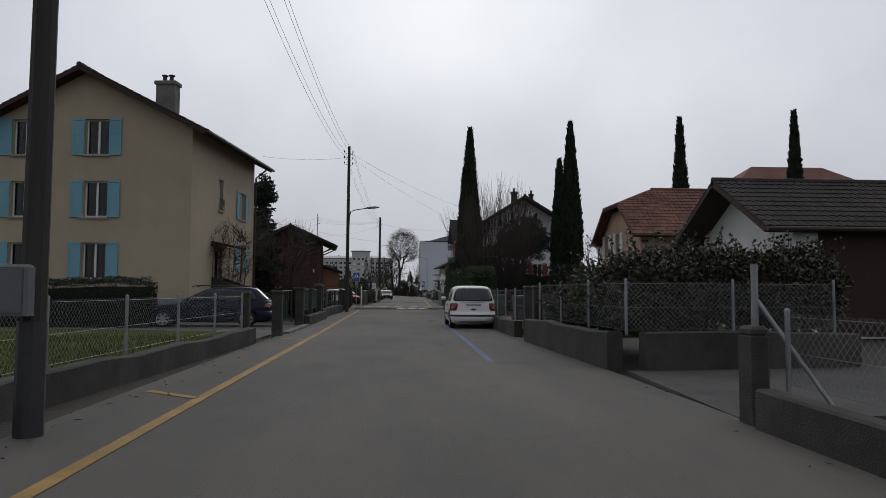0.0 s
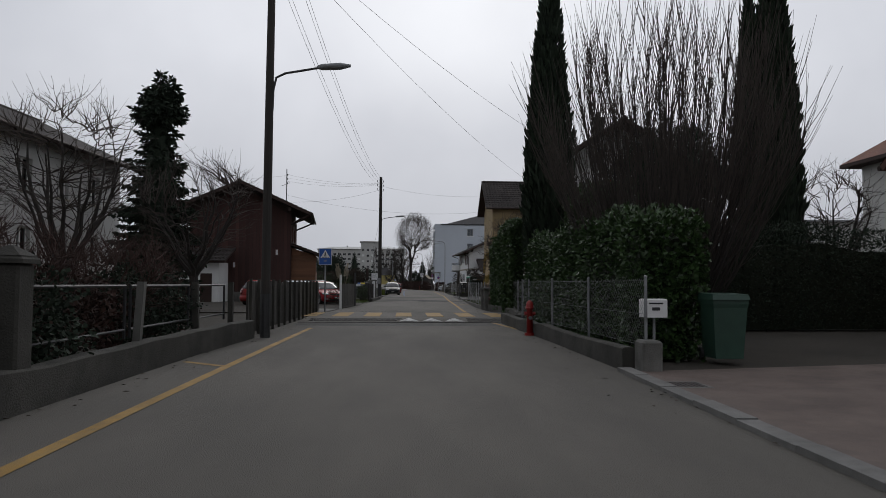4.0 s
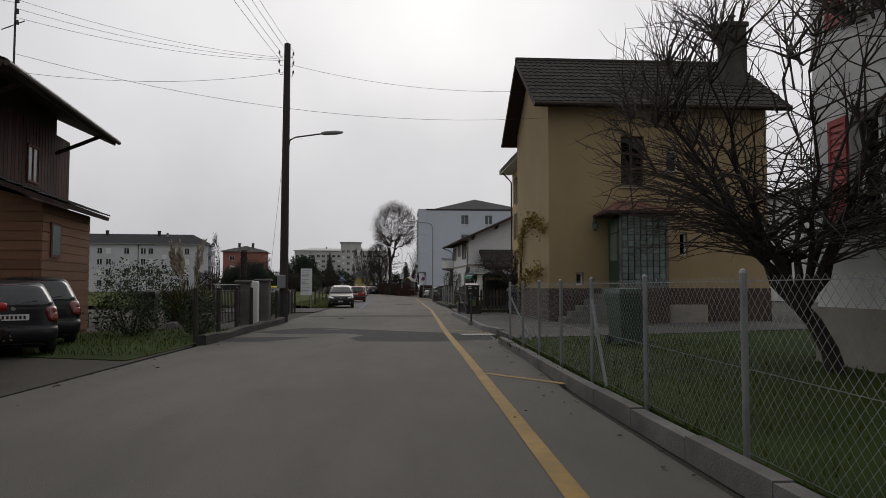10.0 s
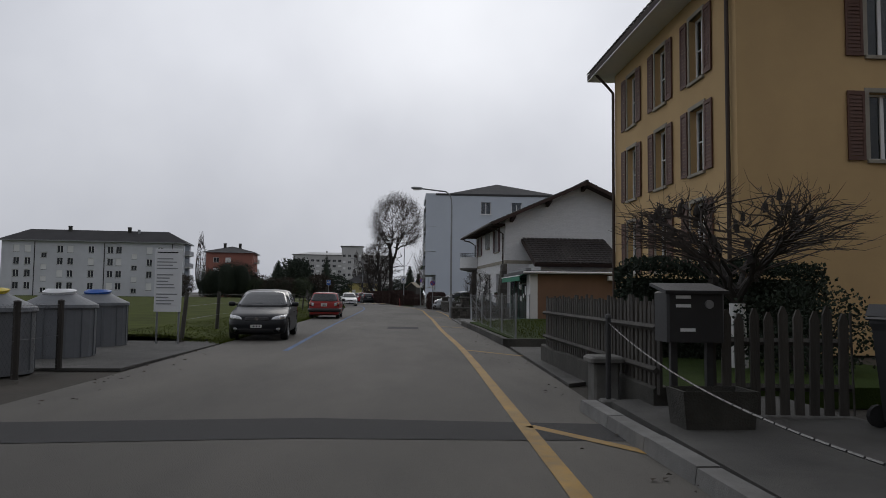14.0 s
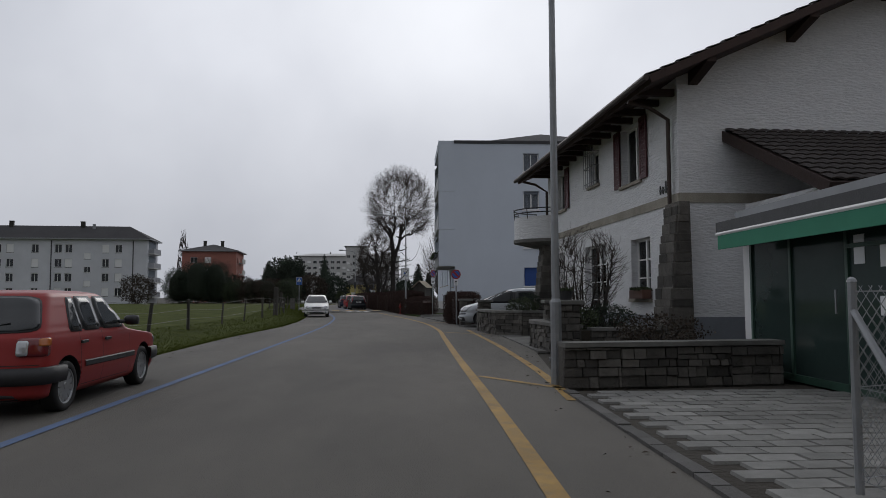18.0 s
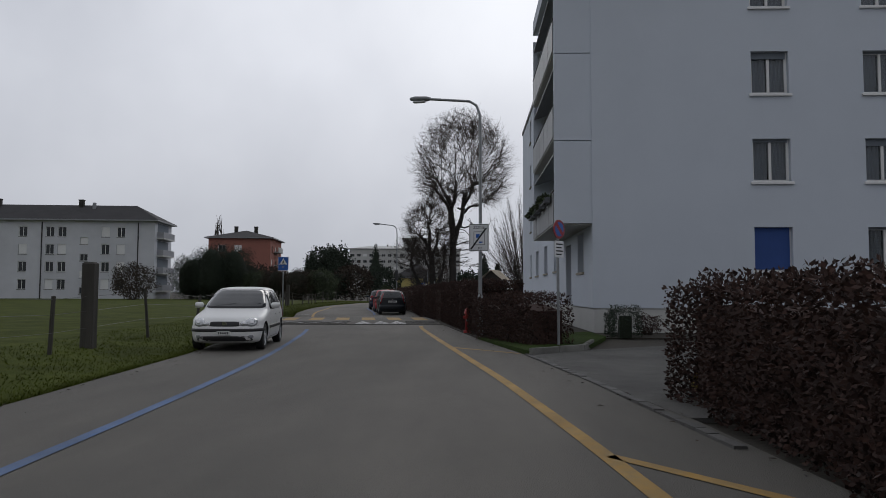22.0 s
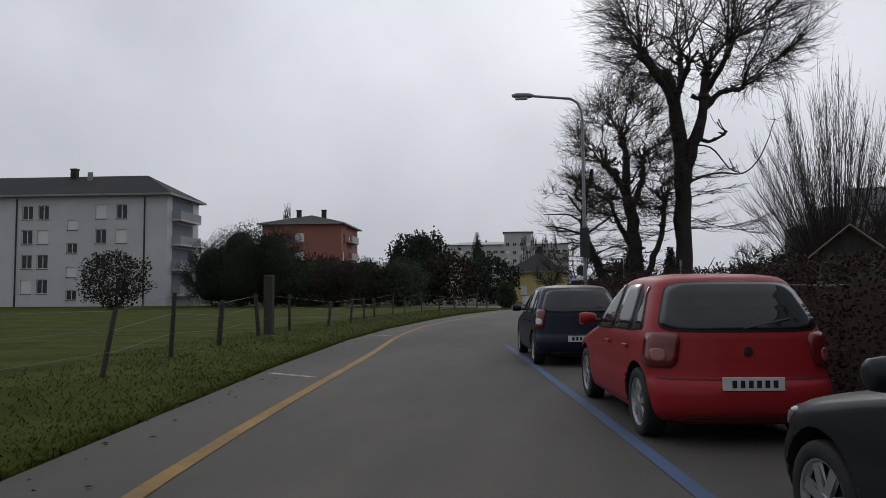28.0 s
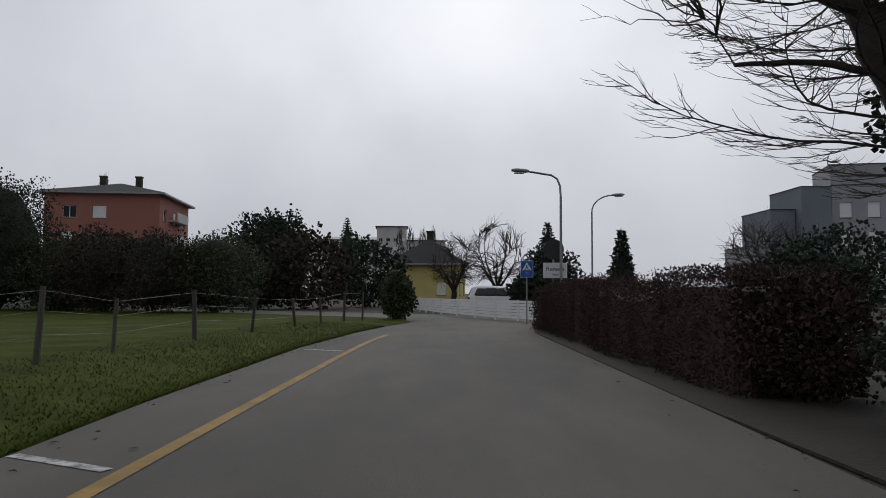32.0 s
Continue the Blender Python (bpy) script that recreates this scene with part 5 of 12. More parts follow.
for x, y, dx in ((1.95, 74.2, 1.15), (2.17, 84.4, 1.1), (2.5, 94.3, 1.0), (2.78, 103.5, 1.05), (2.95, 115.2, 1.1), (3.12, 126.2, 1.0), (3.25, 139.5, 1.5), (2.72, 149.5, 1.2), (1.35, 160.0, 1.4)):
    line_mark([(x + 0.06, y), (x + dx, y - 1.5)], 0.12, YELLOW, "short yellow painted tick at the line")
line_mark(smooth_line([(4.0, 123.6), (4.2, 126.8), (4.32, 132), (4.32, 136), (4.28, 141)]), 0.13, YELLOW, YEL)
line_mark(smooth_line([(-5.45, 177.3), (-5.75, 178.8), (-7.3, 187), (-8.5, 196.6), (-9.3, 202.5), (-9.74, 208.4), (-9.65, 213.5), (-9.25, 224.7), (-8.9, 229)]), 0.14, YELLOW, YEL)
for x, y in ((-6.5, 182.7), (-8.2, 192.7), (-9.5, 203.0), (-9.75, 213.0), (-9.35, 223.0)):
    line_mark([(x - 0.06, y), (x - 0.95, y + 0.45)], 0.11, WHITE_LINE, "short white painted tick at the line")
BLU = "faded blue painted parking line"
line_mark(smooth_line([(0.42, 18.9), (0.5, 23), (0.56, 28), (0.55, 33)]), 0.12, BLUE_LINE, BLU)
line_mark([(0.5, 18.93), (1.75, 18.93)], 0.09, BLUE_FAINT, "nearly worn-off blue end line of the parking bay")
line_mark(smooth_line([(-1.0, 103), (-1.1, 113), (-1.12, 122), (-1.1, 132), (-1.2, 145), (-1.85, 155.7), (-2.9, 164), (-3.5, 167.6)]), 0.12, BLUE_LINE, BLU)
line_mark(smooth_line([(-3.2, 182.4), (-3.85, 187), (-5.05, 194.1), (-6.0, 199.5)]), 0.12, BLUE_LINE, BLU)


def patch(name, pts, material, label, z=0.004):
    sh = Shape()
    sh.poly(*[(x, y, z) for x, y in pts])
    return setting(name, sh, material, label, "road patch")


patch("road_patch", [(0.0, 80.25), (1.75, 80.1), (3.0, 80.6), (3.2, 82.6), (1.9, 83.2), (-0.9, 85.3), (-1.75, 85.7), (-2.9, 83.6), (-1.95, 82.85), (-0.5, 83.0), (0.05, 82.3), (-0.25, 81.2)], ASPHALT_NEW, "dark new asphalt patch in the road")
patch("road_patch", [(-3.0, 80.4), (-2.0, 80.3), (-1.1, 81.6), (-2.0, 81.8), (-3.0, 81.6)], ASPHALT_NEW, "dark new asphalt patch in the road")
patch("road_patch", [(-2.7, 93.5), (0.5, 93.75), (3.3, 93.6), (3.3, 94.4), (0.5, 94.75), (-2.6, 94.5)], ASPHALT_NEW, "dark asphalt repair strip across the road")
patch("road_patch", [(1.0, 113.0), (2.1, 112.9), (2.12, 114.6), (1.02, 114.7)], ASPHALT_NEW, "dark square asphalt patch")
patch("road_patch", [(-4.0, 52.3), (1.9, 52.6), (2.1, 54.2), (-4.2, 54.1)], ASPHALT_OLD, "older stained asphalt before the crossing")
patch("road_patch", [(-3.2, 61.75), (1.2, 61.75), (1.2, 62.6), (-2.6, 62.7)], ASPHALT_NEW, "dark asphalt repair strip")


def speed_table(y_near, y_far, angle, cx, half_l, half_r, bars, bar_y0, bar_y1, pitch, off, tri_x, far_c, zig=True):
    """A raised crossing: ramps, cobble strip, yellow zebra bars and white ramp triangles; local x to the right across the street."""
    z = 0.07
    tb = thing("raised_crossing", "raised asphalt crossing with yellow zebra bars and cobbled ramp", "crossing", (cx, y_near, 0), angle, "", "structure")
    D = y_far - y_near
    part("ramp", Shape().hexa([(-half_l, 0, -0.02), (half_r, 0, -0.02), (half_r, D, -0.02), (-half_l, D, -0.02)], [(-half_l, 1.3, z), (half_r, 1.3, z), (half_r, D - 1.0, z), (-half_l, D - 1.0, z)]), ASPHALT, tb)
    part("ramp_edge", Shape().hexa([(-half_l, 0.0, -0.01), (half_r, 0.0, -0.01), (half_r, 0.06, -0.01), (-half_l, 0.06, -0.01)], [(-half_l, 0.0, 0.012), (half_r, 0.0, 0.012), (half_r, 0.06, 0.018), (-half_l, 0.06, 0.018)]), ASPHALT_NEW, tb)
    for k in bars:
        x = off + k * pitch
        part("zebra_bar", Shape().box(x - 0.28, x + 0.28, bar_y0 - y_near, bar_y1 - y_near, z + 0.002, z + 0.006), YELLOW, tb)
    for x in tri_x:
        s = Shape()
        s.poly((x - 0.32, 0.35, 0.026), (x + 0.32, 0.35, 0.026), (x, 1.45, z + 0.012))
        part("ramp_triangle", s, WHITE_LINE, tb)
        s = Shape()
        s.poly((far_c + x - 0.3, D - 0.12, 0.03), (far_c + x + 0.3, D - 0.12, 0.03), (far_c + x, D - 0.85, z + 0.012))
        part("ramp_triangle", s, WHITE_LINE, tb)
    zz = [(-half_l + 0.05 + k * (half_l - 0.5) / 4, 0.4 + (0.8 if k % 2 else 0.0)) for k in range(5)]
    for a, b in zip(zz, zz[1:]) if zig else ():
        d = Vector((b[0] - a[0], b[1] - a[1])).normalized()
        n = Vector((d.y, -d.x)) * 0.06
        s = Shape()
        s.poly(*[(p[0] + q * n.x, p[1] + q * n.y, 0.02 + 0.054 * p[1] / 1.3 + 0.004) for p, q in ((a, -1), (a, 1), (b, 1), (b, -1))])
        part("zigzag_line", s, WHITE_LINE, tb)
    return tb


def cobble_strip(tb, x0, x1, y0, y1, slope):
    r = random.Random(5)
    y = y0
    while y < y1 - 0.05:
        x, h = x0, 0.145
        while x < x1:
            w = r.uniform(0.12, 0.2)
            zt = slope(y + h / 2) + r.uniform(0.004, 0.011)
            part("cobble", Shape().hexa([(x, y, zt - 0.05), (x + w - 0.014, y, zt - 0.05), (x + w - 0.014, y + h - 0.014, zt - 0.05), (x, y + h - 0.014, zt - 0.05)], [(x + 0.012, y + 0.012, zt), (x + w - 0.026, y + 0.012, zt), (x + w - 0.026, y + h - 0.026, zt), (x + 0.012, y + h - 0.026, zt)]), COBBLE, tb)
            x += w
        y += h


t1 = speed_table(54.25, 61.6, 0.0, 0.0, 4.15, 2.95, range(-4, 3), 56.85, 60.0, 1.09, 0.13, (-0.78, -0.065, 0.65), -1.75, False)
cobble_strip(t1, -3.9, -1.15, 0.5, 1.35, lambda y: 0.07 * y / 1.3)
cobble_strip(t1, 1.05, 2.9, 0.5, 1.35, lambda y: 0.07 * y / 1.3)
t2 = speed_table(171.0, 178.2, 8.5, -2.42, 3.3, 3.2, range(-3, 3), 173.7, 176.6, 1.09, 0.5, (0.26, 0.95, 1.57), -2.4)
cobble_strip(t2, -3.1, -0.35, 0.55, 1.35, lambda y: 0.07 * y / 1.3)
cobble_strip(t2, 1.9, 3.1, 0.55, 1.35, lambda y: 0.07 * y / 1.3)


def drain(x, y, w=0.5, d=0.5, turn=0, bars=7):
    g = thing("drain_grate", "cast iron drain grate in a concrete frame", "drain", (x, y, 0), turn, "drains", "")
    part("frame", Shape().box(-w / 2 - 0.05, w / 2 + 0.05, -d / 2 - 0.05, -d / 2, -0.03, 0.012).box(-w / 2 - 0.05, w / 2 + 0.05, d / 2, d / 2 + 0.05, -0.03, 0.012).box(-w / 2 - 0.05, -w / 2, -d / 2, d / 2, -0.03, 0.012).box(w / 2, w / 2 + 0.05, -d / 2, d / 2, -0.03, 0.012), CONCRETE, g)
    # Solid black plate, painted for the darkness below the bars.
    part("pit", Shape().box(-w / 2, w / 2, -d / 2, d / 2, -0.03, 0.005), INK, g)
    for k in range(bars):
        x0 = -w / 2 + w * (k + 0.2) / bars
        part("grate_bar", Shape().box(x0, x0 + w * 0.55 / bars, -d / 2, d / 2, 0.005, 0.012), METAL_DARK, g)


drain(2.85, 82.3, 0.75, 0.55)
drain(4.2, 84.6, 0.6, 0.5)

drain(2.4, 40.6, 0.45, 0.45)
for x, y, r in ((-0.9, 84.6, 0.2), (6.2, 157.2, 0.45), (0.3, 36.0, 0.13), (-1.2, 92.0, 0.13)):
    mh = thing("manhole_cover", "round cast iron manhole cover", "manhole", (x, y, 0))
    part("rim", Shape().cyl(0, 0, 0.0, 0.009, r, r, 20), METAL_DARK, mh)
    part("lid", Shape().cyl(0, 0, 0.009, 0.014, r * 0.86, r * 0.86, 20), COBBLE, mh)

# ---- pavements and plots ----
def plot(name, pts, z0, z1, material, label, category="pavement"):
    sh = Shape()
    n = len(pts)
    k = 0
    sh.v += [(x, y, z1) for x, y in pts] + [(x, y, z0) for x, y in pts]
    sh.f.append(tuple(range(n)))
    sh.f += [(i + n, (i + 1) % n + n, (i + 1) % n, i) for i in range(n)]
    return setting(name, sh, material, label, category)


def verge_z(d):
    """Height of the meadow at d metres from the road edge."""
    return 0.012 + 0.15 * min(1.0, max(0.0, d) / 1.7) ** 1.3


mead = Shape()
mead.loft([[(edge(y, -1) - d - 0.03, y, verge_z(d) if d >= 0 else -0.045) for d in (-0.001, 0.0, 0.4, 0.8, 1.25, 1.8, 8.0)] + [(-140, y, verge_z(9))] for y in [106 + 2.0 * k for k in range(65)]], False, False)
mead.poly((-9.35, 234, 0.02), (-8.5, 238.2, 0.02), (-9.3, 241.5, 0.05), (-30, 256, 0.1), (-140, 256, 0.16), (-140, 234, 0.16), (-11.2, 234, 0.16))
setting("meadow", mead, GRASS, "mown green meadow beside the street", "meadow", True)
plot("lawn", [(-5.6, 8), (-5.35, 15), (-5.0, 23.6), (-9.2, 24.8), (-24, 30), (-24, 8)], -0.045, 0.25, GRASS, "grassy front garden behind the low wall", "lawn")
plot("driveway", [(-4.7, 24.2), (-4.5, 32.0), (-9.0, 34.4), (-12, 34), (-12, 25.6)], -0.045, 0.008, PAVER_DARK, "dark grey paved driveway before the beige house", "driveway")
plot("driveway", [(2.15, 33.6), (2.2, 41.9), (9.5, 43.5), (10.8, 40.0), (10.8, 34.0)], -0.045, 0.008, PAVER_RED, "reddish block-paved driveway", "driveway")
plot("lawn", [(2.5, 26.0), (2.5, 33.4), (10.6, 33.8), (10.6, 27.0)], -0.045, 0.12, LAWN, "dark lawn behind the fence", "lawn")
plot("driveway", [(2.1, 13.4), (2.35, 17.5), (7.5, 18.2), (7.5, 13.4)], -0.045, 0.006, ASPHALT_OLD, "cracked asphalt entrance with puddle stains", "driveway")
plot("gravel_bed", [(2.3, 5), (2.3, 12.8), (9, 12.8), (9, 5)], -0.045, 0.06, STONE, "bed of large grey pebbles behind the wall", "gravel bed")
plot("parking_yard", [(-4.1, 61.8), (-4.0, 66.0), (-3.7, 70.6), (-3.5, 71.4), (-3.25, 79.2), (-7, 80), (-16, 79.5), (-16, 61.8)], -0.045, 0.006, SOIL, "muddy gravel parking yard with grass patches", "yard")
plot("lawn", [(-3.5, 76.2), (-3.3, 79.3), (-3.2, 85), (-7, 85), (-7.0, 77.5)], -0.04, 0.02, LAWN, "small dark lawn by the fence", "lawn")
plot("driveway", [(-4.3, 61.7), (-3.98, 65.9), (-6.0, 66.5), (-6.2, 61.7)], -0.04, 0.012, CONCRETE, "concrete drive entrance", "driveway")
plot("lawn", [(2.95, 66.6), (3.05, 72), (3.3, 79.4), (12.8, 82.6), (12.8, 76), (7.2, 75.2), (6.6, 66.6)], -0.04, 0.1, LAWN, "dark front lawn behind the wire fence", "lawn")
plot("pavement", [(3.38, 79.7), (3.42, 90), (3.6, 95.3), (5.65, 95.8), (5.65, 86.82), (12.8, 86.82), (12.8, 82.9)], -0.04, 0.1, ASPHALT_OLD, "dark asphalt pavement along the ochre house", "pavement")
plot("lawn", [(4.3, 95.6), (4.6, 101.4), (8.6, 102.4), (8.6, 95.6)], -0.04, 0.2, LAWN, "garden bed behind the picket fence", "lawn")
plot("driveway", [(3.7, 97.5), (4.0, 104.6), (8.6, 104.8), (8.6, 101.6)], -0.045, 0.004, ASPHALT_OLD, "rough asphalt drive between the gardens", "driveway")
plot("lawn", [(4.15, 105.0), (4.2, 115.9), (7.3, 120.4), (20, 120.4), (20, 105.0)], -0.04, 0.16, LAWN, "dark lawn behind the wire fence", "lawn")
plot("pavement", [(4.05, 116.4), (4.2, 124.5), (7.4, 124.9), (7.4, 120.4)], -0.05, -0.012, SOIL, "earth joints under the pavers", "pavement")
plot("pavement", [(4.95, 131), (5.0, 137), (4.8, 141), (4.9, 143.2), (7.1, 141), (7.6, 130)], -0.04, 0.01, CONCRETE, "stone-flagged forecourt of the white house", "pavement")
plot("driveway", [(4.35, 141.2), (4.3, 146), (12, 147), (12, 141.2)], -0.045, 0.004, ASPHALT_OLD, "asphalt parking bay", "driveway")
plot("driveway", [(3.85, 151.2), (3.0, 158.2), (4.3, 159.6), (10, 163.5), (20, 164), (20, 150.4)], -0.045, 0.004, ASPHALT_OLD, "dark asphalt drive to the apartment block", "driveway")
plot("lawn", [(2.95, 158.4), (2.0, 163), (5.3, 165.8), (5.4, 163.5), (4.3, 159.8)], -0.04, 0.06, LAWN, "narrow grass bed beside the hedge", "lawn")
plot("lawn", [(2.0, 164), (0.9, 171), (-0.3, 178.5), (-1.2, 186), (-2.4, 194), (-4.5, 202), (-4.7, 216), (-4.4, 230), (5, 236), (40, 236), (40, 164)], -0.04, -0.01, SOIL, "shaded ground behind the hedge", "lawn")
plot("container_pad", [(-3.0, 99.3), (-2.85, 105.8), (-9, 106.2), (-9, 99.5)], -0.04, 0.006, ASPHALT_OLD, "asphalt pad for waste containers", "pad")
plot("road", [(-9.3, 234.0), (-4.0, 234.0), (6, 236), (60, 226), (60, 236), (10, 247), (-6, 249), (-30, 262), (-80, 290), (-80, 280), (-30, 252), (-12, 240)], -0.045, -0.003, ASPHALT, "asphalt cross street at the junction", "road")


def kerb(pts, w=0.16, h=0.1, piece=1.0, material=None, label="row of grey kerb stones"):
    """Kerb stones one by one along points, the outer side to the right of the way."""
    kb = thing("kerb", label, "kerb", (0, 0, 0), 0, "", "structure")
    carry = [Vector(p) for p in pts]
    for a, b in zip(carry, carry[1:]):
        d = (b - a).normalized()
        n = Vector((-d.y, d.x)) * w
        L, k = (b - a).length, 0.0
        while k < L - 0.05:
            e = min(k + piece, L)
            p, q = a + d * (k + 0.006), a + d * (e - 0.006)
            jit = rnd.uniform(-0.008, 0.008)
            part("kerb_stone", Shape().hexa([(p.x, p.y, -0.04), (q.x, q.y, -0.04), (q.x + n.x, q.y + n.y, -0.04), (p.x + n.x, p.y + n.y, -0.04)], [(p.x + n.x * 0.12, p.y + n.y * 0.12, h + jit), (q.x + n.x * 0.12, q.y + n.y * 0.12, h + jit), (q.x + n.x, q.y + n.y, h + jit), (p.x + n.x, p.y + n.y, h + jit)]), material or KERB, kb)
            k = e
    return kb


kerb([(3.25, 95.2), (3.22, 87), (3.2, 84.4), (3.4, 82.6)][::-1][::-1], 0.18, 0.12)
kerb([(3.3, 84.0), (5.0, 83.9), (8.0, 83.7)], 0.12, 0.11)
kerb([(2.9, 66.9), (2.95, 72), (3.12, 79.6)], 0.14, 0.13, 1.2, CONCRETE)
kerb([(4.05, 105.0), (4.1, 111), (4.05, 116.2)], 0.16, 0.17, 1.0, CONCRETE_DARK)
kerb([(4.0, 104.9), (8.6, 104.7)], 0.14, 0.17, 1.0, CONCRETE_DARK)
kerb([(2.1, 36.2), (2.25, 42.0)], 0.22, 0.05, 1.0, KERB, "flush pale kerb stones at the drive")
kerb([(-4.42, 32.0), (-4.42, 27.0)], 0.25, 0.06, 1.0, KERB, "flush pale kerb stones at the drive")
kerb([(3.0, 158.3), (4.2, 159.4), (4.7, 161.2)], 0.1, 0.12, 0.8, CONCRETE)
kerb([(3.9, 149.8), (3.5, 154), (2.95, 158.2)], 0.12, 0.025, 0.25, COBBLE, "flush row of dark cobbles")
kerb([(4.05, 116.5), (4.2, 124.4)], 0.14, 0.03, 0.3, COBBLE, "flush edge stones of the paved court")
# concrete pavers of the court before the kiosk
court = thing("paved_court", "grey concrete block pavers, mossy in the joints", "paving", (0, 0, 0), 0, "", "structure")
yy, row = 116.9, 0
while yy < 124.3:
    xx = 4.28 + (0.0 if row % 2 else 0.18)
    while xx < 7.3:
        if xx < 4.3 + 3.1 * (yy - 115.9) / 4.6 or yy > 120.5:
            z = 0.012 + rnd.uniform(-0.004, 0.004)
            part("paver", Shape().hexa([(xx, yy, -0.02), (xx + 0.345, yy, -0.02), (xx + 0.345, yy + 0.225, -0.02), (xx, yy + 0.225, -0.02)], [(xx + 0.008, yy + 0.008, z), (xx + 0.337, yy + 0.008, z), (xx + 0.337, yy + 0.217, z), (xx + 0.008, yy + 0.217, z)]), PAVER, court)
        xx += 0.36
    yy += 0.24
    row += 1


# ---- fences and walls ----
def along(pts, step):
    """Points at even steps along a many-cornered line."""
    out, left = [Vector(pts[0])], step
    for a, b in zip(pts, pts[1:]):
        a, b = Vector(a), Vector(b)
        L, k = (b - a).length, left
        while k <= L:
            out.append(a + (b - a) * k / L)
            k += step
        left = k - L
    return out


def run(pts, step):
    out, carry = [], [Vector(p) for p in pts]
    for a, b in zip(carry, carry[1:]):
        n = max(1, round((b - a).length / step))
        out += [a + (b - a) * i / n for i in range(n)]
    return out + [carry[-1]]


def wire_fence(pts, z0, h, label, step=2.4, mesh_gap=0.085, post=METAL, r=0.024, brace=True):
    f = thing("wire_fence", label, "fence", (0, 0, 0))
    for p in run(pts, step):
        ps = part("post", Shape().cyl(p.x, p.y, z0 - 0.05, z0 + h + 0.05, r, r, 8).dome(p.x, p.y, z0 + h + 0.05, r * 1.2, 0.03, 8, 2), post, f)
    net = Shape()
    for a, b in zip(pts, pts[1:]):
        a, b = Vector((*a, z0)), Vector((*b, z0))
        L, d = (b - a).length, (b - a).normalized()
        n = Vector((-d.y, d.x, 0)) * 0.0018
        up = Vector((0, 0, 1))
        k = -h
        while k < L:
            for s in (1, -1):
                u0, u1, v0, v1 = k, k + h, 0.0, h
                if s < 0:
                    u0, u1 = u1, u0
                lo, hi = max(0.0, min(u0, u1)), min(L, max(u0, u1))
                if hi - lo < 0.02:
                    continue
                va, vb = (lo - k, hi - k) if s > 0 else (k + h - lo, k + h - hi)
                p, q = a + d * lo + up * (0.03 + va), a + d * hi + up * (0.03 + vb)
                t = d * 0.0032
                net.poly(p - t, p + t, q + t, q - t)
            k += mesh_gap
        for zz in (0.03, h * 0.5, h):
            net.tube([a + up * zz, b + up * zz], 0.003, 3)
    part("wire_mesh", net, METAL if post is METAL else METAL_DARK, f)["kind"] = "stuff"
    return f


def low_wall(pts, w, h, label, material=None, cap=0.0, z0=-0.05, uneven=0.03):
    """A low garden wall along points, its street face to the right of the way."""
    sh = Shape()
    rings = []
    P = run(pts, 1.0)
    for i, p in enumerate(P):
        d = (P[min(i + 1, len(P) - 1)] - P[max(i - 1, 0)]).normalized()
        n = Vector((-d.y, d.x)) * w
        j = rnd.uniform(-uneven, uneven)
        rings.append([(p.x, p.y, z0), (p.x + n.x, p.y + n.y, z0), (p.x + n.x, p.y + n.y, h + j - 0.02), (p.x + n.x * 0.85, p.y + n.y * 0.85, h + j), (p.x + n.x * 0.15, p.y + n.y * 0.15, h + j), (p.x, p.y, h + j - 0.02)])
    sh.loft(rings)
    wl_ = tagged(part("garden_wall", sh, material or CONCRETE_DARK), label, "wall")
    return wl_


def pillar(x, y, w, h, label, material=None, cap=0.05, d=None):
    d = d or w
    p = thing("gate_pillar", label, "pillar", (x, y, 0), 0, "gate pillars")
    part("shaft", Shape().bev(-w / 2, w / 2, -d / 2, d / 2, -0.05, h, 0.025), material or CONCRETE, p)
    part("cap", Shape().bev(-w / 2 - cap, w / 2 + cap, -d / 2 - cap, d / 2 + cap, h, h + 0.07, 0.03), material or CONCRETE, p)
    return p


def bar_gate(x0, y0, x1, y1, z0, h, material, label, step=0.12, name="metal_gate", bar=0.012, bar_n=5):
    g = thing(name, label, "gate" if "gate" in name else "fence", (0, 0, 0))
    a, b = Vector((x0, y0, 0)), Vector((x1, y1, 0))
    L = (b - a).length
    part("frame", Shape().tube([(x0, y0, z0), (x0, y0, z0 + h), (x1, y1, z0 + h), (x1, y1, z0)], 0.022, 6).tube([(x0, y0, z0 + 0.12), (x1, y1, z0 + 0.12)], 0.018, 6), material, g)
    for k in range(1, int(L / step)):
        p = a + (b - a) * k * step / L
        part("bar", Shape().cyl(p.x, p.y, z0 + 0.08, z0 + h - 0.02, bar, bar, bar_n), material, g)
    return g


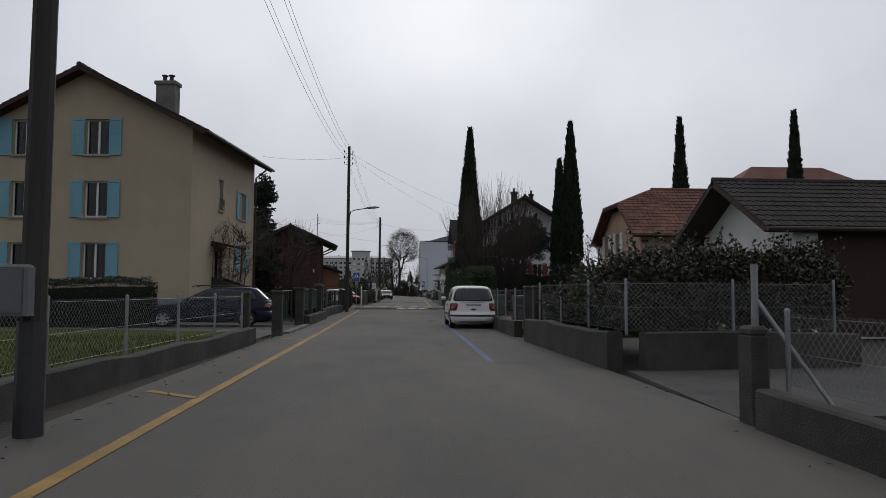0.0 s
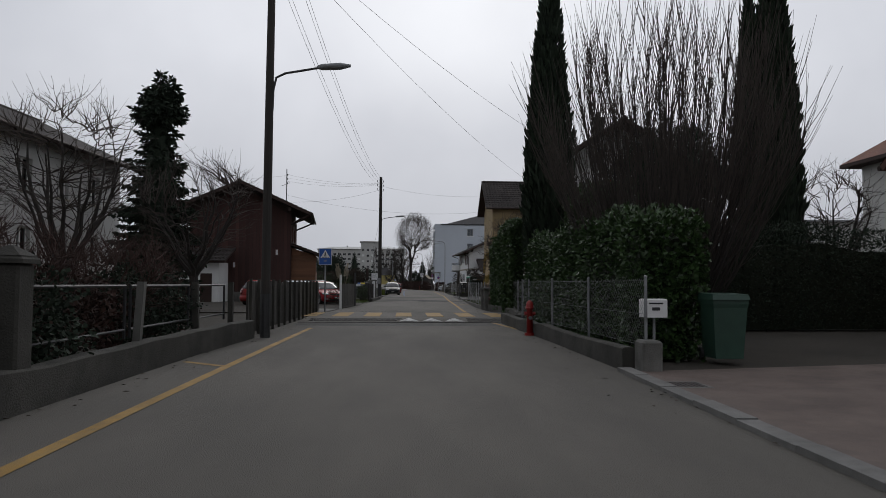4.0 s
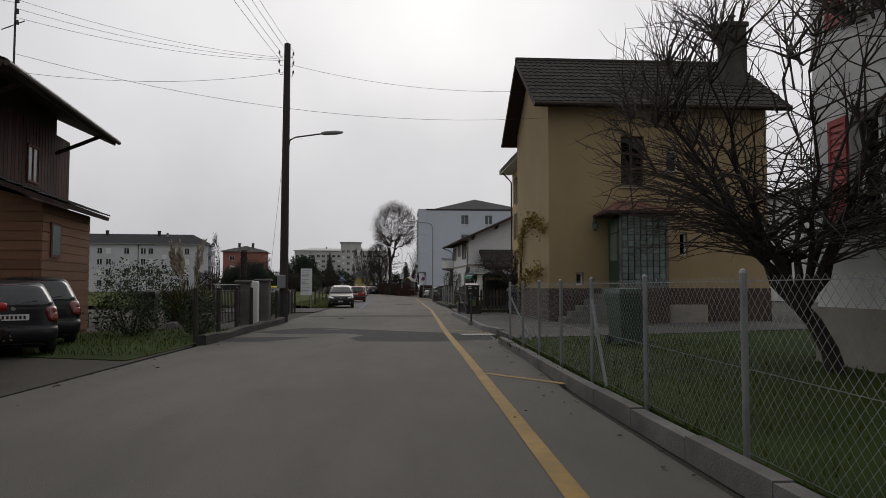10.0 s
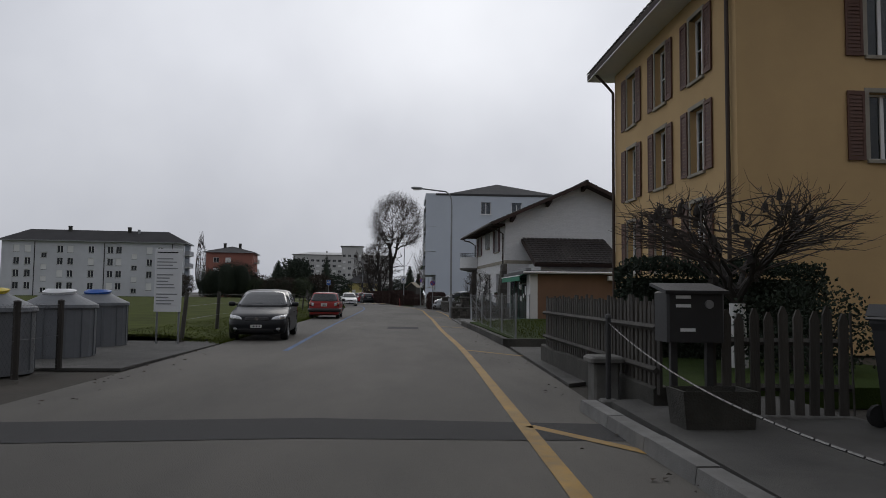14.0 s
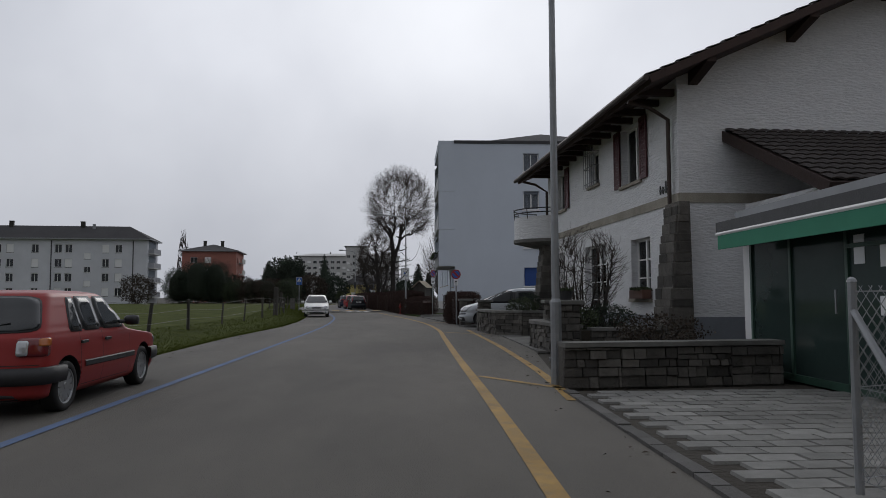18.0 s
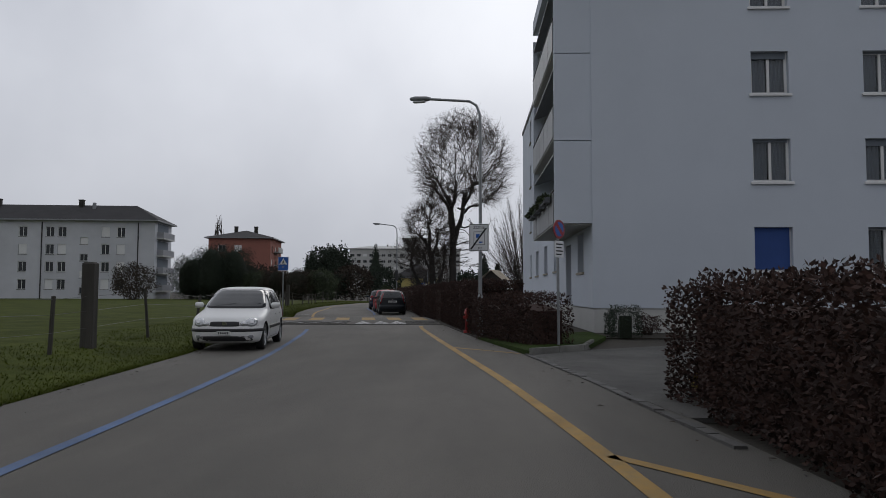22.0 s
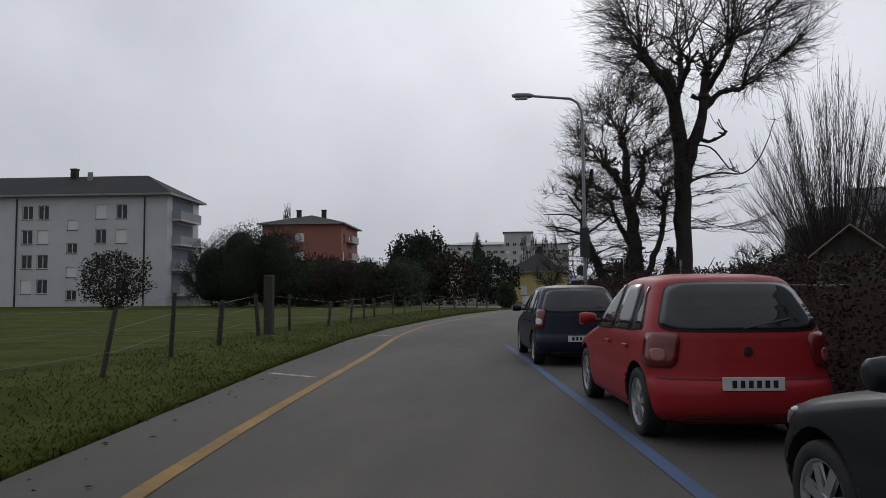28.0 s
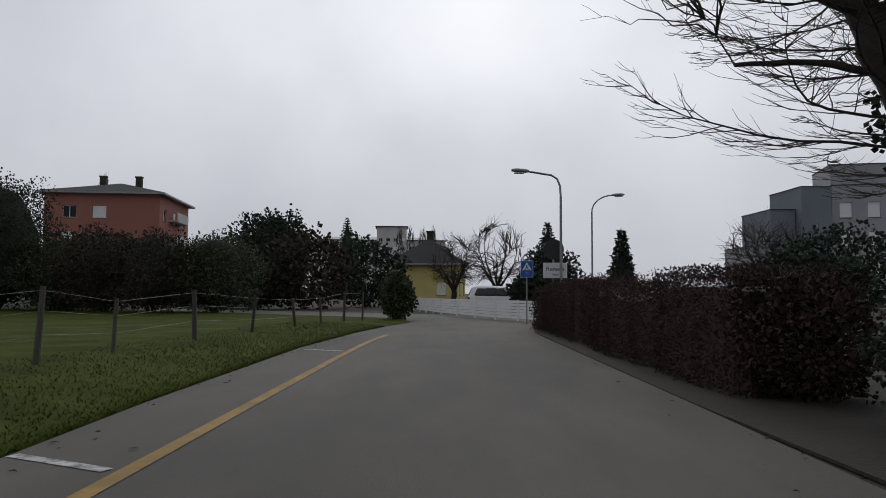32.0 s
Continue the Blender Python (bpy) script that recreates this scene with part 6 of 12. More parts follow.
def plank_fence(pts, z0, h, material, label, w=0.1, gap=0.045, pointed=True, name="picket_fence"):
    f = thing(name, label, "fence", (0, 0, 0))
    for a, b in zip(pts, pts[1:]):
        a, b = Vector((*a, 0)), Vector((*b, 0))
        d, L = (b - a).normalized(), (b - a).length
        n = Vector((-d.y, d.x, 0)) * 0.03
        for zz in (z0 + 0.25, z0 + h - 0.3):
            part("rail", Shape().tube([a + n + Vector((0, 0, zz)), b + n + Vector((0, 0, zz))], 0.035, 4), material, f)
        k = 0.0
        while k < L:
            p, q = a + d * k, a + d * min(k + w, L)
            hh, tl = h + rnd.uniform(-0.04, 0.04), d * rnd.uniform(-0.02, 0.02)
            up = Vector((0, 0, z0))
            sh = Shape()
            m = (p + q) / 2
            top = Vector((0, 0, z0 + hh - (0.08 if pointed else 0)))
            sh.hexa([p - n + up, q - n + up, q + up, p + up], [p - n + top + tl, q - n + top + tl, q + top + tl, p + top + tl])
            if pointed:
                tip = Vector((0, 0, z0 + hh))
                sh.hexa([p - n + top + tl, q - n + top + tl, q + top + tl, p + top + tl], [m - n - d * 0.012 + tip + tl, m - n + d * 0.012 + tip + tl, m + d * 0.012 + tip + tl, m - d * 0.012 + tip + tl])
            part("picket", sh, material, f)
            k += w + gap
    return f


# west side, from the south
low_wall([(-5.45, 5), (-5.15, 15), (-4.75, 24.0)][::-1], 0.22, 0.32, "low mossy concrete garden wall")
wire_fence([(-5.32, 8), (-5.2, 15), (-4.85, 23.9)], 0.32, 0.75, "old wire mesh fence on a low wall", 2.2)
pillar(-4.82, 24.2, 0.2, 1.12, "slim old concrete gate post at the wall end", CONCRETE_DARK, 0.01)
pillar(-4.38, 26.2, 0.27, 1.15, "old dark concrete gate pillar with base", CONCRETE_DARK, 0.03)
bar_gate(-4.45, 26.4, -4.6, 27.15, 0.15, 1.05, METAL_DARK, "dark iron bar gate leaf standing by the pillar", 0.1)
low_wall([(-4.42, 38.2), (-4.45, 32.1)], 0.25, 0.35, "low concrete wall under the green railing")
for y0, y1 in ((32.2, 34.6), (34.9, 37.6)):
    bar_gate(-4.55, y0, -4.55, y1, 0.4, 0.85, PAINT_GREEN, "green painted steel railing on a low wall", 0.11, "railing")
for y in (32.1, 34.75):
    pillar(-4.55, y, 0.3, 1.25, "mossy concrete fence pillar", CONCRETE_DARK)
bar_gate(-5.3, 31.1, -4.85, 32.2, 0.1, 1.1, PAINT_GREEN, "open green steel gate at the driveway", 0.12)
low_wall([(-4.4, 48.0), (-4.65, 42.5), (-4.6, 38.4)], 0.25, 0.4, "low dark concrete garden wall")
for x, y in ((-4.5, 37.85), (-4.55, 39.0)):
    gpl = pillar(x, y, 0.3, 1.36, "dark concrete pillar with a pyramid cap", CONCRETE_DARK, 0.04)
    part("cap_point", Shape().loft([[(-0.17, -0.17, 1.43), (0.17, -0.17, 1.43), (0.17, 0.17, 1.43), (-0.17, 0.17, 1.43)], [(-0.02, -0.02, 1.53), (0.02, -0.02, 1.53), (0.02, 0.02, 1.53), (-0.02, 0.02, 1.53)]]), CONCRETE_DARK, gpl)
for y, tip in ((42.3, 0.07), (45.2, -0.03), (47.7, 0.0)):
    fp = thing("fence_post", "thin weathered concrete fence post", "post", (-4.6, y, 0), 0, "concrete fence posts")
    part("shaft", Shape().loft([[(-0.05 + tip * k, -0.05, z), (0.05 + tip * k, -0.05, z), (0.05 + tip * k, 0.05, z), (-0.05 + tip * k, 0.05, z)] for k, z in ((0, 0), (1, 1.2))]), CONCRETE_DARK if tip <= 0 else CONCRETE, fp)
for y0, y1 in ((39.2, 42.2), (42.4, 45.1), (45.3, 47.6)):
    bar_gate(-4.72, y0, -4.72, y1, 0.42, 0.72, METAL_DARK, "dark iron railing of thin bars on the garden wall", 0.055, "railing", 0.006, 0)
mf = thing("screen_fence", "grey woven screen fence of upright reed panels", "fence", (0, 0, 0))
ky = 48.6
while ky < 61.2:
    part("panel", Shape().loft([[(-4.42 + 0.018 * math.sin(9.0 * (ky + 0.9 * i / 8)), ky + 0.9 * i / 8, z) for i in range(9)] + [(-4.46 + 0.018 * math.sin(9.0 * (ky + 0.9 * i / 8)), ky + 0.9 * i / 8, z) for i in range(8, -1, -1)] for z in (0.05, 1.22 + rnd.uniform(-0.03, 0.03))]), WOOD_GREY, mf)
    part("post", Shape().bev(-4.41, -4.34, ky - 0.03, ky + 0.03, -0.02, 1.28, 0.01), CONCRETE_DARK, mf)
    ky += 0.93
wp_ = thing("marker_post", "white painted square post at the yard entrance", "post", (-3.93, 66.15, 0))
part("shaft", Shape().bev(-0.05, 0.05, -0.05, 0.05, -0.03, 1.58, 0.015), PAINT_WHITE, wp_)
plank_fence([(-3.98, 66.5), (-3.62, 70.5)], 0.05, 1.12, WOOD_GREY, "grey weathered board fence of the parking yard", 0.16, 0.01, False, "board_fence")
ep = thing("fence_post", "dark iron end post of the yard fence", "post", (-3.58, 70.7, 0))
part("shaft", Shape().cyl(0, 0, -0.03, 1.75, 0.045, 0.045, 8), METAL_DARK, ep)
wire_fence([(-3.3, 79.5), (-3.3, 85.4)], 0.1, 1.0, "dark wire fence with wooden posts", 2.0, 0.1, WOOD_POLE, 0.05)
low_wall([(-3.0, 88.6), (-3.15, 84.6), (-3.25, 79.4)], 0.2, 0.18, "low concrete edging wall")
wpst = thing("marker_post", "white painted concrete post by the iron gate", "post", (-3.27, 85.76, 0))
part("shaft", Shape().bev(-0.11, 0.11, -0.09, 0.09, -0.03, 1.36, 0.03), PAINT_WHITE, wpst)
pillar(-3.6, 85.9, 0.42, 1.32, "lichen-spotted stone gate pillar", CONCRETE)
pillar(-3.35, 87.6, 0.42, 1.38, "lichen-spotted stone gate pillar", CONCRETE)
bar_gate(-3.7, 82.6, -3.65, 85.5, 0.15, 1.1, METAL_DARK, "black iron garden gate with scrolls", 0.16)
wire_fence([(-3.35, 90.2), (-3.75, 95), (-3.9, 99.2)], 0.05, 0.95, "old wire fence with wooden posts and weeds", 1.6, 0.12, WOOD_POLE, 0.05)
# meadow fence: wooden posts with wire
mfn = thing("meadow_fence", "wooden post and wire fence along the meadow", "fence", (0, 0, 0))
MF = smooth_line([(-3.9, 105.6), (-4.4, 118), (-4.7, 130), (-4.9, 141), (-5.0, 150), (-5.4, 158), (-6.9, 170), (-7.5, 172.6), (-8.9, 176.5), (-10.0, 180.3), (-11.7, 185.2)], 4)
MF2 = smooth_line([(-9.3, 185.4), (-10.8, 191.7), (-11.9, 197), (-12.6, 202), (-12.5, 206), (-12.7, 210), (-13.2, 214), (-13.2, 218), (-13.1, 222), (-12.4, 226.5), (-11.6, 231), (-11.1, 235.5), (-10.4, 240)], 4)
for line_ in (MF, MF2):
    posts = along(line_, 4.2 if line_ is MF else 3.0)
    tops = []
    for p in posts:
        p = p + (p - posts[0]).normalized() * rnd.uniform(-0.5, 0.5)
        h, r = rnd.uniform(0.98, 1.28), rnd.uniform(0.036, 0.06)
        lean = (rnd.gauss(0.02, 0.085), rnd.gauss(0, 0.085))
        part("post", Shape().tube([(p.x, p.y, -0.05), (p.x + lean[0], p.y + lean[1], h)], [r, r * 0.9], 7), WOOD_GREY, mfn)
        tops.append((p.x + lean[0], p.y + lean[1], h))
    for f in (0.45, 0.72, 0.95):
        part("wire", Shape().tube([(x, y, z * f) for x, y, z in tops], 0.004, 3), METAL_DARK, mfn)
for x, y in ((-5.35, 157.4), (-12.5, 201.0)):
    bp = thing("gate_post", "thick weathered wooden gate post in the meadow fence", "post", (x, y, 0), 0, "thick meadow posts")
    part("shaft", Shape().bev(-0.12, 0.12, -0.11, 0.11, -0.05, 1.75, 0.03), WOOD_GREY, bp)
plank_fence([(-7.75, 180.2), (-8.35, 182.6), (-8.9, 184.9)], 0.1, 0.98, WOOD_GREY, "weathered board gate fence at the meadow", 0.13, 0.02, False, "board_fence")

# east side, from the south
pillar(2.1, 13.05, 0.17, 0.84, "old concrete wall end with rounded top", CONCRETE_DARK, 0.0, 0.3)
low_wall([(2.2, 5.0), (2.2, 12.8)], 0.22, 0.35, "low dark concrete wall")
wire_fence([(2.35, 5.0), (2.35, 12.9)], 0.35, 0.65, "dark wire mesh fence above the pebble bed", 2.2)
gp = thing("gate_frame_post", "rusty steel gate post with slanting brace", "post", (2.3, 13.4, 0))
part("shaft", Shape().cyl(0, 0, -0.05, 1.5, 0.035, 0.035, 8), METAL, gp)
part("brace", Shape().tube([(0.02, 0, 1.15), (0.55, -0.45, 0.1)], 0.022, 6), METAL, gp)
low_wall([(2.33, 17.66), (2.18, 24.1)], 0.25, 0.58, "stained grey concrete retaining wall")
low_wall([(6.4, 18.2), (2.6, 17.7)], 0.25, 0.58, "stained grey concrete retaining wall")
wire_fence([(6.2, 18.3), (2.45, 17.85), (2.3, 24.0)], 0.58, 0.78, "galvanised wire mesh fence on the retaining wall", 1.9)
pillar(2.3, 24.3, 0.22, 1.3, "dark weathered stone gate pillar", CONCRETE_DARK, 0.02, 0.3)
pillar(2.3, 25.5, 0.22, 1.3, "dark weathered stone gate pillar", CONCRETE_DARK, 0.02, 0.3)
bar_gate(2.25, 24.5, 2.25, 25.3, 0.1, 1.1, METAL_DARK, "narrow black iron gate between the pillars", 0.1)
low_wall([(2.18, 25.75), (2.25, 33.5)], 0.22, 0.4, "low dark stained garden wall")
wire_fence([(2.3, 25.8), (2.35, 33.4)], 0.4, 0.85, "galvanised wire mesh fence on the low wall", 1.9)
st = thing("wall_end", "stubby pale concrete block at the drive corner", "pillar", (2.5, 42.1, 0))
part("block", Shape().bev(-0.14, 0.14, -0.2, 0.2, -0.05, 0.42, 0.03), CONCRETE, st)
low_wall([(2.42, 42.4), (2.3, 48), (2.2, 54)], 0.2, 0.3, "low dark concrete garden wall")
wire_fence([(2.5, 42.2), (2.35, 48), (2.3, 51.8)], 0.3, 0.95, "wire mesh fence before the dark hedge", 2.9)
low_wall([(2.82, 64.9), (2.98, 60), (2.86, 57.0), (2.62, 54.3), (2.4, 53.9)], 0.2, 0.3, "low mossy concrete wall under the hedge")
wire_fence([(2.5, 51.9), (2.76, 54.46), (3.0, 57.06), (3.12, 58.8)], 0.3, 0.95, "wire mesh fence before the board fence", 2.6)
slat = thing("slat_fence", "dark brown horizontal board fence panels", "fence", (3.08, 53.35, 0), -4.2)
for k in range(4):
    part("post", Shape().bev(-0.05, 0.05, k * 1.8 - 0.05, k * 1.8 + 0.05, 0, 2.32 - 0.12 * k, 0.01), WOOD_DARK, slat)
    if k < 3:
        for j in range(12 - (k > 1)):
            part("board", Shape().box(-0.03 + 0.012 * (j % 2), -0.005 + 0.012 * (j % 2), k * 1.8 + 0.05, k * 1.8 + 1.75, 0.12 + j * 0.18, 0.28 + j * 0.18), WOOD_DARK, slat)
pillar(2.78, 65.0, 0.22, 0.95, "pale grey concrete gate pillar")
pillar(2.78, 66.4, 0.22, 0.95, "pale grey concrete gate pillar")
plank_fence([(2.82, 65.15), (2.82, 66.25)], 0.08, 0.85, PAINT_MAROON, "dark red painted wooden garden gate", 0.1, 0.03, False, "garden_gate")
plank_fence([(2.93, 64.25), (2.9, 64.83)], 0.25, 0.6, PAINT_MAROON, "dark red painted wooden fence by the gate", 0.1, 0.03, False, "board_fence")
wire_fence([(2.9, 66.8), (3.05, 72.6), (3.22, 79.5)], 0.12, 1.1, "wire mesh fence with steel posts on a concrete edging", 1.85)
for x, y, dx, dy in ((3.2, 79.55, 0.4, -0.5), (3.05, 72.6, 0.02, -0.5)):
    br = thing("fence_brace", "slanting steel fence brace", "brace", (x, y, 0))
    part("rod", Shape().tube([(0, 0, 1.05), (dx, dy, 0.05)], 0.02, 6), METAL, br)
for x, y in ((3.2, 86.87), (3.6, 95.3)):
    cp = thing("chain_post", "grey steel bollard carrying a drooping chain", "bollard", (x, y, 0.0), 0, "chain bollards")
    part("shaft", Shape().cyl(0, 0, 0.0, 0.98, 0.03, 0.03, 10).dome(0, 0, 0.98, 0.04, 0.05, 10, 2), METAL_DARK, cp)
    part("foot", Shape().bev(-0.09, 0.09, -0.1, 0.1, 0.0, 0.11, 0.02), CONCRETE, cp)
chn = thing("chain", "galvanised chain hanging between two bollards", "chain", (0, 0, 0))
for k in range(60):
    t = k / 60
    x, y, z = 3.2 + 0.4 * t, 86.9 + 8.4 * t, 0.93 - 0.42 * 4 * t * (1 - t)
    part("link", Shape().tube([(x, y, z), (x + 0.007, y + 0.125, z - 0.42 * 4 * (1 - 2 * t) / 60)], 0.008, 4), METAL_DARK, chn)
pillar(3.75, 96.0, 0.3, 0.45, "small pale concrete kerb pillar", CONCRETE)
low_wall([(4.05, 101.2), (3.95, 94.9)], 0.2, 0.28, "low dark concrete wall under the pickets")
plank_fence([(3.98, 94.8), (4.1, 101.0)], 0.22, 0.98, WOOD_GREY, "weathered grey wooden picket fence", 0.085, 0.06)
plank_fence([(4.25, 94.3), (5.6, 94.15)], 0.12, 0.98, WOOD_GREY, "weathered grey wooden picket gate", 0.085, 0.05)
wire_fence([(4.2, 105.0), (4.3, 108), (4.36, 110.9), (4.42, 113.8), (4.52, 116.6), (4.58, 119.3), (7.4, 120.4)], 0.15, 1.05, "wire mesh fence with steel posts around the lawn", 3.0, 0.085)
for dx, dy in ((-0.05, -0.95), (0.75, 0.3)):
    br = thing("fence_brace", "slanting steel fence brace", "brace", (4.58, 119.3, 0))
    part("rod", Shape().tube([(0, 0, 1.1), (dx, dy, 0.1)], 0.02, 6), METAL, br)


def stone_wall(pts, w, h, label, cap=0.06, seed=1):
    """A planter wall of rubble stones with a flat cap, its street face to the right of the way."""
    wl2 = thing("stone_wall", label, "wall", (0, 0, 0))
    r = random.Random(seed)
    P = run(pts, 0.7)
    core, capr = [], []
    for i, p in enumerate(P):
        d = (P[min(i + 1, len(P) - 1)] - P[max(i - 1, 0)]).normalized()
        n = Vector((-d.y, d.x))
        core.append([(p.x + n.x * 0.03, p.y + n.y * 0.03, -0.05), (p.x + n.x * w, p.y + n.y * w, -0.05), (p.x + n.x * w, p.y + n.y * w, h), (p.x + n.x * 0.03, p.y + n.y * 0.03, h)])
        capr.append([(p.x - n.x * 0.05, p.y - n.y * 0.05, h), (p.x + n.x * (w + 0.04), p.y + n.y * (w + 0.04), h), (p.x + n.x * (w + 0.04), p.y + n.y * (w + 0.04), h + cap), (p.x - n.x * 0.05, p.y - n.y * 0.05, h + cap)])
    part("core", Shape().loft(core), STONE, wl2)
    part("cap", Shape().loft(capr), CONCRETE, wl2)
    for a, b in zip(P, P[1:]):
        d, L = (b - a).normalized(), (b - a).length
        n = Vector((-d.y, d.x))
        z = 0.0
        while z < h - 0.03:
            hh = min(r.uniform(0.07, 0.15), h - z)
            k = 0.0
            while k < L - 0.02:
                ww_ = min(r.uniform(0.1, 0.34), L - k)
                o = r.uniform(0.0, 0.045)
                p, q = a + d * (k + 0.007) - n * o, a + d * (k + ww_ - 0.007) - n * o
                p2, q2 = a + d * (k + 0.007) + n * 0.05, a + d * (k + ww_ - 0.007) + n * 0.05
                part("stone", Shape().hexa([(p.x, p.y, z), (q.x, q.y, z), (q2.x, q2.y, z), (p2.x, p2.y, z)], [(p.x + n.x * 0.01, p.y + n.y * 0.01, z + hh - 0.014), (q.x + n.x * 0.01, q.y + n.y * 0.01, z + hh - 0.014), (q2.x, q2.y, z + hh - 0.014), (p2.x, p2.y, z + hh - 0.014)]), STONE, wl2)
                k += ww_
            z += hh
    return wl2


stone_wall([(4.15, 124.7), (7.2, 125.0)][::1], 0.25, 0.52, "dark rubble planter wall with concrete cap", 0.06, 2)
stone_wall([(5.25, 129.5), (5.05, 132.4), (5.2, 133.2), (6.2, 133.7)][::-1], 0.3, 0.55, "rubble stone planter wall with pale cap", 0.07, 3)
stone_wall([(7.0, 136.9), (5.6, 137.1), (4.9, 137.8), (4.65, 139.2), (4.62, 141.0)][::-1], 0.3, 0.68, "curved rubble stone planter wall with pale cap", 0.07, 4)
plot("planter_soil", [(4.5, 124.95), (7.2, 125.2), (7.3, 126.4), (4.7, 126.0)], -0.04, 0.4, SOIL, "dark planter soil", "planter")
plot("planter_soil", [(5.5, 129.6), (5.4, 132.6), (6.2, 133.4), (7.3, 133.4), (7.4, 129.6)], -0.04, 0.5, SOIL, "dark planter soil", "planter")
plot("planter_soil", [(7.0, 137.2), (5.7, 137.4), (5.1, 138.0), (4.95, 139.3), (4.92, 140.9), (7.0, 141.0)], -0.04, 0.6, SOIL, "dark planter soil", "planter")
stone_wall([(5.75, 129.55), (7.5, 129.65)], 0.25, 0.5, "dark rubble planter wall with concrete cap", 0.06, 6)
for x, y, h in ((5.3, 129.7, 1.02), (4.95, 141.6, 0.98), (4.6, 145.9, 1.0), (6.0, 134.4, 1.0)):
    sp = thing("stone_pillar", "rubble stone pillar with a flat concrete cap", "pillar", (x, y, 0), 0, "stone pillars")
    part("core", Shape().box(-0.2, 0.2, -0.2, 0.2, -0.03, h), STONE, sp)
    stones(sp, -0.22, 0.22, -0.21, 0.21, 0, h, "s", None, 0.12, int(x * 10))
    stones(sp, -0.21, 0.21, -0.21, 0.21, 0, h, "w", None, 0.12, int(y))
    part("cap", Shape().bev(-0.29, 0.29, -0.29, 0.29, h, h + 0.09, 0.02), CONCRETE, sp)


# ---- poles, lamps, signs ----
def wood_pole(x, y, h, r, label, lamp=None, insul=4, lamp_z=None):
    p = thing("utility_pole", label, "utility pole", (x, y, 0), 0, "utility poles")
    part("shaft", Shape().tube([(0, 0, -0.1), (0.01, 0.01, h * 0.5), (0.03, 0.03, h)], [r, r * 0.88, r * 0.72], 10), WOOD_POLE, p)
    part("base_sleeve", Shape().cyl(0, 0, -0.02, 0.95, r * 1.06, r * 1.06, 12), METAL_DARK, p)
    for k in range(insul):
        z, s = h - 0.35 - 0.32 * (k // 2) - 0.05 * (k % 2), 1 if k % 2 else -1
        arm = part("insulator_hook", Shape().tube([(s * r * 0.7, 0, z - 0.08), (s * 0.2, 0, z - 0.1), (s * 0.24, 0, z)], 0.012, 5), METAL_DARK, p)
        part("insulator", Shape().cyl(s * 0.24, 0, z, z + 0.1, 0.035, 0.02, 8), METAL_DARK, arm)
    if lamp:
        lz = lamp_z
        arm = part("lamp_arm", Shape().tube([(r * 0.8, 0, lz - 0.95), (0.1, -0.02, lz - 0.5), (0.16, -0.02, lz - 0.22), (0.35, -0.02, lz - 0.12), (lamp - 0.3, -0.05, lz + 0.02)], 0.026, 7), METAL_DARK, p)
        lh = part("lamp_head", Shape().loft([[(lamp - 0.4 + 0.75 * u, -0.05 + w * math.cos(a), lz + 0.02 + 0.05 * u + hh * math.sin(a)) for a in [2 * math.pi * i / 8 for i in range(8)]] for u, w, hh in ((0, 0.04, 0.035), (0.15, 0.11, 0.07), (0.7, 0.13, 0.075), (1.0, 0.05, 0.03))]), PAINT_GREY, p, "", True)
    return p


def box_on_pole(parent, x, y, z, w, h, d, material):
    bx_ = part("meter_box", Shape().bev(x - w / 2, x + w / 2, y - d, y, z, z + h, 0.025), material, parent)
    part("box_lid", Shape().bev(x - w / 2 + 0.03, x + w / 2 - 0.03, y - d - 0.012, y - d, z + 0.03, z + h - 0.03, 0.01), material, bx_)


p0 = wood_pole(-4.28, 12.75, 9.2, 0.11, "dark tarred wooden utility pole with grey meter box")
box_on_pole(p0, -0.06, -0.1, 1.0, 0.26, 0.42, 0.16, PLASTIC_GREY)
p1 = wood_pole(-3.95, 48.1, 9.55, 0.105, "dark wooden utility pole with a street lamp arm", 1.45, 6, 5.95)
p2 = wood_pole(-2.95, 89.2, 9.6, 0.15, "dark wooden utility pole with a street lamp arm", 1.62, 6, 6.45)
box_on_pole(p2, -0.05, -0.14, 1.15, 0.26, 0.45, 0.16, PAINT_GREY)


def wire(a, b, sag=0.5, r=0.006):
    w = Shape().tube([Vector(a).lerp(Vector(b), t) - Vector((0, 0, sag * 4 * t * (1 - t))) for t in [i / 14 for i in range(15)]], r, 3)
    tagged(part("overhead_wire", w, METAL_DARK), "thin black overhead wire between poles", "wire", "overhead wires")


for dx, z in ((-0.22, 0.0), (0.24, 0.0), (-0.2, -0.33), (0.26, -0.33)):
    wire((-4.2 + dx, 12.75, 8.9 + z), (-3.92 + dx, 48.1, 9.25 + z), 0.9)
    wire((-3.92 + dx, 48.1, 9.25 + z), (-2.92 + dx, 89.2, 9.3 + z), 1.0)
    wire((-4.2 + dx, 12.75, 8.9 + z), (-4.6 + dx, -25, 9.0 + z), 0.8)
wire((-3.95, 48.1, 8.9), (-8.0, 43.4, 8.0), 0.15)
wire((-3.95, 48.1, 9.2), (7.6, 66.5, 7.3), 0.5)
wire((-3.95, 48.1, 9.0), (7.0, 75.0, 7.0), 0.5)
wire((-2.95, 89.2, 8.9), (5.3, 89.6, 8.2), 0.3)
wire((-2.95, 89.2, 8.6), (-9.5, 84.3, 7.0), 0.3)
for dz in (0.0, 0.25, 0.5):
    wire((-9.5, 84.3, 8.5 + dz), (-2.95, 89.2, 9.0 + 0.2 * dz), 0.25)
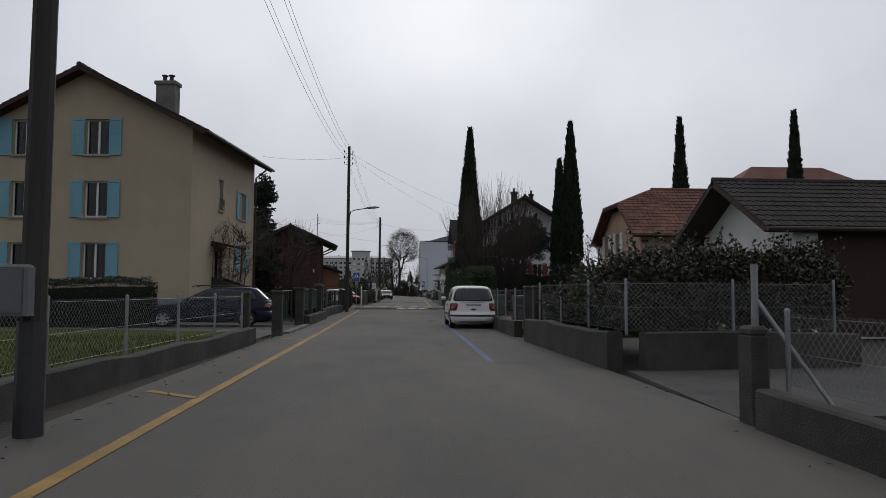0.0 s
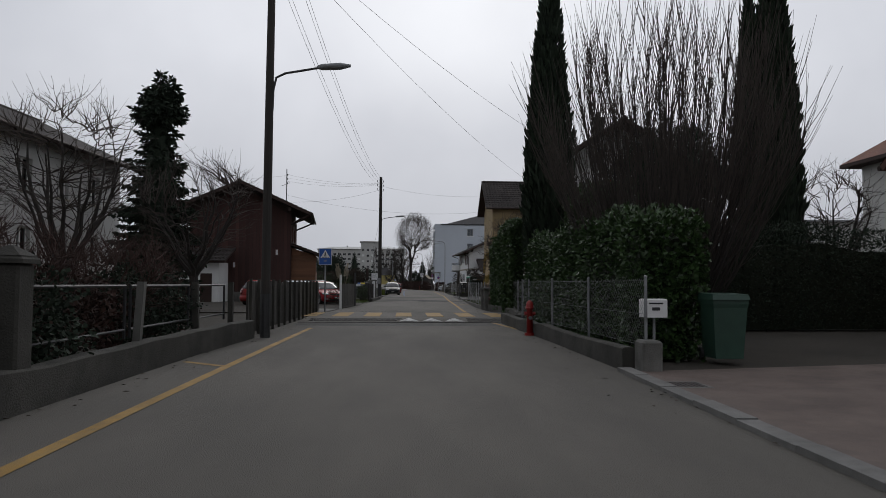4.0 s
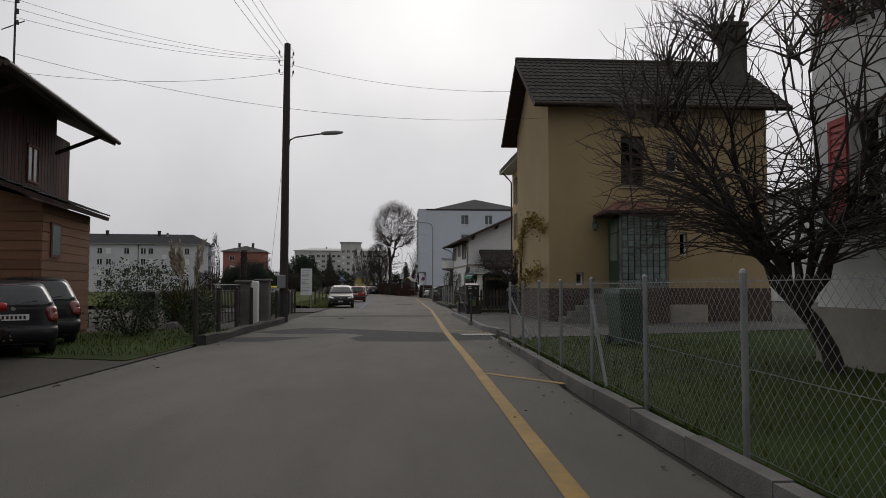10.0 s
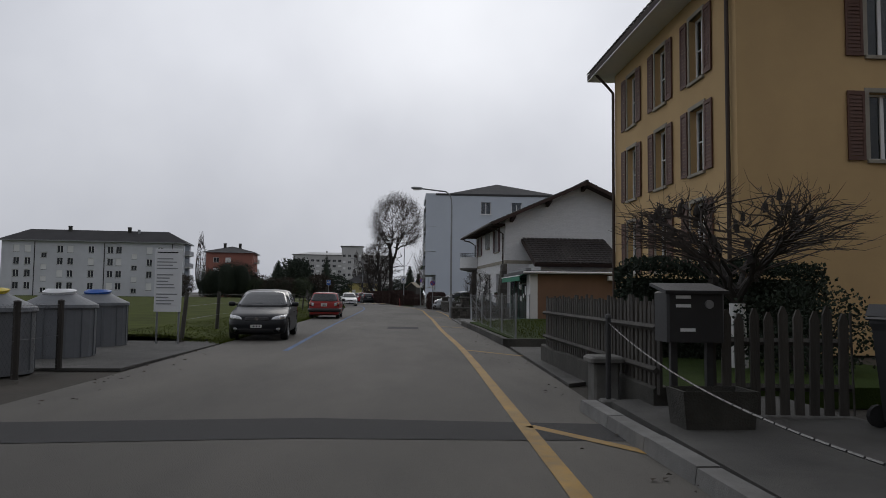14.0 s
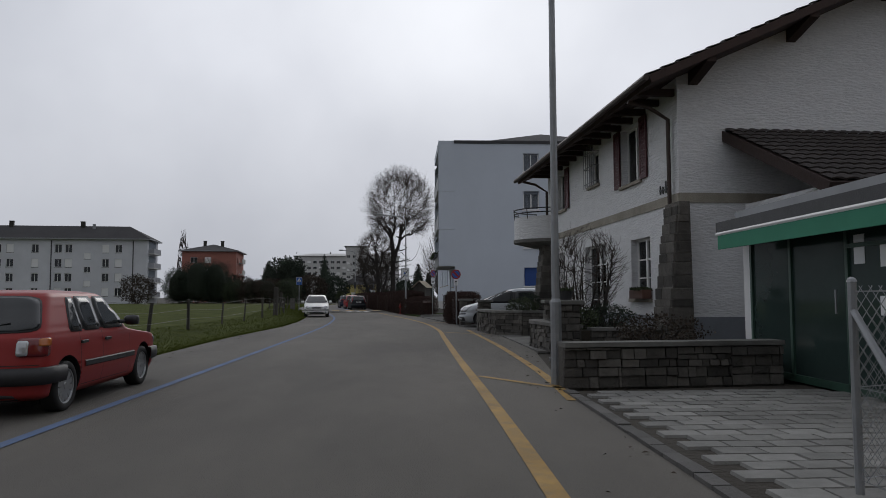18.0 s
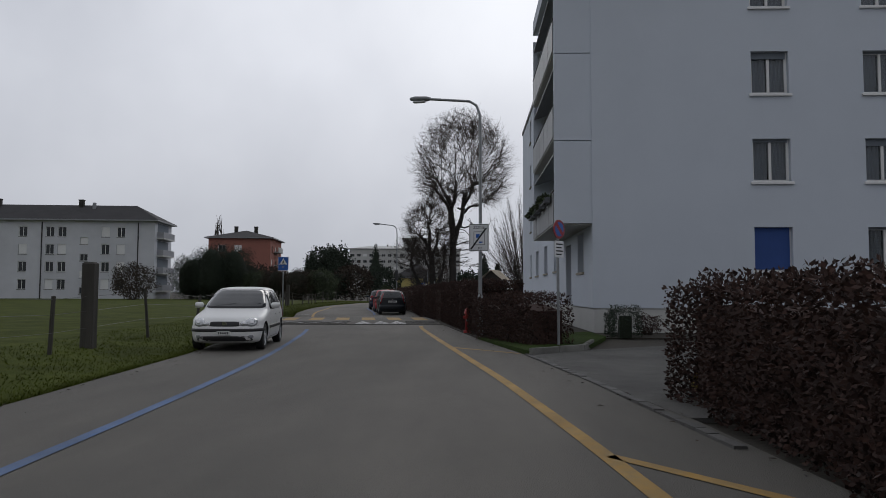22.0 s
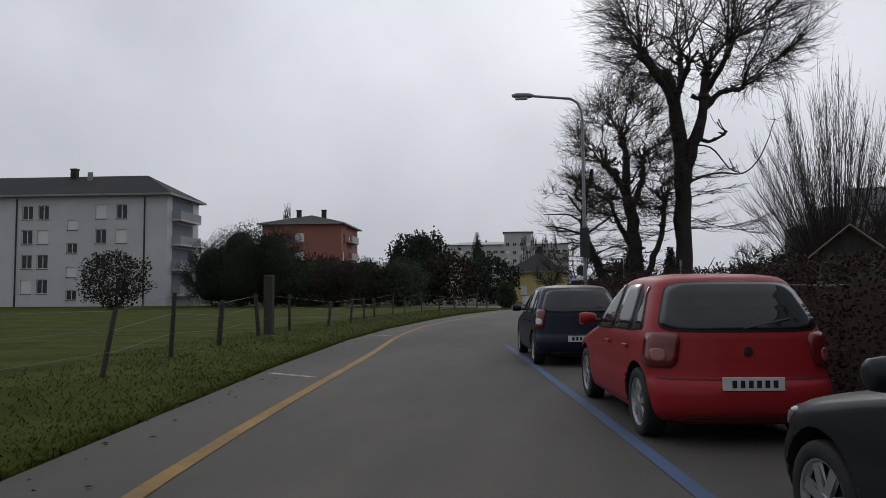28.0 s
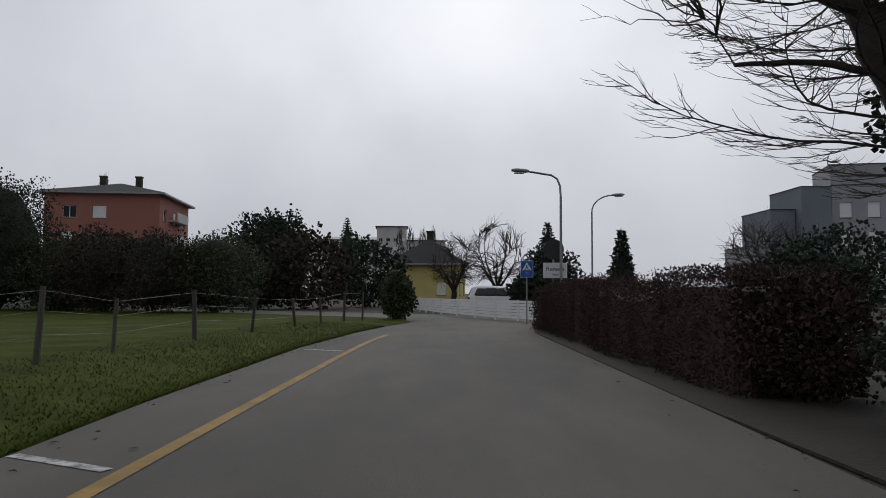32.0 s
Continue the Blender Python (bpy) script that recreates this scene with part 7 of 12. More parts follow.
wire((-9.5, 84.3, 8.9), (-16.0, 70.0, 6.5), 0.2)
wire((-2.95, 89.2, 6.4), (-4.6, 95.5, 0.3), 0.02)
wire((-9.5, 84.3, 7.5), (6.2, 88.0, 6.9), 0.7)


def steel_lamp(x, y, h, reach, turn, label, r=0.075, bent=1.3, curved=False):
    p = thing("street_lamp", label, "street lamp", (x, y, 0), turn, "steel street lamps")
    part("pole", Shape().tube([(0, 0, -0.05), (0, 0, 1.1), (0, 0, 1.15), (0, 0, h - 0.85)], [r, r, r * 0.72, r * 0.55], 10), METAL, p)
    if curved:
        pts = [(0, 0, h - 0.86)] + [(-reach + reach * math.cos(a), 0, h - 0.85 + 0.85 * math.sin(a)) for a in [radians(90 * k / 8) for k in range(9)]]
    else:
        pts = [(0, 0, h - 0.86), (-0.02, 0, h - 0.5), (-0.12, 0, h - 0.25), (-0.32, 0, h - 0.12), (-reach + 0.4, 0, h + 0.02)]
    part("arm", Shape().tube(pts, r * 0.5, 8), METAL, p)
    ex = pts[-1]
    hd = part("lamp_head", Shape().loft([[(ex[0] + 0.1 - 0.62 * u, w * math.cos(a), ex[2] + 0.03 * u + hh * math.sin(a)) for a in [2 * math.pi * i / 10 for i in range(10)]] for u, w, hh in ((0, 0.04, 0.04), (0.2, 0.12, 0.07), (0.75, 0.14, 0.075), (1.0, 0.06, 0.04))]), PAINT_GREY, p, "", True)
    part("lamp_glass", Shape().box(ex[0] - 0.42, ex[0] - 0.08, -0.09, 0.09, ex[2] - 0.085, ex[2] - 0.06), SIGN_WHITE, hd)
    return p


steel_lamp(4.13, 125.1, 6.72, 2.0, 0, "tall grey steel street lamp with a bent arm")
L4 = steel_lamp(2.08, 164.25, 6.75, 1.95, -12, "tall grey steel street lamp carrying a zone sign")
L5 = steel_lamp(-4.05, 202.9, 6.8, 1.85, 0, "tall grey steel street lamp carrying a control box")
bx5 = part("control_box", Shape().bev(-0.13, 0.12, -0.2, 0.12, 2.2, 3.02, 0.03), METAL_DARK, L5)
steel_lamp(-3.17, 233.0, 5.45, 1.6, 0, "grey steel street lamp by the junction")
steel_lamp(0.25, 243.5, 6.1, 1.1, 180, "curved grey steel street lamp beyond the hedge", 0.07, 1, True)


def text(body, size, material, parent, m, name="lettering"):
    cu = bpy.data.curves.new(name, "FONT")
    cu.body, cu.size, cu.align_x, cu.align_y, cu.extrude = body, size, "CENTER", "CENTER", 0.001
    tmp = bpy.data.objects.new(name, cu)
    scene.collection.objects.link(tmp)
    me = bpy.data.meshes.new_from_object(tmp.evaluated_get(bpy.context.evaluated_depsgraph_get()))
    bpy.data.objects.remove(tmp)
    me.materials.clear()
    ob = part(name, me, material, parent)
    ob.matrix_basis = m
    return ob


FACE = Matrix(((1, 0, 0, 0), (0, 0, -1, 0), (0, 1, 0, 0), (0, 0, 0, 1)))


def at_face(x, y, z):
    return Matrix.Translation((x, y, z)) @ FACE


def crossing_sign(x, y, h, label, w=0.5, hh=0.66, turn=0):
    s = thing("road_sign", label, "road sign", (x, y, 0), turn, "crossing signs")
    part("post", Shape().cyl(0, 0.03, -0.05, h - 0.02, 0.03, 0.03, 8), METAL, s)
    b = part("plate", Shape().bev(-w / 2, w / 2, -0.03, 0, h - hh, h, 0.012), SIGN_BLUE, s)
    part("rim", Shape().box(-w / 2, w / 2, -0.033, -0.031, h - hh, h - hh + 0.015).box(-w / 2, w / 2, -0.033, -0.031, h - 0.015, h).box(-w / 2, -w / 2 + 0.015, -0.033, -0.031, h - hh, h).box(w / 2 - 0.015, w / 2, -0.033, -0.031, h - hh, h), SIGN_WHITE, b)
    t = Shape()
    t.poly((-w * 0.38, -0.034, h - hh * 0.57), (w * 0.38, -0.034, h - hh * 0.57), (0, -0.034, h - hh * 0.09))
    part("triangle", t, SIGN_WHITE, b)
    part("pictogram", Shape().box(-0.012, 0.012, -0.037, -0.035, h - hh * 0.27, h - hh * 0.22).box(-0.025, 0.02, -0.037, -0.035, h - hh * 0.42, h - hh * 0.28).box(-0.05, -0.03, -0.037, -0.035, h - hh * 0.5, h - hh * 0.4).box(0.015, 0.04, -0.037, -0.035, h - hh * 0.5, h - hh * 0.4), INK, b, "walking figure shape")
    for k in range(5):
        part("pictogram_bar", Shape().box(-0.13 + 0.058 * k, -0.1 + 0.058 * k, -0.037, -0.035, h - hh * 0.56, h - hh * 0.51), INK, b)
    part("panel_bars", Shape().box(-0.06, 0.06, -0.033, -0.031, h - hh * 0.74, h - hh * 0.7).box(-0.05, 0.05, -0.033, -0.031, h - hh * 0.8, h - hh * 0.77), METAL, b, "small unreadable marks")
    return s


crossing_sign(-4.08, 60.9, 2.57, "blue square pedestrian crossing sign on a steel post")
crossing_sign(-7.15, 178.6, 2.9, "blue square pedestrian crossing sign on a steel post", turn=8)
crossing_sign(-3.9, 236.5, 2.5, "blue pedestrian crossing sign by the junction")


def no_parking(x, y, h, label, turn=0, under=True, r=0.205):
    s = thing("road_sign", label, "road sign", (x, y, 0), turn, "no-parking signs")
    part("post", Shape().tube([(0.02, 0.03, -0.05), (0, 0.03, h)], 0.032, 8), METAL, s)
    d = part("disc", Shape().tube([(0, 0, h - r), (0, -0.02, h - r)], r, 28), SIGN_RED, s)
    part("disc_face", Shape().tube([(0, -0.021, h - r), (0, -0.024, h - r)], r * 0.76, 28), SIGN_BLUE, d)
    c, q = math.cos(radians(45)) * r * 0.8, 0.05 * r / 0.24
    t = Shape()
    t.poly((-c - q * 0.7, -0.027, h - r + c - q * 0.7), (c - q * 0.7, -0.027, h - r - c - q * 0.7), (c + q * 0.7, -0.027, h - r - c + q * 0.7), (-c + q * 0.7, -0.027, h - r + c + q * 0.7))
    part("bar", t, SIGN_RED, d)
    if under:
        pl = part("sub_plate", Shape().bev(-0.17, 0.17, -0.02, 0, h - 2 * r - 0.42, h - 2 * r - 0.05, 0.01), SIGN_WHITE, s)
        for k in range(4):
            part("text_bar", Shape().box(-0.13, 0.13 - 0.05 * (k % 2), -0.023, -0.021, h - 2 * r - 0.14 - 0.075 * k, h - 2 * r - 0.11 - 0.075 * k), INK, pl)
    return s


np1 = no_parking(4.24, 146.35, 2.34, "round blue and red no-parking sign with arrow plate", -6, False)
ap = part("arrow_plate", Shape().bev(-0.09, 0.09, -0.02, 0, 1.66, 1.93, 0.01), SIGN_WHITE, np1)
arr = Shape().box(-0.012, 0.012, -0.024, -0.022, 1.7, 1.82)
arr.poly((-0.05, -0.023, 1.8), (0.05, -0.023, 1.8), (0, -0.023, 1.89))
part("arrow", arr, INK, ap)
no_parking(3.75, 160.2, 2.83, "leaning no-parking sign with a text plate", 48, True, 0.21)
zs = thing("zone_sign", "white end-of-zone parking sign with a diagonal stroke", "road sign", (2.04, 164.1, 0), -6)
part("bracket", Shape().box(-0.05, 0.1, -0.005, 0.12, 2.5, 2.54).box(-0.05, 0.1, -0.005, 0.12, 2.9, 2.94), METAL, zs)
zp = part("plate", Shape().bev(-0.28, 0.28, -0.03, 0, 2.35, 3.12, 0.015), SIGN_WHITE, zs)
part("rim", Shape().box(-0.26, 0.26, -0.033, -0.031, 2.37, 2.385).box(-0.26, 0.26, -0.033, -0.031, 3.085, 3.1).box(-0.26, -0.245, -0.033, -0.031, 2.37, 3.1).box(0.245, 0.26, -0.033, -0.031, 2.37, 3.1), INK, zp)
part("inner_panel", Shape().box(-0.15, 0.17, -0.033, -0.031, 2.52, 2.9), PAINT_GREY, zp)
part("panel_face", Shape().box(-0.13, 0.15, -0.036, -0.034, 2.54, 2.88), SIGN_WHITE, zp)
part("panel_mark", Shape().box(-0.08, 0.02, -0.039, -0.037, 2.72, 2.83).box(0.0, 0.1, -0.039, -0.037, 2.58, 2.62), SIGN_BLUE, zp)
dg = Shape()
dg.poly((-0.24, -0.042, 2.42), (-0.2, -0.042, 2.4), (0.22, -0.042, 2.98), (0.18, -0.042, 3.0))
part("diagonal_stroke", dg, INK, zp)
text("ZONE", 0.12, INK, zp, at_face(0, -0.036, 3.01))
text("P3", 0.1, INK, zp, at_face(0.03, -0.036, 2.43))
inf = thing("notice_board", "tall white notice board with rows of small print", "sign", (-4.02, 104.85, 0), 0)
part("post", Shape().cyl(-0.25, 0.05, -0.05, 2.2, 0.025, 0.025, 6), METAL, inf)
part("post", Shape().cyl(0.25, 0.05, -0.05, 2.2, 0.025, 0.025, 6), METAL, inf)
ib = part("board", Shape().bev(-0.31, 0.31, -0.02, 0.02, 0.75, 2.22, 0.008), SIGN_WHITE, inf)
for k in range(17):
    if k not in (1, 6, 12):
        part("text_bar", Shape().box(-0.26, rnd.uniform(0.0, 0.24), -0.024, -0.021, 2.12 - 0.075 * k, 2.145 - 0.075 * k), INK if k == 0 else METAL, ib)
ts = thing("town_sign", "white town name sign below a round sign back", "road sign", (-3.35, 233.2, 0))
tp = part("plate", Shape().bev(-0.42, 0.42, -0.06, -0.03, 1.75, 2.28, 0.012), SIGN_WHITE, ts)
text("Renens", 0.22, INK, tp, at_face(0, -0.064, 2.06))
part("text_bar", Shape().box(-0.1, 0.12, -0.064, -0.062, 1.84, 1.88), METAL, tp)
part("sign_back", Shape().tube([(-0.05, -0.02, 2.75), (-0.05, -0.06, 2.75)], 0.36, 24), METAL_DARK, ts)
part("post", Shape().cyl(-0.05, 0.0, -0.05, 3.1, 0.035, 0.035, 8), METAL, ts)
nrr = thing("road_sign", "grey back of a sign board beyond the hedge", "road sign", (-1.1, 205.5, 0))
part("post", Shape().cyl(0, 0, -0.05, 2.2, 0.03, 0.03, 6), METAL, nrr)


def hydrant(x, y, h):
    s = thing("fire_hydrant", "red painted iron fire hydrant", "hydrant", (x, y, 0), 0, "hydrants")
    part("base_flange", Shape().cyl(0, 0, -0.02, 0.06, 0.12, 0.12, 12), HYDRANT, s)
    part("barrel", Shape().tube([(0, 0, 0.05), (0, 0, h * 0.72), (0, 0, h * 0.76), (0, 0, h * 0.8)], [0.075, 0.07, 0.095, 0.095], 12), HYDRANT, s, "", True)
    part("bonnet", Shape().dome(0, 0, h * 0.8, 0.095, h * 0.2, 12, 3), HYDRANT, s)
    for a in (-1, 1):
        part("outlet", Shape().tube([(a * 0.06, 0, h * 0.62), (a * 0.13, 0, h * 0.62)], 0.045, 10), HYDRANT, s)
    part("outlet", Shape().tube([(0, -0.06, h * 0.5), (0, -0.12, h * 0.5)], 0.04, 10), METAL, s)


hydrant(2.0, 48.9, 0.82)
hydrant(1.72, 166.25, 0.74)


# ---- plants ----
def leaf(sh, p, d, n, size, wide=0.45):
    """One folded leaf: a quad with its tip along d."""
    s = d.cross(n).normalized() * size * wide
    k = len(sh.v)
    m = p + d * size * 0.5
    sh.v += [tuple(p), tuple(m + s), tuple(p + d * size), tuple(m - s)]
    sh.f.append((k, k + 1, k + 2, k + 3))


def rand_dir(r):
    z, a = r.uniform(-1, 1), r.uniform(0, 2 * math.pi)
    q = math.sqrt(1 - z * z)
    return Vector((q * math.cos(a), q * math.sin(a), z))


def hedge(pts, w, h, label, material, count, size, seed, core=None, rough=0.12, name="hedge", z0=0.0, top_fuzz=0.1):
    """A clipped hedge along points, the street face to the left of the way: dark twiggy core, for evergreens coloured
    as inner shade, and many leaves.
    """
    r = random.Random(seed)
    count, size = int(count * 2.3), size * 0.66
    P = run(pts, 1.2)
    hd = thing(name, label, "hedge", (0, 0, 0))
    rings, frames = [], []
    for i, p in enumerate(P):
        d = (P[min(i + 1, len(P) - 1)] - P[max(i - 1, 0)]).normalized()
        n = Vector((d.y, -d.x))
        frames.append((p, d, n, h + r.uniform(-rough, rough) * 0.8))
        hh = frames[-1][3] - 0.2
        c = 0.24
        rings.append([(p.x + n.x * c, p.y + n.y * c, z0), (p.x + n.x * (w - c), p.y + n.y * (w - c), z0), (p.x + n.x * (w - c), p.y + n.y * (w - c), hh), (p.x + n.x * c, p.y + n.y * c, hh)])
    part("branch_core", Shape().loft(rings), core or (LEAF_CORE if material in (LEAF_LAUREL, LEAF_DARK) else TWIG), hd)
    sh = Shape()
    L = len(frames) - 1
    for _ in range(count):
        f = r.uniform(0, L - 1e-6)
        i = int(f)
        k = f - i
        p = frames[i][0].lerp(frames[i + 1][0], k)
        d, n = frames[i][1], frames[i][2]
        hh = frames[i][3] * (1 - k) + frames[i + 1][3] * k
        bulge = 0.07 * noise.noise((p.x * 1.3, p.y * 1.3, 3.0)) * 3
        u = r.random()
        if u < 0.55:
            s, z, out = r.uniform(-0.05, 0.1) + bulge, z0 + (hh - z0) * r.random(), Vector((-n.x, -n.y, 0.2))
        elif u < 0.85:
            s, z, out = r.uniform(0, w), hh + r.uniform(-0.12, top_fuzz) + bulge * 0.5, Vector((0, 0, 1))
        else:
            s, z, out = w + r.uniform(-0.1, 0.05), z0 + (hh - z0) * r.random(), Vector((n.x, n.y, 0.2))
        e = d * r.uniform(-0.05, 0.05)
        q = Vector((p.x + n.x * s + e.x, p.y + n.y * s + e.y, z))
        dr = (out * 0.9 + rand_dir(r)).normalized()
        leaf(sh, q, dr, rand_dir(r), size * r.uniform(0.6, 1.25), 0.27)
    if abs(h) > 0:
        for end in (frames[0], frames[-1]):
            for _ in range(int(count * 0.1)):
                s = r.uniform(0, w)
                sg = -1 if end is frames[0] else 1
                q = Vector((end[0].x + end[2].x * s + end[1].x * sg * 0.05, end[0].y + end[2].y * s + end[1].y * sg * 0.05, z0 + (h - z0) * r.random()))
                leaf(sh, q, (Vector((end[1].x, end[1].y, 0)) * sg + rand_dir(r)).normalized(), rand_dir(r), size * r.uniform(0.6, 1.25))
    part("leaves", sh, material, hd)["kind"] = "stuff"
    return hd


def cypress(x, y, h, rad, label, seed, twin=None):
    r = random.Random(seed)
    t = thing("cypress", label, "tree", (x, y, 0), 0, "cypresses")
    part("trunk", Shape().tube([(0, 0, -0.1), (0, 0, 1.2), (0, 0, h * 0.9)], [0.16, 0.13, 0.02], 7), BARK, t)
    sh = Shape()
    for sx, sh_h, sr in [(0.0, h, rad)] + ([twin] if twin else []):
        for _ in range(int(5200 * sh_h / 12)):
            f = r.random() ** 0.85
            prof = min(1.0, 0.6 + 1.6 * f) * min(1.0, 1.55 * (1 - f) ** 0.85)
            a = r.uniform(0, 2 * math.pi)
            rr = sr * prof * r.uniform(0.78, 1.05) * (1 + 0.15 * noise.noise((math.cos(a) * 2, math.sin(a) * 2, f * 14)))
            p = Vector((sx + rr * math.cos(a), rr * math.sin(a), 0.25 + f * (sh_h - 0.45)))
            d = Vector((math.cos(a) * 0.32, math.sin(a) * 0.32, 1)).normalized()
            d = (d + 0.22 * rand_dir(r)).normalized()
            leaf(sh, p, d, rand_dir(r), r.uniform(0.2, 0.48), 0.14)
    part("foliage", sh, LEAF_CYPRESS, t)["kind"] = "stuff"
    core = Shape()
    for sx, sh_h, sr in [(0.0, h, rad)] + ([twin] if twin else []):
        core.tube([(sx, 0, 0.2), (sx, 0, sh_h * 0.3), (sx, 0, sh_h * 0.65), (sx, 0, sh_h * 0.93)], [sr * 0.62, sr * 0.8, sr * 0.5, 0.02], 10)
    part("inner_foliage", core, LEAF_CYPRESS, t)
    return t


def spruce(x, y, h, rad, label, seed, material=None, low=0.06, column=False):
    r = random.Random(seed)
    t = thing("conifer", label, "tree", (x, y, 0), 0, "conifers")
    part("trunk", Shape().tube([(0, 0, -0.1), (0, 0, h * 0.5), (0, 0, h)], [h * 0.018, h * 0.012, 0.01], 7), BARK, t)
    sh, br, core = Shape(), Shape(), Shape()
    leaders = [(0.0, 0.0, h, low, rad)] + ([(0.42, 0.1, h * 0.985, 0.8, rad * 0.33), (-0.4, -0.1, h * 0.955, 0.78, rad * 0.33), (0.1, -0.4, h * 0.93, 0.78, rad * 0.3)] if column else [])
    for ox, oy, top, start, wide in leaders:
        z = h * start
        while z < top * 0.985:
            f = (z - (h * start if start > 0.5 else 0.0)) / (top - (h * start if start > 0.5 else 0.0))
            R = (wide * min(1.0, 1.42 * (1 - f) ** 0.9) * (0.84 + 0.16 * math.sin(z * 6.0)) if column else wide * (1 - f) ** 0.8) + 0.06
            n = max(5, int((13 if column else 9) * (1 - f) + 5))
            for i in range(n):
                a = 2 * math.pi * (i + r.random()) / n
                ln = R * r.uniform(0.72, 1.1)
                tip = Vector((ox + ln * math.cos(a), oy + ln * math.sin(a), z - 0.3 * ln + 0.12))
                base = Vector((ox, oy, z))
                br.tube([base, tip], [0.02, 0.004], 3)
                m = max(9, int(ln * (58 if column else 30)))
                for k in range(m):
                    g = (k + r.random()) / m
                    q = base.lerp(tip, g) + Vector((0, 0, 0.12 * ln * g * g - 0.1 * r.random()))
                    d = ((tip - base).normalized() * 0.8 + rand_dir(r) * 0.7 + Vector((0, 0, -0.35))).normalized()
                    leaf(sh, q, d, rand_dir(r), r.uniform(0.14, 0.32) if column else r.uniform(0.18, 0.4), 0.2)
            z += h * 0.027
        core.tube([(ox, oy, h * start + 0.2), (ox, oy, h * start + (top - h * start) * 0.5), (ox, oy, top * 0.94)], [wide * 0.45, wide * 0.34, 0.03], 9)
    part("branch_whorl", br, BARK, t)["kind"] = "stuff"
    part("inner_foliage", core, material or LEAF_DARK, t)
    part("needles", sh, material or LEAF_DARK, t)["kind"] = "stuff"
    return t


def bend(a, b, up, n=4, wob=0.0, r=None):
    """A curved line from a to b that starts along up."""
    out = []
    for i in range(n + 1):
        t = i / n
        c = a + up * (b - a).length * 0.45
        p = a * (1 - t) ** 2 + c * 2 * t * (1 - t) + b * t * t
        if r and 0 < i < n:
            p = p + rand_dir(r) * wob
        out.append(p)
    return out


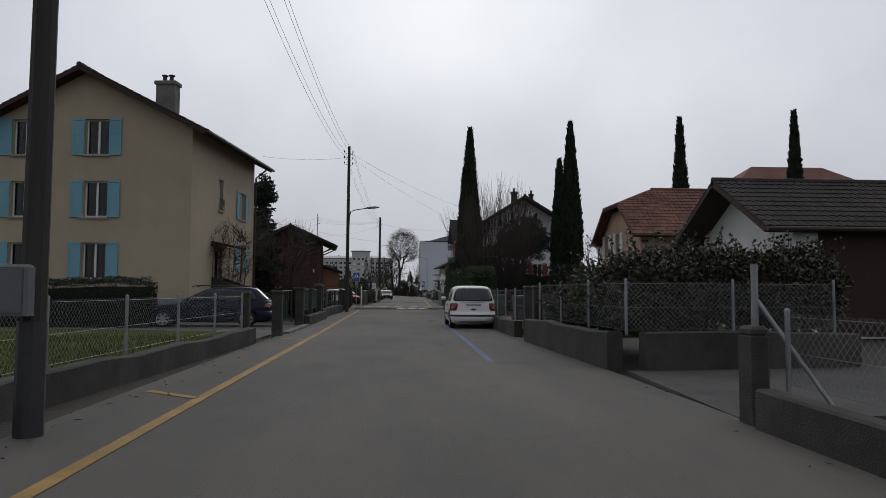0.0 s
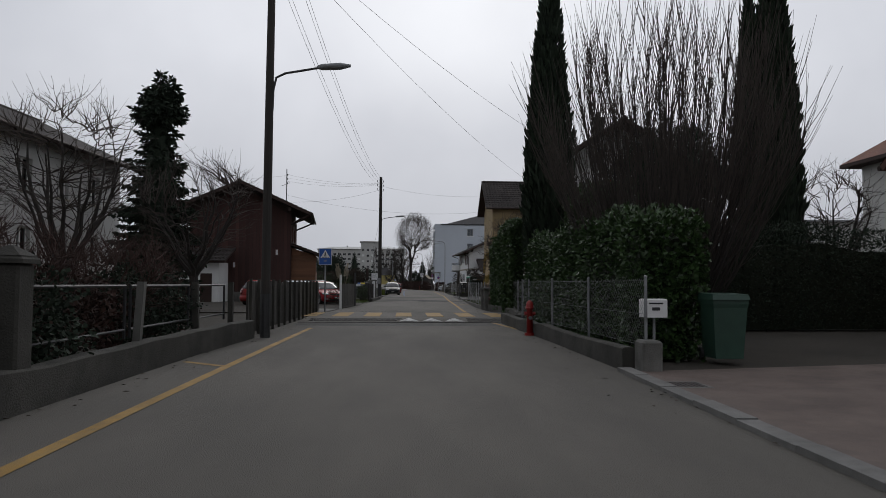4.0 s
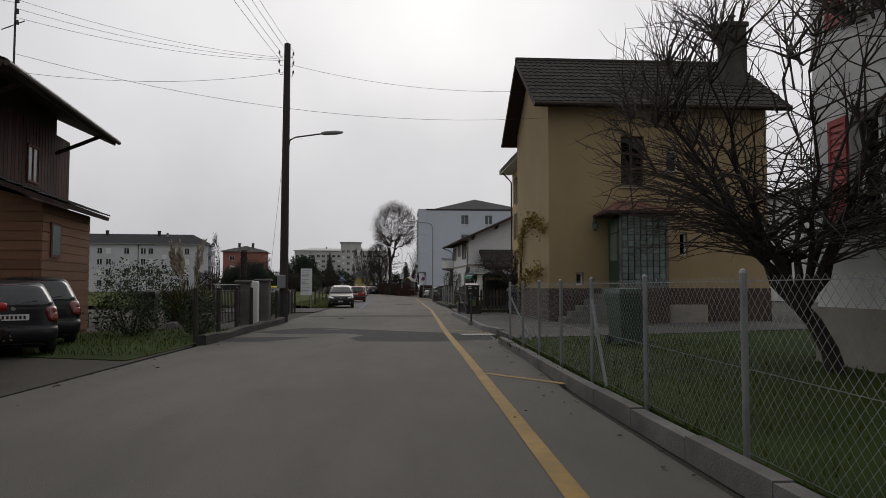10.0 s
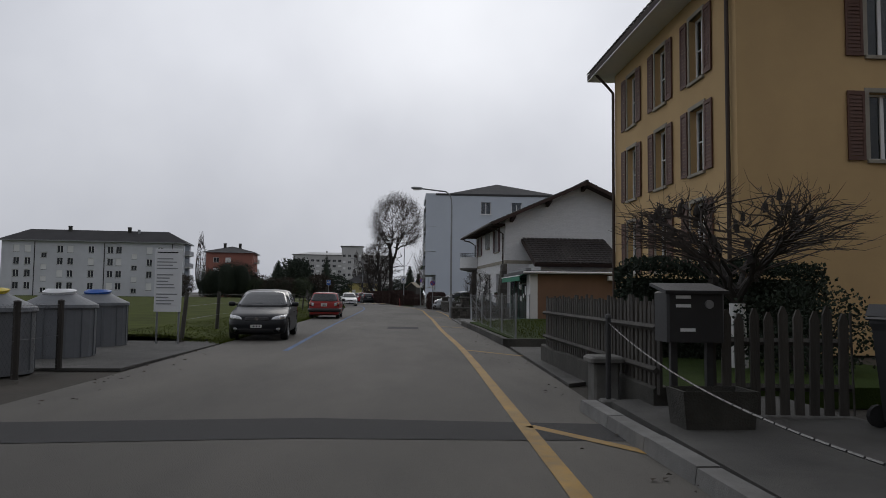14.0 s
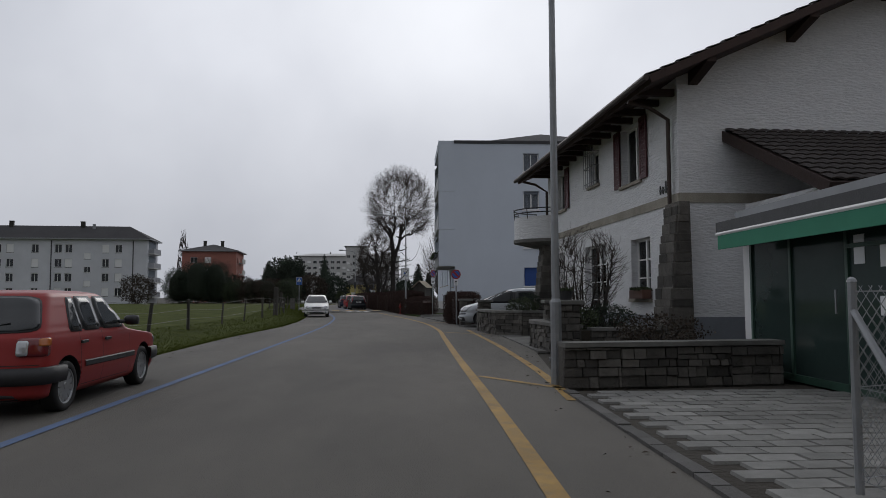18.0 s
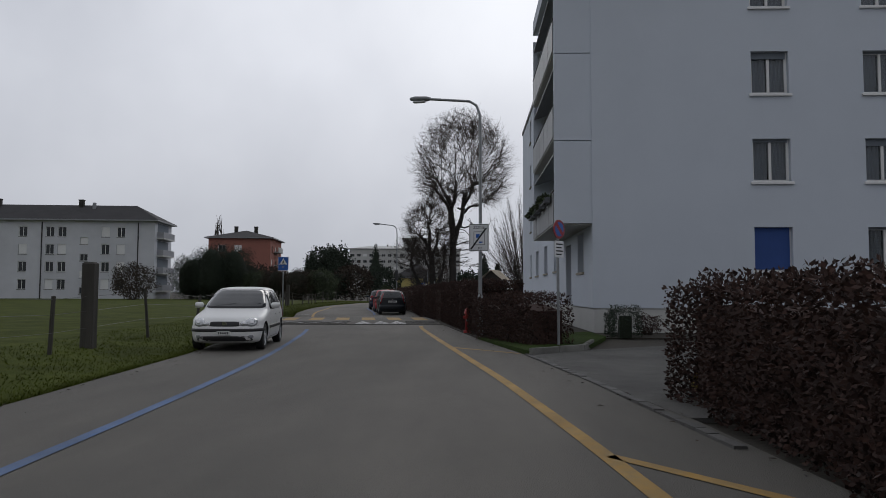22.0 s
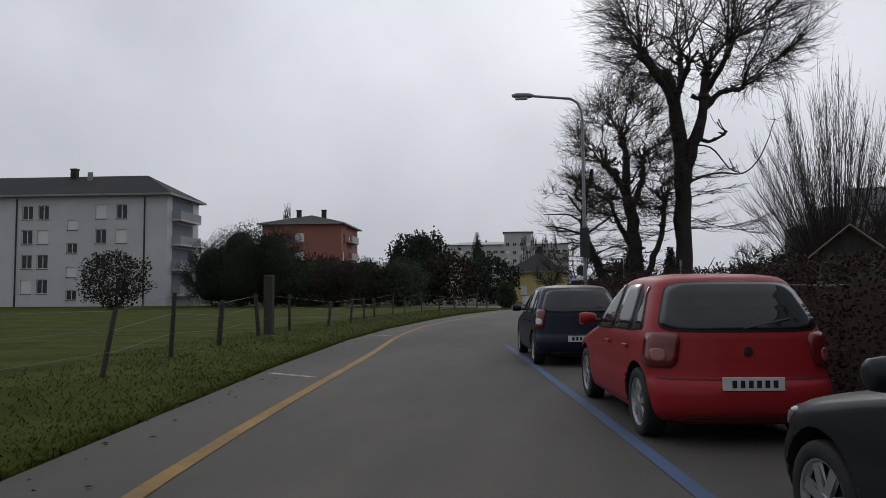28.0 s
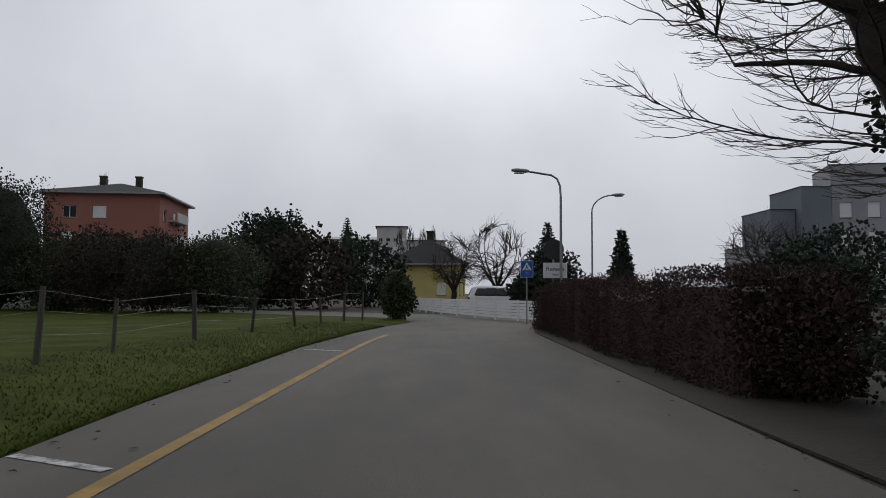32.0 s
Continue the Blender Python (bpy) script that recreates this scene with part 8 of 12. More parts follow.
def bare_tree(x, y, trunk_h, trunk_r, centre_z, rx, rz, limbs, shoots, label, seed, lean=(0, 0), side=2, twig_r=0.012, material=None, low=-0.75, name="bare_tree", up=0.55, knob=False, twig_len=0.9):
    """A leafless tree: trunk, limbs to inside the crown, and slender shoots that end on the crown's egg-shaped outline."""
    r = random.Random(seed)
    t = thing(name, label, "tree", (x, y, 0), 0, "bare trees")
    top = Vector((lean[0], lean[1], trunk_h))
    part("trunk", Shape().tube([(0, 0, -0.15), (lean[0] * 0.2 - 0.02, lean[1] * 0.2, trunk_h * 0.35), (lean[0] * 0.6 + 0.03, lean[1] * 0.6, trunk_h * 0.7), top], [trunk_r * 1.25, trunk_r, trunk_r * 0.9, trunk_r * 0.8], 10), material or BARK, t)
    lb, tw, anchors = Shape(), Shape(), []
    c = Vector((lean[0] * 1.2, lean[1] * 1.2, centre_z))
    for i in range(limbs):
        a = 2 * math.pi * (i + r.uniform(0.1, 0.9)) / limbs
        e = r.uniform(-0.35, 0.75)
        s = r.uniform(0.5, 0.72)
        tip = c + Vector((rx * s * math.cos(a) * math.cos(e), rx * s * math.sin(a) * math.cos(e), rz * s * math.sin(e)))
        st = Vector((0, 0, 0)).lerp(top, r.uniform(0.8, 1.0)) if trunk_h > 1 else Vector((r.uniform(-0.15, 0.15), r.uniform(-0.15, 0.15), 0.1))
        pts = bend(st, tip, (Vector((math.cos(a) * 0.6, math.sin(a) * 0.6, 0.8))).normalized(), 6, 0.12 * rx / 4, r)
        q = trunk_r * r.uniform(0.42, 0.62)
        lb.tube(pts, [q * (1 - 0.78 * k / 6) for k in range(7)], 6)
        anchors += [(p, q * (1 - 0.78 * k / 6)) for k, p in enumerate(pts) if k >= 2]
        for _ in range(3):
            p0, q0 = anchors[-r.randint(1, 4)]
            tip2 = c + (tip - c) * r.uniform(0.9, 1.2) + Vector((r.uniform(-1, 1) * rx * 0.3, r.uniform(-1, 1) * rx * 0.3, r.uniform(-0.1, 0.35) * rz))
            v = tip2 - c
            out = math.sqrt((v.x / rx) ** 2 + (v.y / rx) ** 2 + (v.z / rz) ** 2)
            if out > 0.76:
                tip2 = c + v * (0.76 / out)
            pts2 = bend(p0, tip2, (tip - st).normalized(), 4, 0.08 * rx / 4, r)
            lb.tube(pts2, [q0 * 0.7 * (1 - 0.75 * k / 4) for k in range(5)], 5)
            anchors += [(p, q0 * 0.7 * (1 - 0.75 * k / 4)) for k, p in enumerate(pts2) if k >= 1]
    if knob:
        for p, q in anchors[::4]:
            lb.dome(p.x, p.y, p.z - 0.06, q * 1.6 + 0.04, 0.16, 6, 2)
    part("limb_crown", lb, material or BARK, t)["kind"] = "stuff"
    for i in range(shoots):
        z = r.uniform(low, 1.0)
        a = r.uniform(0, 2 * math.pi)
        rr = math.sqrt(max(0.0, 1 - z * z)) * r.uniform(0.85, 1.0)
        tip = c + Vector((rx * rr * math.cos(a), rx * rr * math.sin(a), rz * z * r.uniform(0.9, 1.03)))
        best = min(r.sample(anchors, min(26, len(anchors))), key=lambda s_: (s_[0] - tip).length + (2.5 if s_[0].z > tip.z - 0.1 else 0))
        d0 = ((tip - best[0]).normalized() + Vector((0, 0, up))).normalized()
        pts = bend(best[0], tip, d0, 4, 0.05, r)
        tw.tube(pts, [twig_r * 1.7, twig_r * 1.35, twig_r, twig_r * 0.7, twig_r * 0.35], 3, False)
        for _ in range(side):
            k = r.randint(1, 3)
            p = pts[k].lerp(pts[k + 1], r.random())
            d = ((pts[k + 1] - pts[k]).normalized() + 0.75 * rand_dir(r) + Vector((0, 0, up * 0.5))).normalized()
            ln = r.uniform(0.35, 1.0) * twig_len
            tw.tube([p, p + d * ln * 0.5 + rand_dir(r) * 0.04, p + d * ln + Vector((0, 0, 0.1 * ln))], [twig_r * 0.6, twig_r * 0.45, twig_r * 0.2], 3, False)
    part("twig_crown", tw, TWIG if material is None else material, t)["kind"] = "stuff"
    return t


def bush(x, y, rx, rz, label, material, n, size, seed, z=0.0, ry=None, name="bush", holes_=0.25):
    r = random.Random(seed)
    n, size = int(n * 2.2), size * 0.62
    b = thing(name, label, "bush", (x, y, z), 0, "bushes")
    ry = ry or rx
    st = Shape()
    for i in range(7):
        a = 2 * math.pi * i / 7
        st.tube([(0.1 * math.cos(a), 0.1 * math.sin(a), -0.05), (rx * 0.35 * math.cos(a), ry * 0.35 * math.sin(a), rz * 0.7), (rx * 0.6 * math.cos(a), ry * 0.6 * math.sin(a), rz * 1.4)], [0.02 + 0.015 * rz, 0.015 + 0.008 * rz, 0.004], 5)
    part("stem_base", st, BARK, b)
    if rx > 1.5 and n > 6000:
        inner, nz = Shape(), 9
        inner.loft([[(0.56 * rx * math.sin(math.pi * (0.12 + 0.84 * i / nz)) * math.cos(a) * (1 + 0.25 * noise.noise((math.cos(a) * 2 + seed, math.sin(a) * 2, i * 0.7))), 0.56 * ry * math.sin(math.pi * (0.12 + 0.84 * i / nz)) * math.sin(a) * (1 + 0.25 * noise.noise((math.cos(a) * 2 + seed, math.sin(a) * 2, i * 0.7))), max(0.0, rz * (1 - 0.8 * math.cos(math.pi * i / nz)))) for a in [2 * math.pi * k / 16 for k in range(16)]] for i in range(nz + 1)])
        # Solid filler whose colour stands for shade between the leaves.
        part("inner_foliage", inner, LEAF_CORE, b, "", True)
    sh = Shape()
    for _ in range(n):
        d = rand_dir(r)
        k = 1 + 0.35 * noise.noise(d * 2.2 + Vector((seed, 0, 0))) + 0.18 * noise.noise(d * 6 + Vector((0, seed, 0)))
        f = r.uniform(0.7, 1.0) if r.random() > holes_ else r.uniform(0.3, 0.8)
        p = Vector((d.x * rx * k * f, d.y * ry * k * f, max(0.02, rz * (1 + d.z * k * f * 0.98))))
        leaf(sh, p, (d + rand_dir(r)).normalized(), rand_dir(r), size * r.uniform(0.6, 1.3))
    part("leaves", sh, material, b)["kind"] = "stuff"
    return b


# clipped hedges
for i, (x, y, rx, rz, z) in enumerate(((3.3, 19.0, 0.95, 0.78, 0.45), (3.3, 20.3, 1.0, 0.66, 0.45), (3.25, 21.6, 0.95, 0.64, 0.45), (3.25, 22.8, 0.9, 0.52, 0.45), (3.1, 23.8, 0.75, 0.42, 0.45), (4.4, 19.4, 1.05, 0.86, 0.4), (5.5, 19.3, 1.0, 0.84, 0.4), (4.5, 21.4, 1.0, 0.78, 0.4), (6.3, 19.5, 0.8, 0.86, 0.4))):
    sb = bush(x, y, rx, rz, "loose dark photinia shrub with long shoots behind the wire fence", LEAF_SHRUB if i % 3 != 1 else LEAF_BUSH, 3400, 0.115, 240 + i, z, holes_=0.35)
    rs, sp, sl = random.Random(300 + i), Shape(), Shape()
    for _ in range(16):
        a, f = rs.uniform(0, 6.28), rs.uniform(0.1, 0.85)
        p0 = Vector((rx * f * math.cos(a), rx * f * math.sin(a), rz * (1.35 + 0.35 * (1 - f))))
        d = (Vector((0.35 * math.cos(a), 0.35 * math.sin(a), 1)) + 0.25 * rand_dir(rs)).normalized()
        ln = rs.uniform(0.35, 0.75)
        sp.tube([p0, p0 + d * ln * 0.5, p0 + d * ln], [0.007, 0.005, 0.002], 4)
        for k in range(12):
            leaf(sl, p0 + d * ln * (0.25 + 0.75 * k / 11), (d * 0.5 + rand_dir(rs)).normalized(), rand_dir(rs), rs.uniform(0.05, 0.09), 0.4)
    part("shoot_stem", sp, BARK, sb)["kind"] = "stuff"
    part("shoot_foliage", sl, LEAF_SHRUB, sb, "leaves of the long upright shoots")["kind"] = "stuff"
hedge([(2.7, 43.6), (2.55, 48), (2.55, 52.3)], 1.3, 2.25, "tall dark evergreen hedge behind the fence", LEAF_LAUREL, 11000, 0.15, 3, rough=0.25, top_fuzz=0.25)
hedge([(3.02, 62.4), (2.96, 64.7)], 1.6, 2.85, "tall glossy cherry laurel hedge", LEAF_LAUREL, 7000, 0.17, 44, z0=0.1, rough=0.25, top_fuzz=0.3)
hedge([(3.12, 58.7), (3.1, 60.5), (3.04, 62.6)], 1.6, 3.5, "tall glossy cherry laurel hedge", LEAF_LAUREL, 13000, 0.17, 4, z0=0.1, rough=0.3, top_fuzz=0.3)
hedge([(3.9, 51.3), (4.15, 54.6)], 1.5, 3.5, "tall glossy cherry laurel hedge", LEAF_LAUREL, 9000, 0.17, 5, z0=0.1, rough=0.3, top_fuzz=0.4)
hedge([(-14.5, 30.4), (-9.2, 29.9)][::-1], 1.0, 1.45, "dark clipped hedge before the beige house", LEAF_DARK, 7000, 0.09, 6)
hedge([(4.0, 146.7), (4.15, 152.6)], 1.3, 1.28, "brown leafy beech hedge", LEAF_BEECH, 9000, 0.085, 7, TWIG_RED)
hedge([(2.95, 160.2), (1.95, 163.2)], 1.2, 1.05, "low brown beech hedge end", LEAF_BEECH, 4200, 0.085, 8, TWIG_RED)
hedge([(2.02, 164.8), (1.2, 170.2), (0.55, 175.4), (-0.5, 180.4), (-0.9, 183)], 1.3, 1.5, "long brown clipped beech hedge", LEAF_BEECH, 22000, 0.085, 9, TWIG_RED, rough=0.07)
hedge([(-0.9, 183), (-1.7, 190), (-3.0, 197.4), (-4.3, 203.5)], 1.3, 1.5, "long brown clipped beech hedge", LEAF_BEECH, 13000, 0.085, 10, TWIG_RED, rough=0.07)
hedge([(-4.4, 206.4), (-4.3, 211.2)], 1.4, 1.45, "brown clipped hedge along the street", LEAF_BEECH, 15000, 0.065, 11, TWIG_RED, rough=0.15)
hedge([(-4.1, 216.6), (-4.1, 222), (-4.0, 232)], 1.6, 1.45, "brown clipped hedge along the street", LEAF_BEECH, 24000, 0.07, 12, TWIG_RED, rough=0.25)
# The wide dark bush is added as filler for the gap's shade and ivy.
for x, y, rx, rz in ((-3.3, 216.4, 0.85, 0.7), (-3.6, 211.4, 0.75, 0.68), (-2.5, 214.0, 1.4, 0.66)):
    bush(x, y, rx, rz, "untrimmed shrub added at the shaded gap between the hedge ends", LEAF_BEECH if rx < 1 else LEAF_DARK, 2600, 0.1, int(330 + y))
hedge([(-4.3, 232.4), (-3.6, 233.4)], 1.6, 1.3, "brown clipped hedge end at the junction", LEAF_BEECH, 1500, 0.1, 13, TWIG_RED)
hedge([(5.6, 50.6), (10.5, 51.2), (18, 51.6)][::-1], 1.2, 2.45, "dark overgrown hedge across the garden", LEAF_DARK, 11000, 0.13, 14, rough=0.3, top_fuzz=0.4)
hedge([(5.6, 163.9), (5.9, 165.6)], 0.8, 0.7, "small round evergreen shrubs by the block", LEAF_DARK, 1200, 0.07, 15)

hedge([(5.3, 99.4), (8.4, 99.2)][::-1], 1.2, 1.75, "dark evergreen hedge behind the picket fence", LEAF_DARK, 6000, 0.11, 16, rough=0.2)
# upright conifers
cypress(3.9, 55.9, 12.5, 0.74, "tall narrow dark cypress", 1, (-0.35, 9.6, 0.5))
cypress(10.4, 53.6, 12.5, 0.75, "tall narrow dark cypress, double-topped", 2, (-0.75, 10.0, 0.55))
cypress(17.9, 53.6, 13.0, 0.62, "tall narrow dark cypress", 3)
cypress(24.6, 51.3, 13.0, 0.6, "tall narrow dark cypress", 4)
spruce(-11.7, 64.0, 10.5, 1.95, "dark green spruce with drooping branches and several tops", 1, column=True)
spruce(6.6, 262.0, 6.0, 1.5, "dark spruce beyond the junction", 2)
spruce(4.9, 286.0, 9.0, 2.6, "dark spruce beyond the junction", 3)
spruce(-22.0, 330.0, 14.0, 3.6, "dark conifer far behind the meadow", 4)
spruce(-36.0, 318.0, 11.5, 5.0, "dark spreading cedar far behind the meadow", 5, low=0.25)
bush(-27.7, 300.0, 5.2, 5.9, "dark spreading cedar behind the meadow", LEAF_DARK, 4200, 0.6, 31)

# bare trees
def spray(lb, tw, o, az, ln, rise, w, r):
    """A level branch with flat side twigs, all sweeping outwards and turning up at their tips."""
    def sweep(p, a, length, lift, turn, n):
        out = [p]
        for k in range(n):
            s_ = (k + 1) / n
            a += turn / n + r.uniform(-0.16, 0.16)
            out.append(out[-1] + Vector((math.cos(a), math.sin(a), lift - 0.12 + 0.5 * s_ * s_ + r.uniform(-0.1, 0.1))) * (length / n))
        return out
    main = sweep(o, az, ln, rise + r.uniform(-0.3, 0.4), r.uniform(-0.9, 0.9), 8)
    q = r.uniform(0.005, 0.011) + 0.004 * ln
    lb.tube(main, [q * (1 - 0.85 * k / 8) for k in range(9)], 5)
    for j in range(int(8 + 6.0 * ln)):
        k = r.randint(1, 7)
        p = main[k].lerp(main[k + 1], r.random())
        d = main[k + 1] - main[k]
        a = math.atan2(d.y, d.x) + r.choice((-1, 1)) * r.uniform(0.3, 0.85)
        tl = ln * r.uniform(0.25, 0.5) * (1.15 - k / 9)
        tpts = sweep(p, a, tl, rise + r.uniform(-0.15, 0.3), -0.4 * (1 if a > az else -1), 5)
        tw.tube(tpts, [w * f for f in (1.1, 0.95, 0.8, 0.6, 0.45, 0.25)], 3, False)
        for _ in range(3):
            k2 = r.randint(1, 4)
            p2 = tpts[k2].lerp(tpts[k2 + 1], r.random())
            tw.tube(sweep(p2, a + r.uniform(-0.8, 0.8), tl * r.uniform(0.25, 0.5), rise + r.uniform(-0.1, 0.35), 0.0, 3), [w * 0.6, w * 0.5, w * 0.38, w * 0.2], 3, False)


def limbed_tree(x, y, stems, crown, shoots, label, seed, up=0.15, twig_r=0.011, side=3, twig_len=0.7, low=-0.7, knobs=True, droop=0.0, ivy=0.0, boughs=90, sprays=()):
    """A pruned bare tree: stems are (points, thick end, thin end), the first one the trunk; shoots run from their heads to the crown's outline."""
    r = random.Random(seed)
    t = thing("bare_tree", label, "tree", (x, y, 0), 0, "bare trees")
    lb, tw, anchors = Shape(), Shape(), []
    for i, (pts, q0, q1) in enumerate(stems):
        P = [Vector(p) for p in smooth_line(pts, 4)]
        P = [p + (rand_dir(r) * min(0.06, q0 * 0.35) if 0 < k < len(P) - 1 else Vector()) for k, p in enumerate(P)]
        n = len(P) - 1
        rad = [(q0 + (q1 - q0) * k / n) * (1 + 0.1 * r.uniform(-1, 1)) for k in range(n + 1)]
        if i == 0:
            rad[0] *= 1.3
            part("trunk", Shape().tube(P, rad, 10), BARK, t, "", True)
        else:
            lb.tube(P, rad, 7)
        anchors += [(p, q) for k, (p, q) in enumerate(zip(P, rad)) if k > n * (0.72 if i == 0 and not droop else 0.35)] + [(P[-1], q1)] * 5
        if knobs and i:
            for k in (n, n - 1, n - 3):
                if k > 0:
                    lb.tube([P[k] - Vector((0, 0, rad[k] * 1.1)), P[k], P[k] + Vector((0, 0, rad[k] * 1.4))], [rad[k] * 0.9, rad[k] * 1.7, rad[k] * 0.7], 7)
            for _ in range(5):
                p, q = anchors[-r.randint(1, 9)]
                d = (rand_dir(r) + Vector((0, 0, 0.5))).normalized()
                lb.tube([p, p + d * 0.3, p + d * 0.5 + Vector((0, 0, 0.14))], [q * 0.7, q * 0.5, q * 0.62], 6)
                anchors.append((p + d * 0.5, q * 0.4))
    c, rx, rz = Vector((crown[0], crown[1], crown[2])), crown[3], crown[4]
    heads, anchors = anchors, []
    for i in range(boughs):
        z, a = low + (1 - low) * (i + r.random()) / boughs, i * 2.39996 + r.uniform(-0.4, 0.4)
        rr = math.sqrt(max(0.0, 1 - z * z))
        tip = c + Vector((rx * rr * math.cos(a), rx * rr * math.sin(a), rz * z)) * r.uniform(0.62, 0.8)
        p, q = min(r.sample(heads, min(14, len(heads))), key=lambda s_: (s_[0] - tip).length + (1.2 if s_[0].z > tip.z + droop else 0))
        pts = bend(p, tip, ((tip - p).normalized() + Vector((0, 0, up))).normalized(), 7, 0.11, r)
        q = min(q * 0.5, 0.042)
        lb.tube(pts, [q * (1 - 0.7 * k / 7) for k in range(8)], 5)
        anchors += [(m, 0) for m in pts[2:]] + [(pts[k].lerp(pts[k + 1], 0.5), 0) for k in range(3, 7)]
    for i in range(shoots):
        z, a = r.uniform(low, 1.0), r.uniform(0, 2 * math.pi)
        rr = math.sqrt(max(0.0, 1 - z * z)) * r.uniform(0.8, 1.0)
        tip = c + Vector((rx * rr * math.cos(a), rx * rr * math.sin(a), rz * z)) * r.choice((1.0, 1.0, 0.97, 0.9, 0.75))
        best = min(r.sample(anchors, min(70, len(anchors))), key=lambda s_: (s_[0] - tip).length + (1.0 if s_[0].z > tip.z + droop else 0))
        d0 = ((tip - best[0]).normalized() + Vector((0, 0, up - droop * 0.25))).normalized()
        pts = bend(best[0], tip, d0, 6, 0.075, r)
        w = twig_r * (1.5 if i % 6 == 0 else 1.0)
        tw.tube(pts, [w * f for f in (1.9, 1.6, 1.25, 1.0, 0.75, 0.5, 0.3)], 3, False)
        for _ in range(side):
            k = r.randint(1, 5)
            p = pts[k].lerp(pts[k + 1], r.random())
            d = ((pts[k + 1] - pts[k]).normalized() + 0.62 * rand_dir(r) + Vector((0, 0, up * 0.4))).normalized()
            ln = r.uniform(0.3, 1.0) * twig_len
            tw.tube([p, p + d * ln * 0.5 + rand_dir(r) * 0.05, p + d * ln + Vector((0, 0, 0.08 * ln))], [w * 0.6, w * 0.45, w * 0.22], 3, False)
    for z0, z1, count, short, long_, rise in sprays:
        P = [Vector(p) for p in smooth_line(stems[0][0], 8)]
        for i in range(count):
            z = z0 + (z1 - z0) * (i + r.random()) / count
            o = min(P, key=lambda p: abs(p.z - z))
            spray(lb, tw, Vector((o.x, o.y, z)), i * 2.39996 + r.uniform(-0.5, 0.5), r.uniform(short, long_) * (1.0 - 0.45 * (z - z0) / (z1 - z0)), rise, twig_r, r)
    part("limb_crown", lb, BARK, t)["kind"] = "stuff"
    part("twig_crown", tw, TWIG, t)["kind"] = "stuff"
    if ivy:
        iv = Shape()
        P = [Vector(p) for p in smooth_line(stems[0][0], 6)]
        P = [p for p in P if p.z < ivy]
        for _ in range(900):
            p = r.choice(P)
            d = rand_dir(r)
            leaf(iv, p + Vector((d.x, d.y, 0)).normalized() * stems[0][1] * r.uniform(0.7, 1.25) + Vector((0, 0, r.uniform(-0.2, 0.2))), (d + Vector((0, 0, -0.3))).normalized(), rand_dir(r), r.uniform(0.05, 0.1), 0.45)
        part("ivy", iv, LEAF_DARK, t, "dark ivy on the trunk")["kind"] = "stuff"
    return t


limbed_tree(0.26, 213.6, [([(0, 0, -0.1), (0.02, 0, 2.5), (0.02, 0, 5.9), (-0.15, 0.1, 9.2), (-0.45, 0.1, 10.6)], 0.42, 0.2), ([(0.05, 0, 5.6), (0.5, -0.1, 7.3), (0.95, -0.1, 8.8), (1.2, 0, 10.6)], 0.3, 0.14),
                          ([(-0.15, 0.1, 9.0), (-0.8, -0.5, 10.1), (-1.6, -0.6, 11.1)], 0.2, 0.1), ([(-0.1, 0.1, 9.3), (0.25, 0.9, 10.4), (0.3, 1.2, 11.6)], 0.18, 0.1), ([(-0.3, 0.1, 10.0), (-0.9, 0.8, 11.0), (-1.3, 1.2, 11.9)], 0.16, 0.09), ([(0.95, 0, 8.8), (1.7, 0.2, 9.5), (2.6, 0.2, 9.7)], 0.15, 0.08),
                          ([(1.1, 0, 9.6), (1.7, -0.7, 10.6), (2.0, -0.9, 11.4)], 0.14, 0.08), ([(1.1, 0, 9.6), (1.4, 1.0, 10.9)], 0.14, 0.08), ([(-0.15, 0, 9.2), (0.3, -0.9, 10.6)], 0.15, 0.09), ([(0.1, 0, 5.7), (1.3, -0.1, 6.1), (2.4, -0.2, 6.05), (3.1, -0.2, 6.7), (3.7, -0.2, 8.2)], 0.05, 0.015), ([(0.45, 0, 7.3), (1.2, 0, 7.2), (1.9, -0.1, 6.3), (2.3, -0.1, 6.1)], 0.045, 0.02), ([(0.7, 0, 7.6), (1.3, 0.3, 7.5), (1.9, 0.3, 7.9)], 0.09, 0.05)],
            (1.0, 0.0, 13.5, 5.5, 5.7), 2500, "tall bare lime tree with a round pruned crown", 1, up=0.1, twig_r=0.0088, side=4, twig_len=0.8, low=-0.75, sprays=[(3.8, 7.6, 34, 1.8, 3.8, -0.04)])
limbed_tree(-1.54, 213.7, [([(0, 0, -0.1), (-0.05, 0, 2.2), (-0.2, 0, 4.2), (-0.35, 0, 5.2)], 0.33, 0.24), ([(-0.3, 0, 5.0), (-0.75, 0, 6.0), (-1.3, -0.1, 6.7)], 0.2, 0.11), ([(-0.35, 0, 5.1), (-0.4, 0.1, 6.6), (-0.55, 0.1, 7.8)], 0.2, 0.1), ([(-0.3, 0, 4.6), (0.25, 0.5, 6.0), (0.35, 0.6, 7.0)], 0.16, 0.09),
                           ([(0.0, 0, 1.4), (0.5, -0.2, 2.4), (0.95, -0.3, 3.6), (1.1, -0.3, 5.0)], 0.17, 0.09), ([(-0.1, 0, 3.0), (-0.7, 0.4, 4.0), (-1.1, 0.5, 5.2)], 0.14, 0.07), ([(-0.2, 0, 4.4), (-0.5, -0.8, 5.6)], 0.13, 0.07)],
            (-0.45, 0.0, 6.9, 3.1, 3.7), 1500, "smaller bare tree with knobbly pruned limbs", 2, up=0.12, twig_r=0.0078, side=4, twig_len=0.7, low=-0.8, ivy=3.0, boughs=60, sprays=[(1.9, 4.6, 22, 1.2, 2.3, 0.05)])
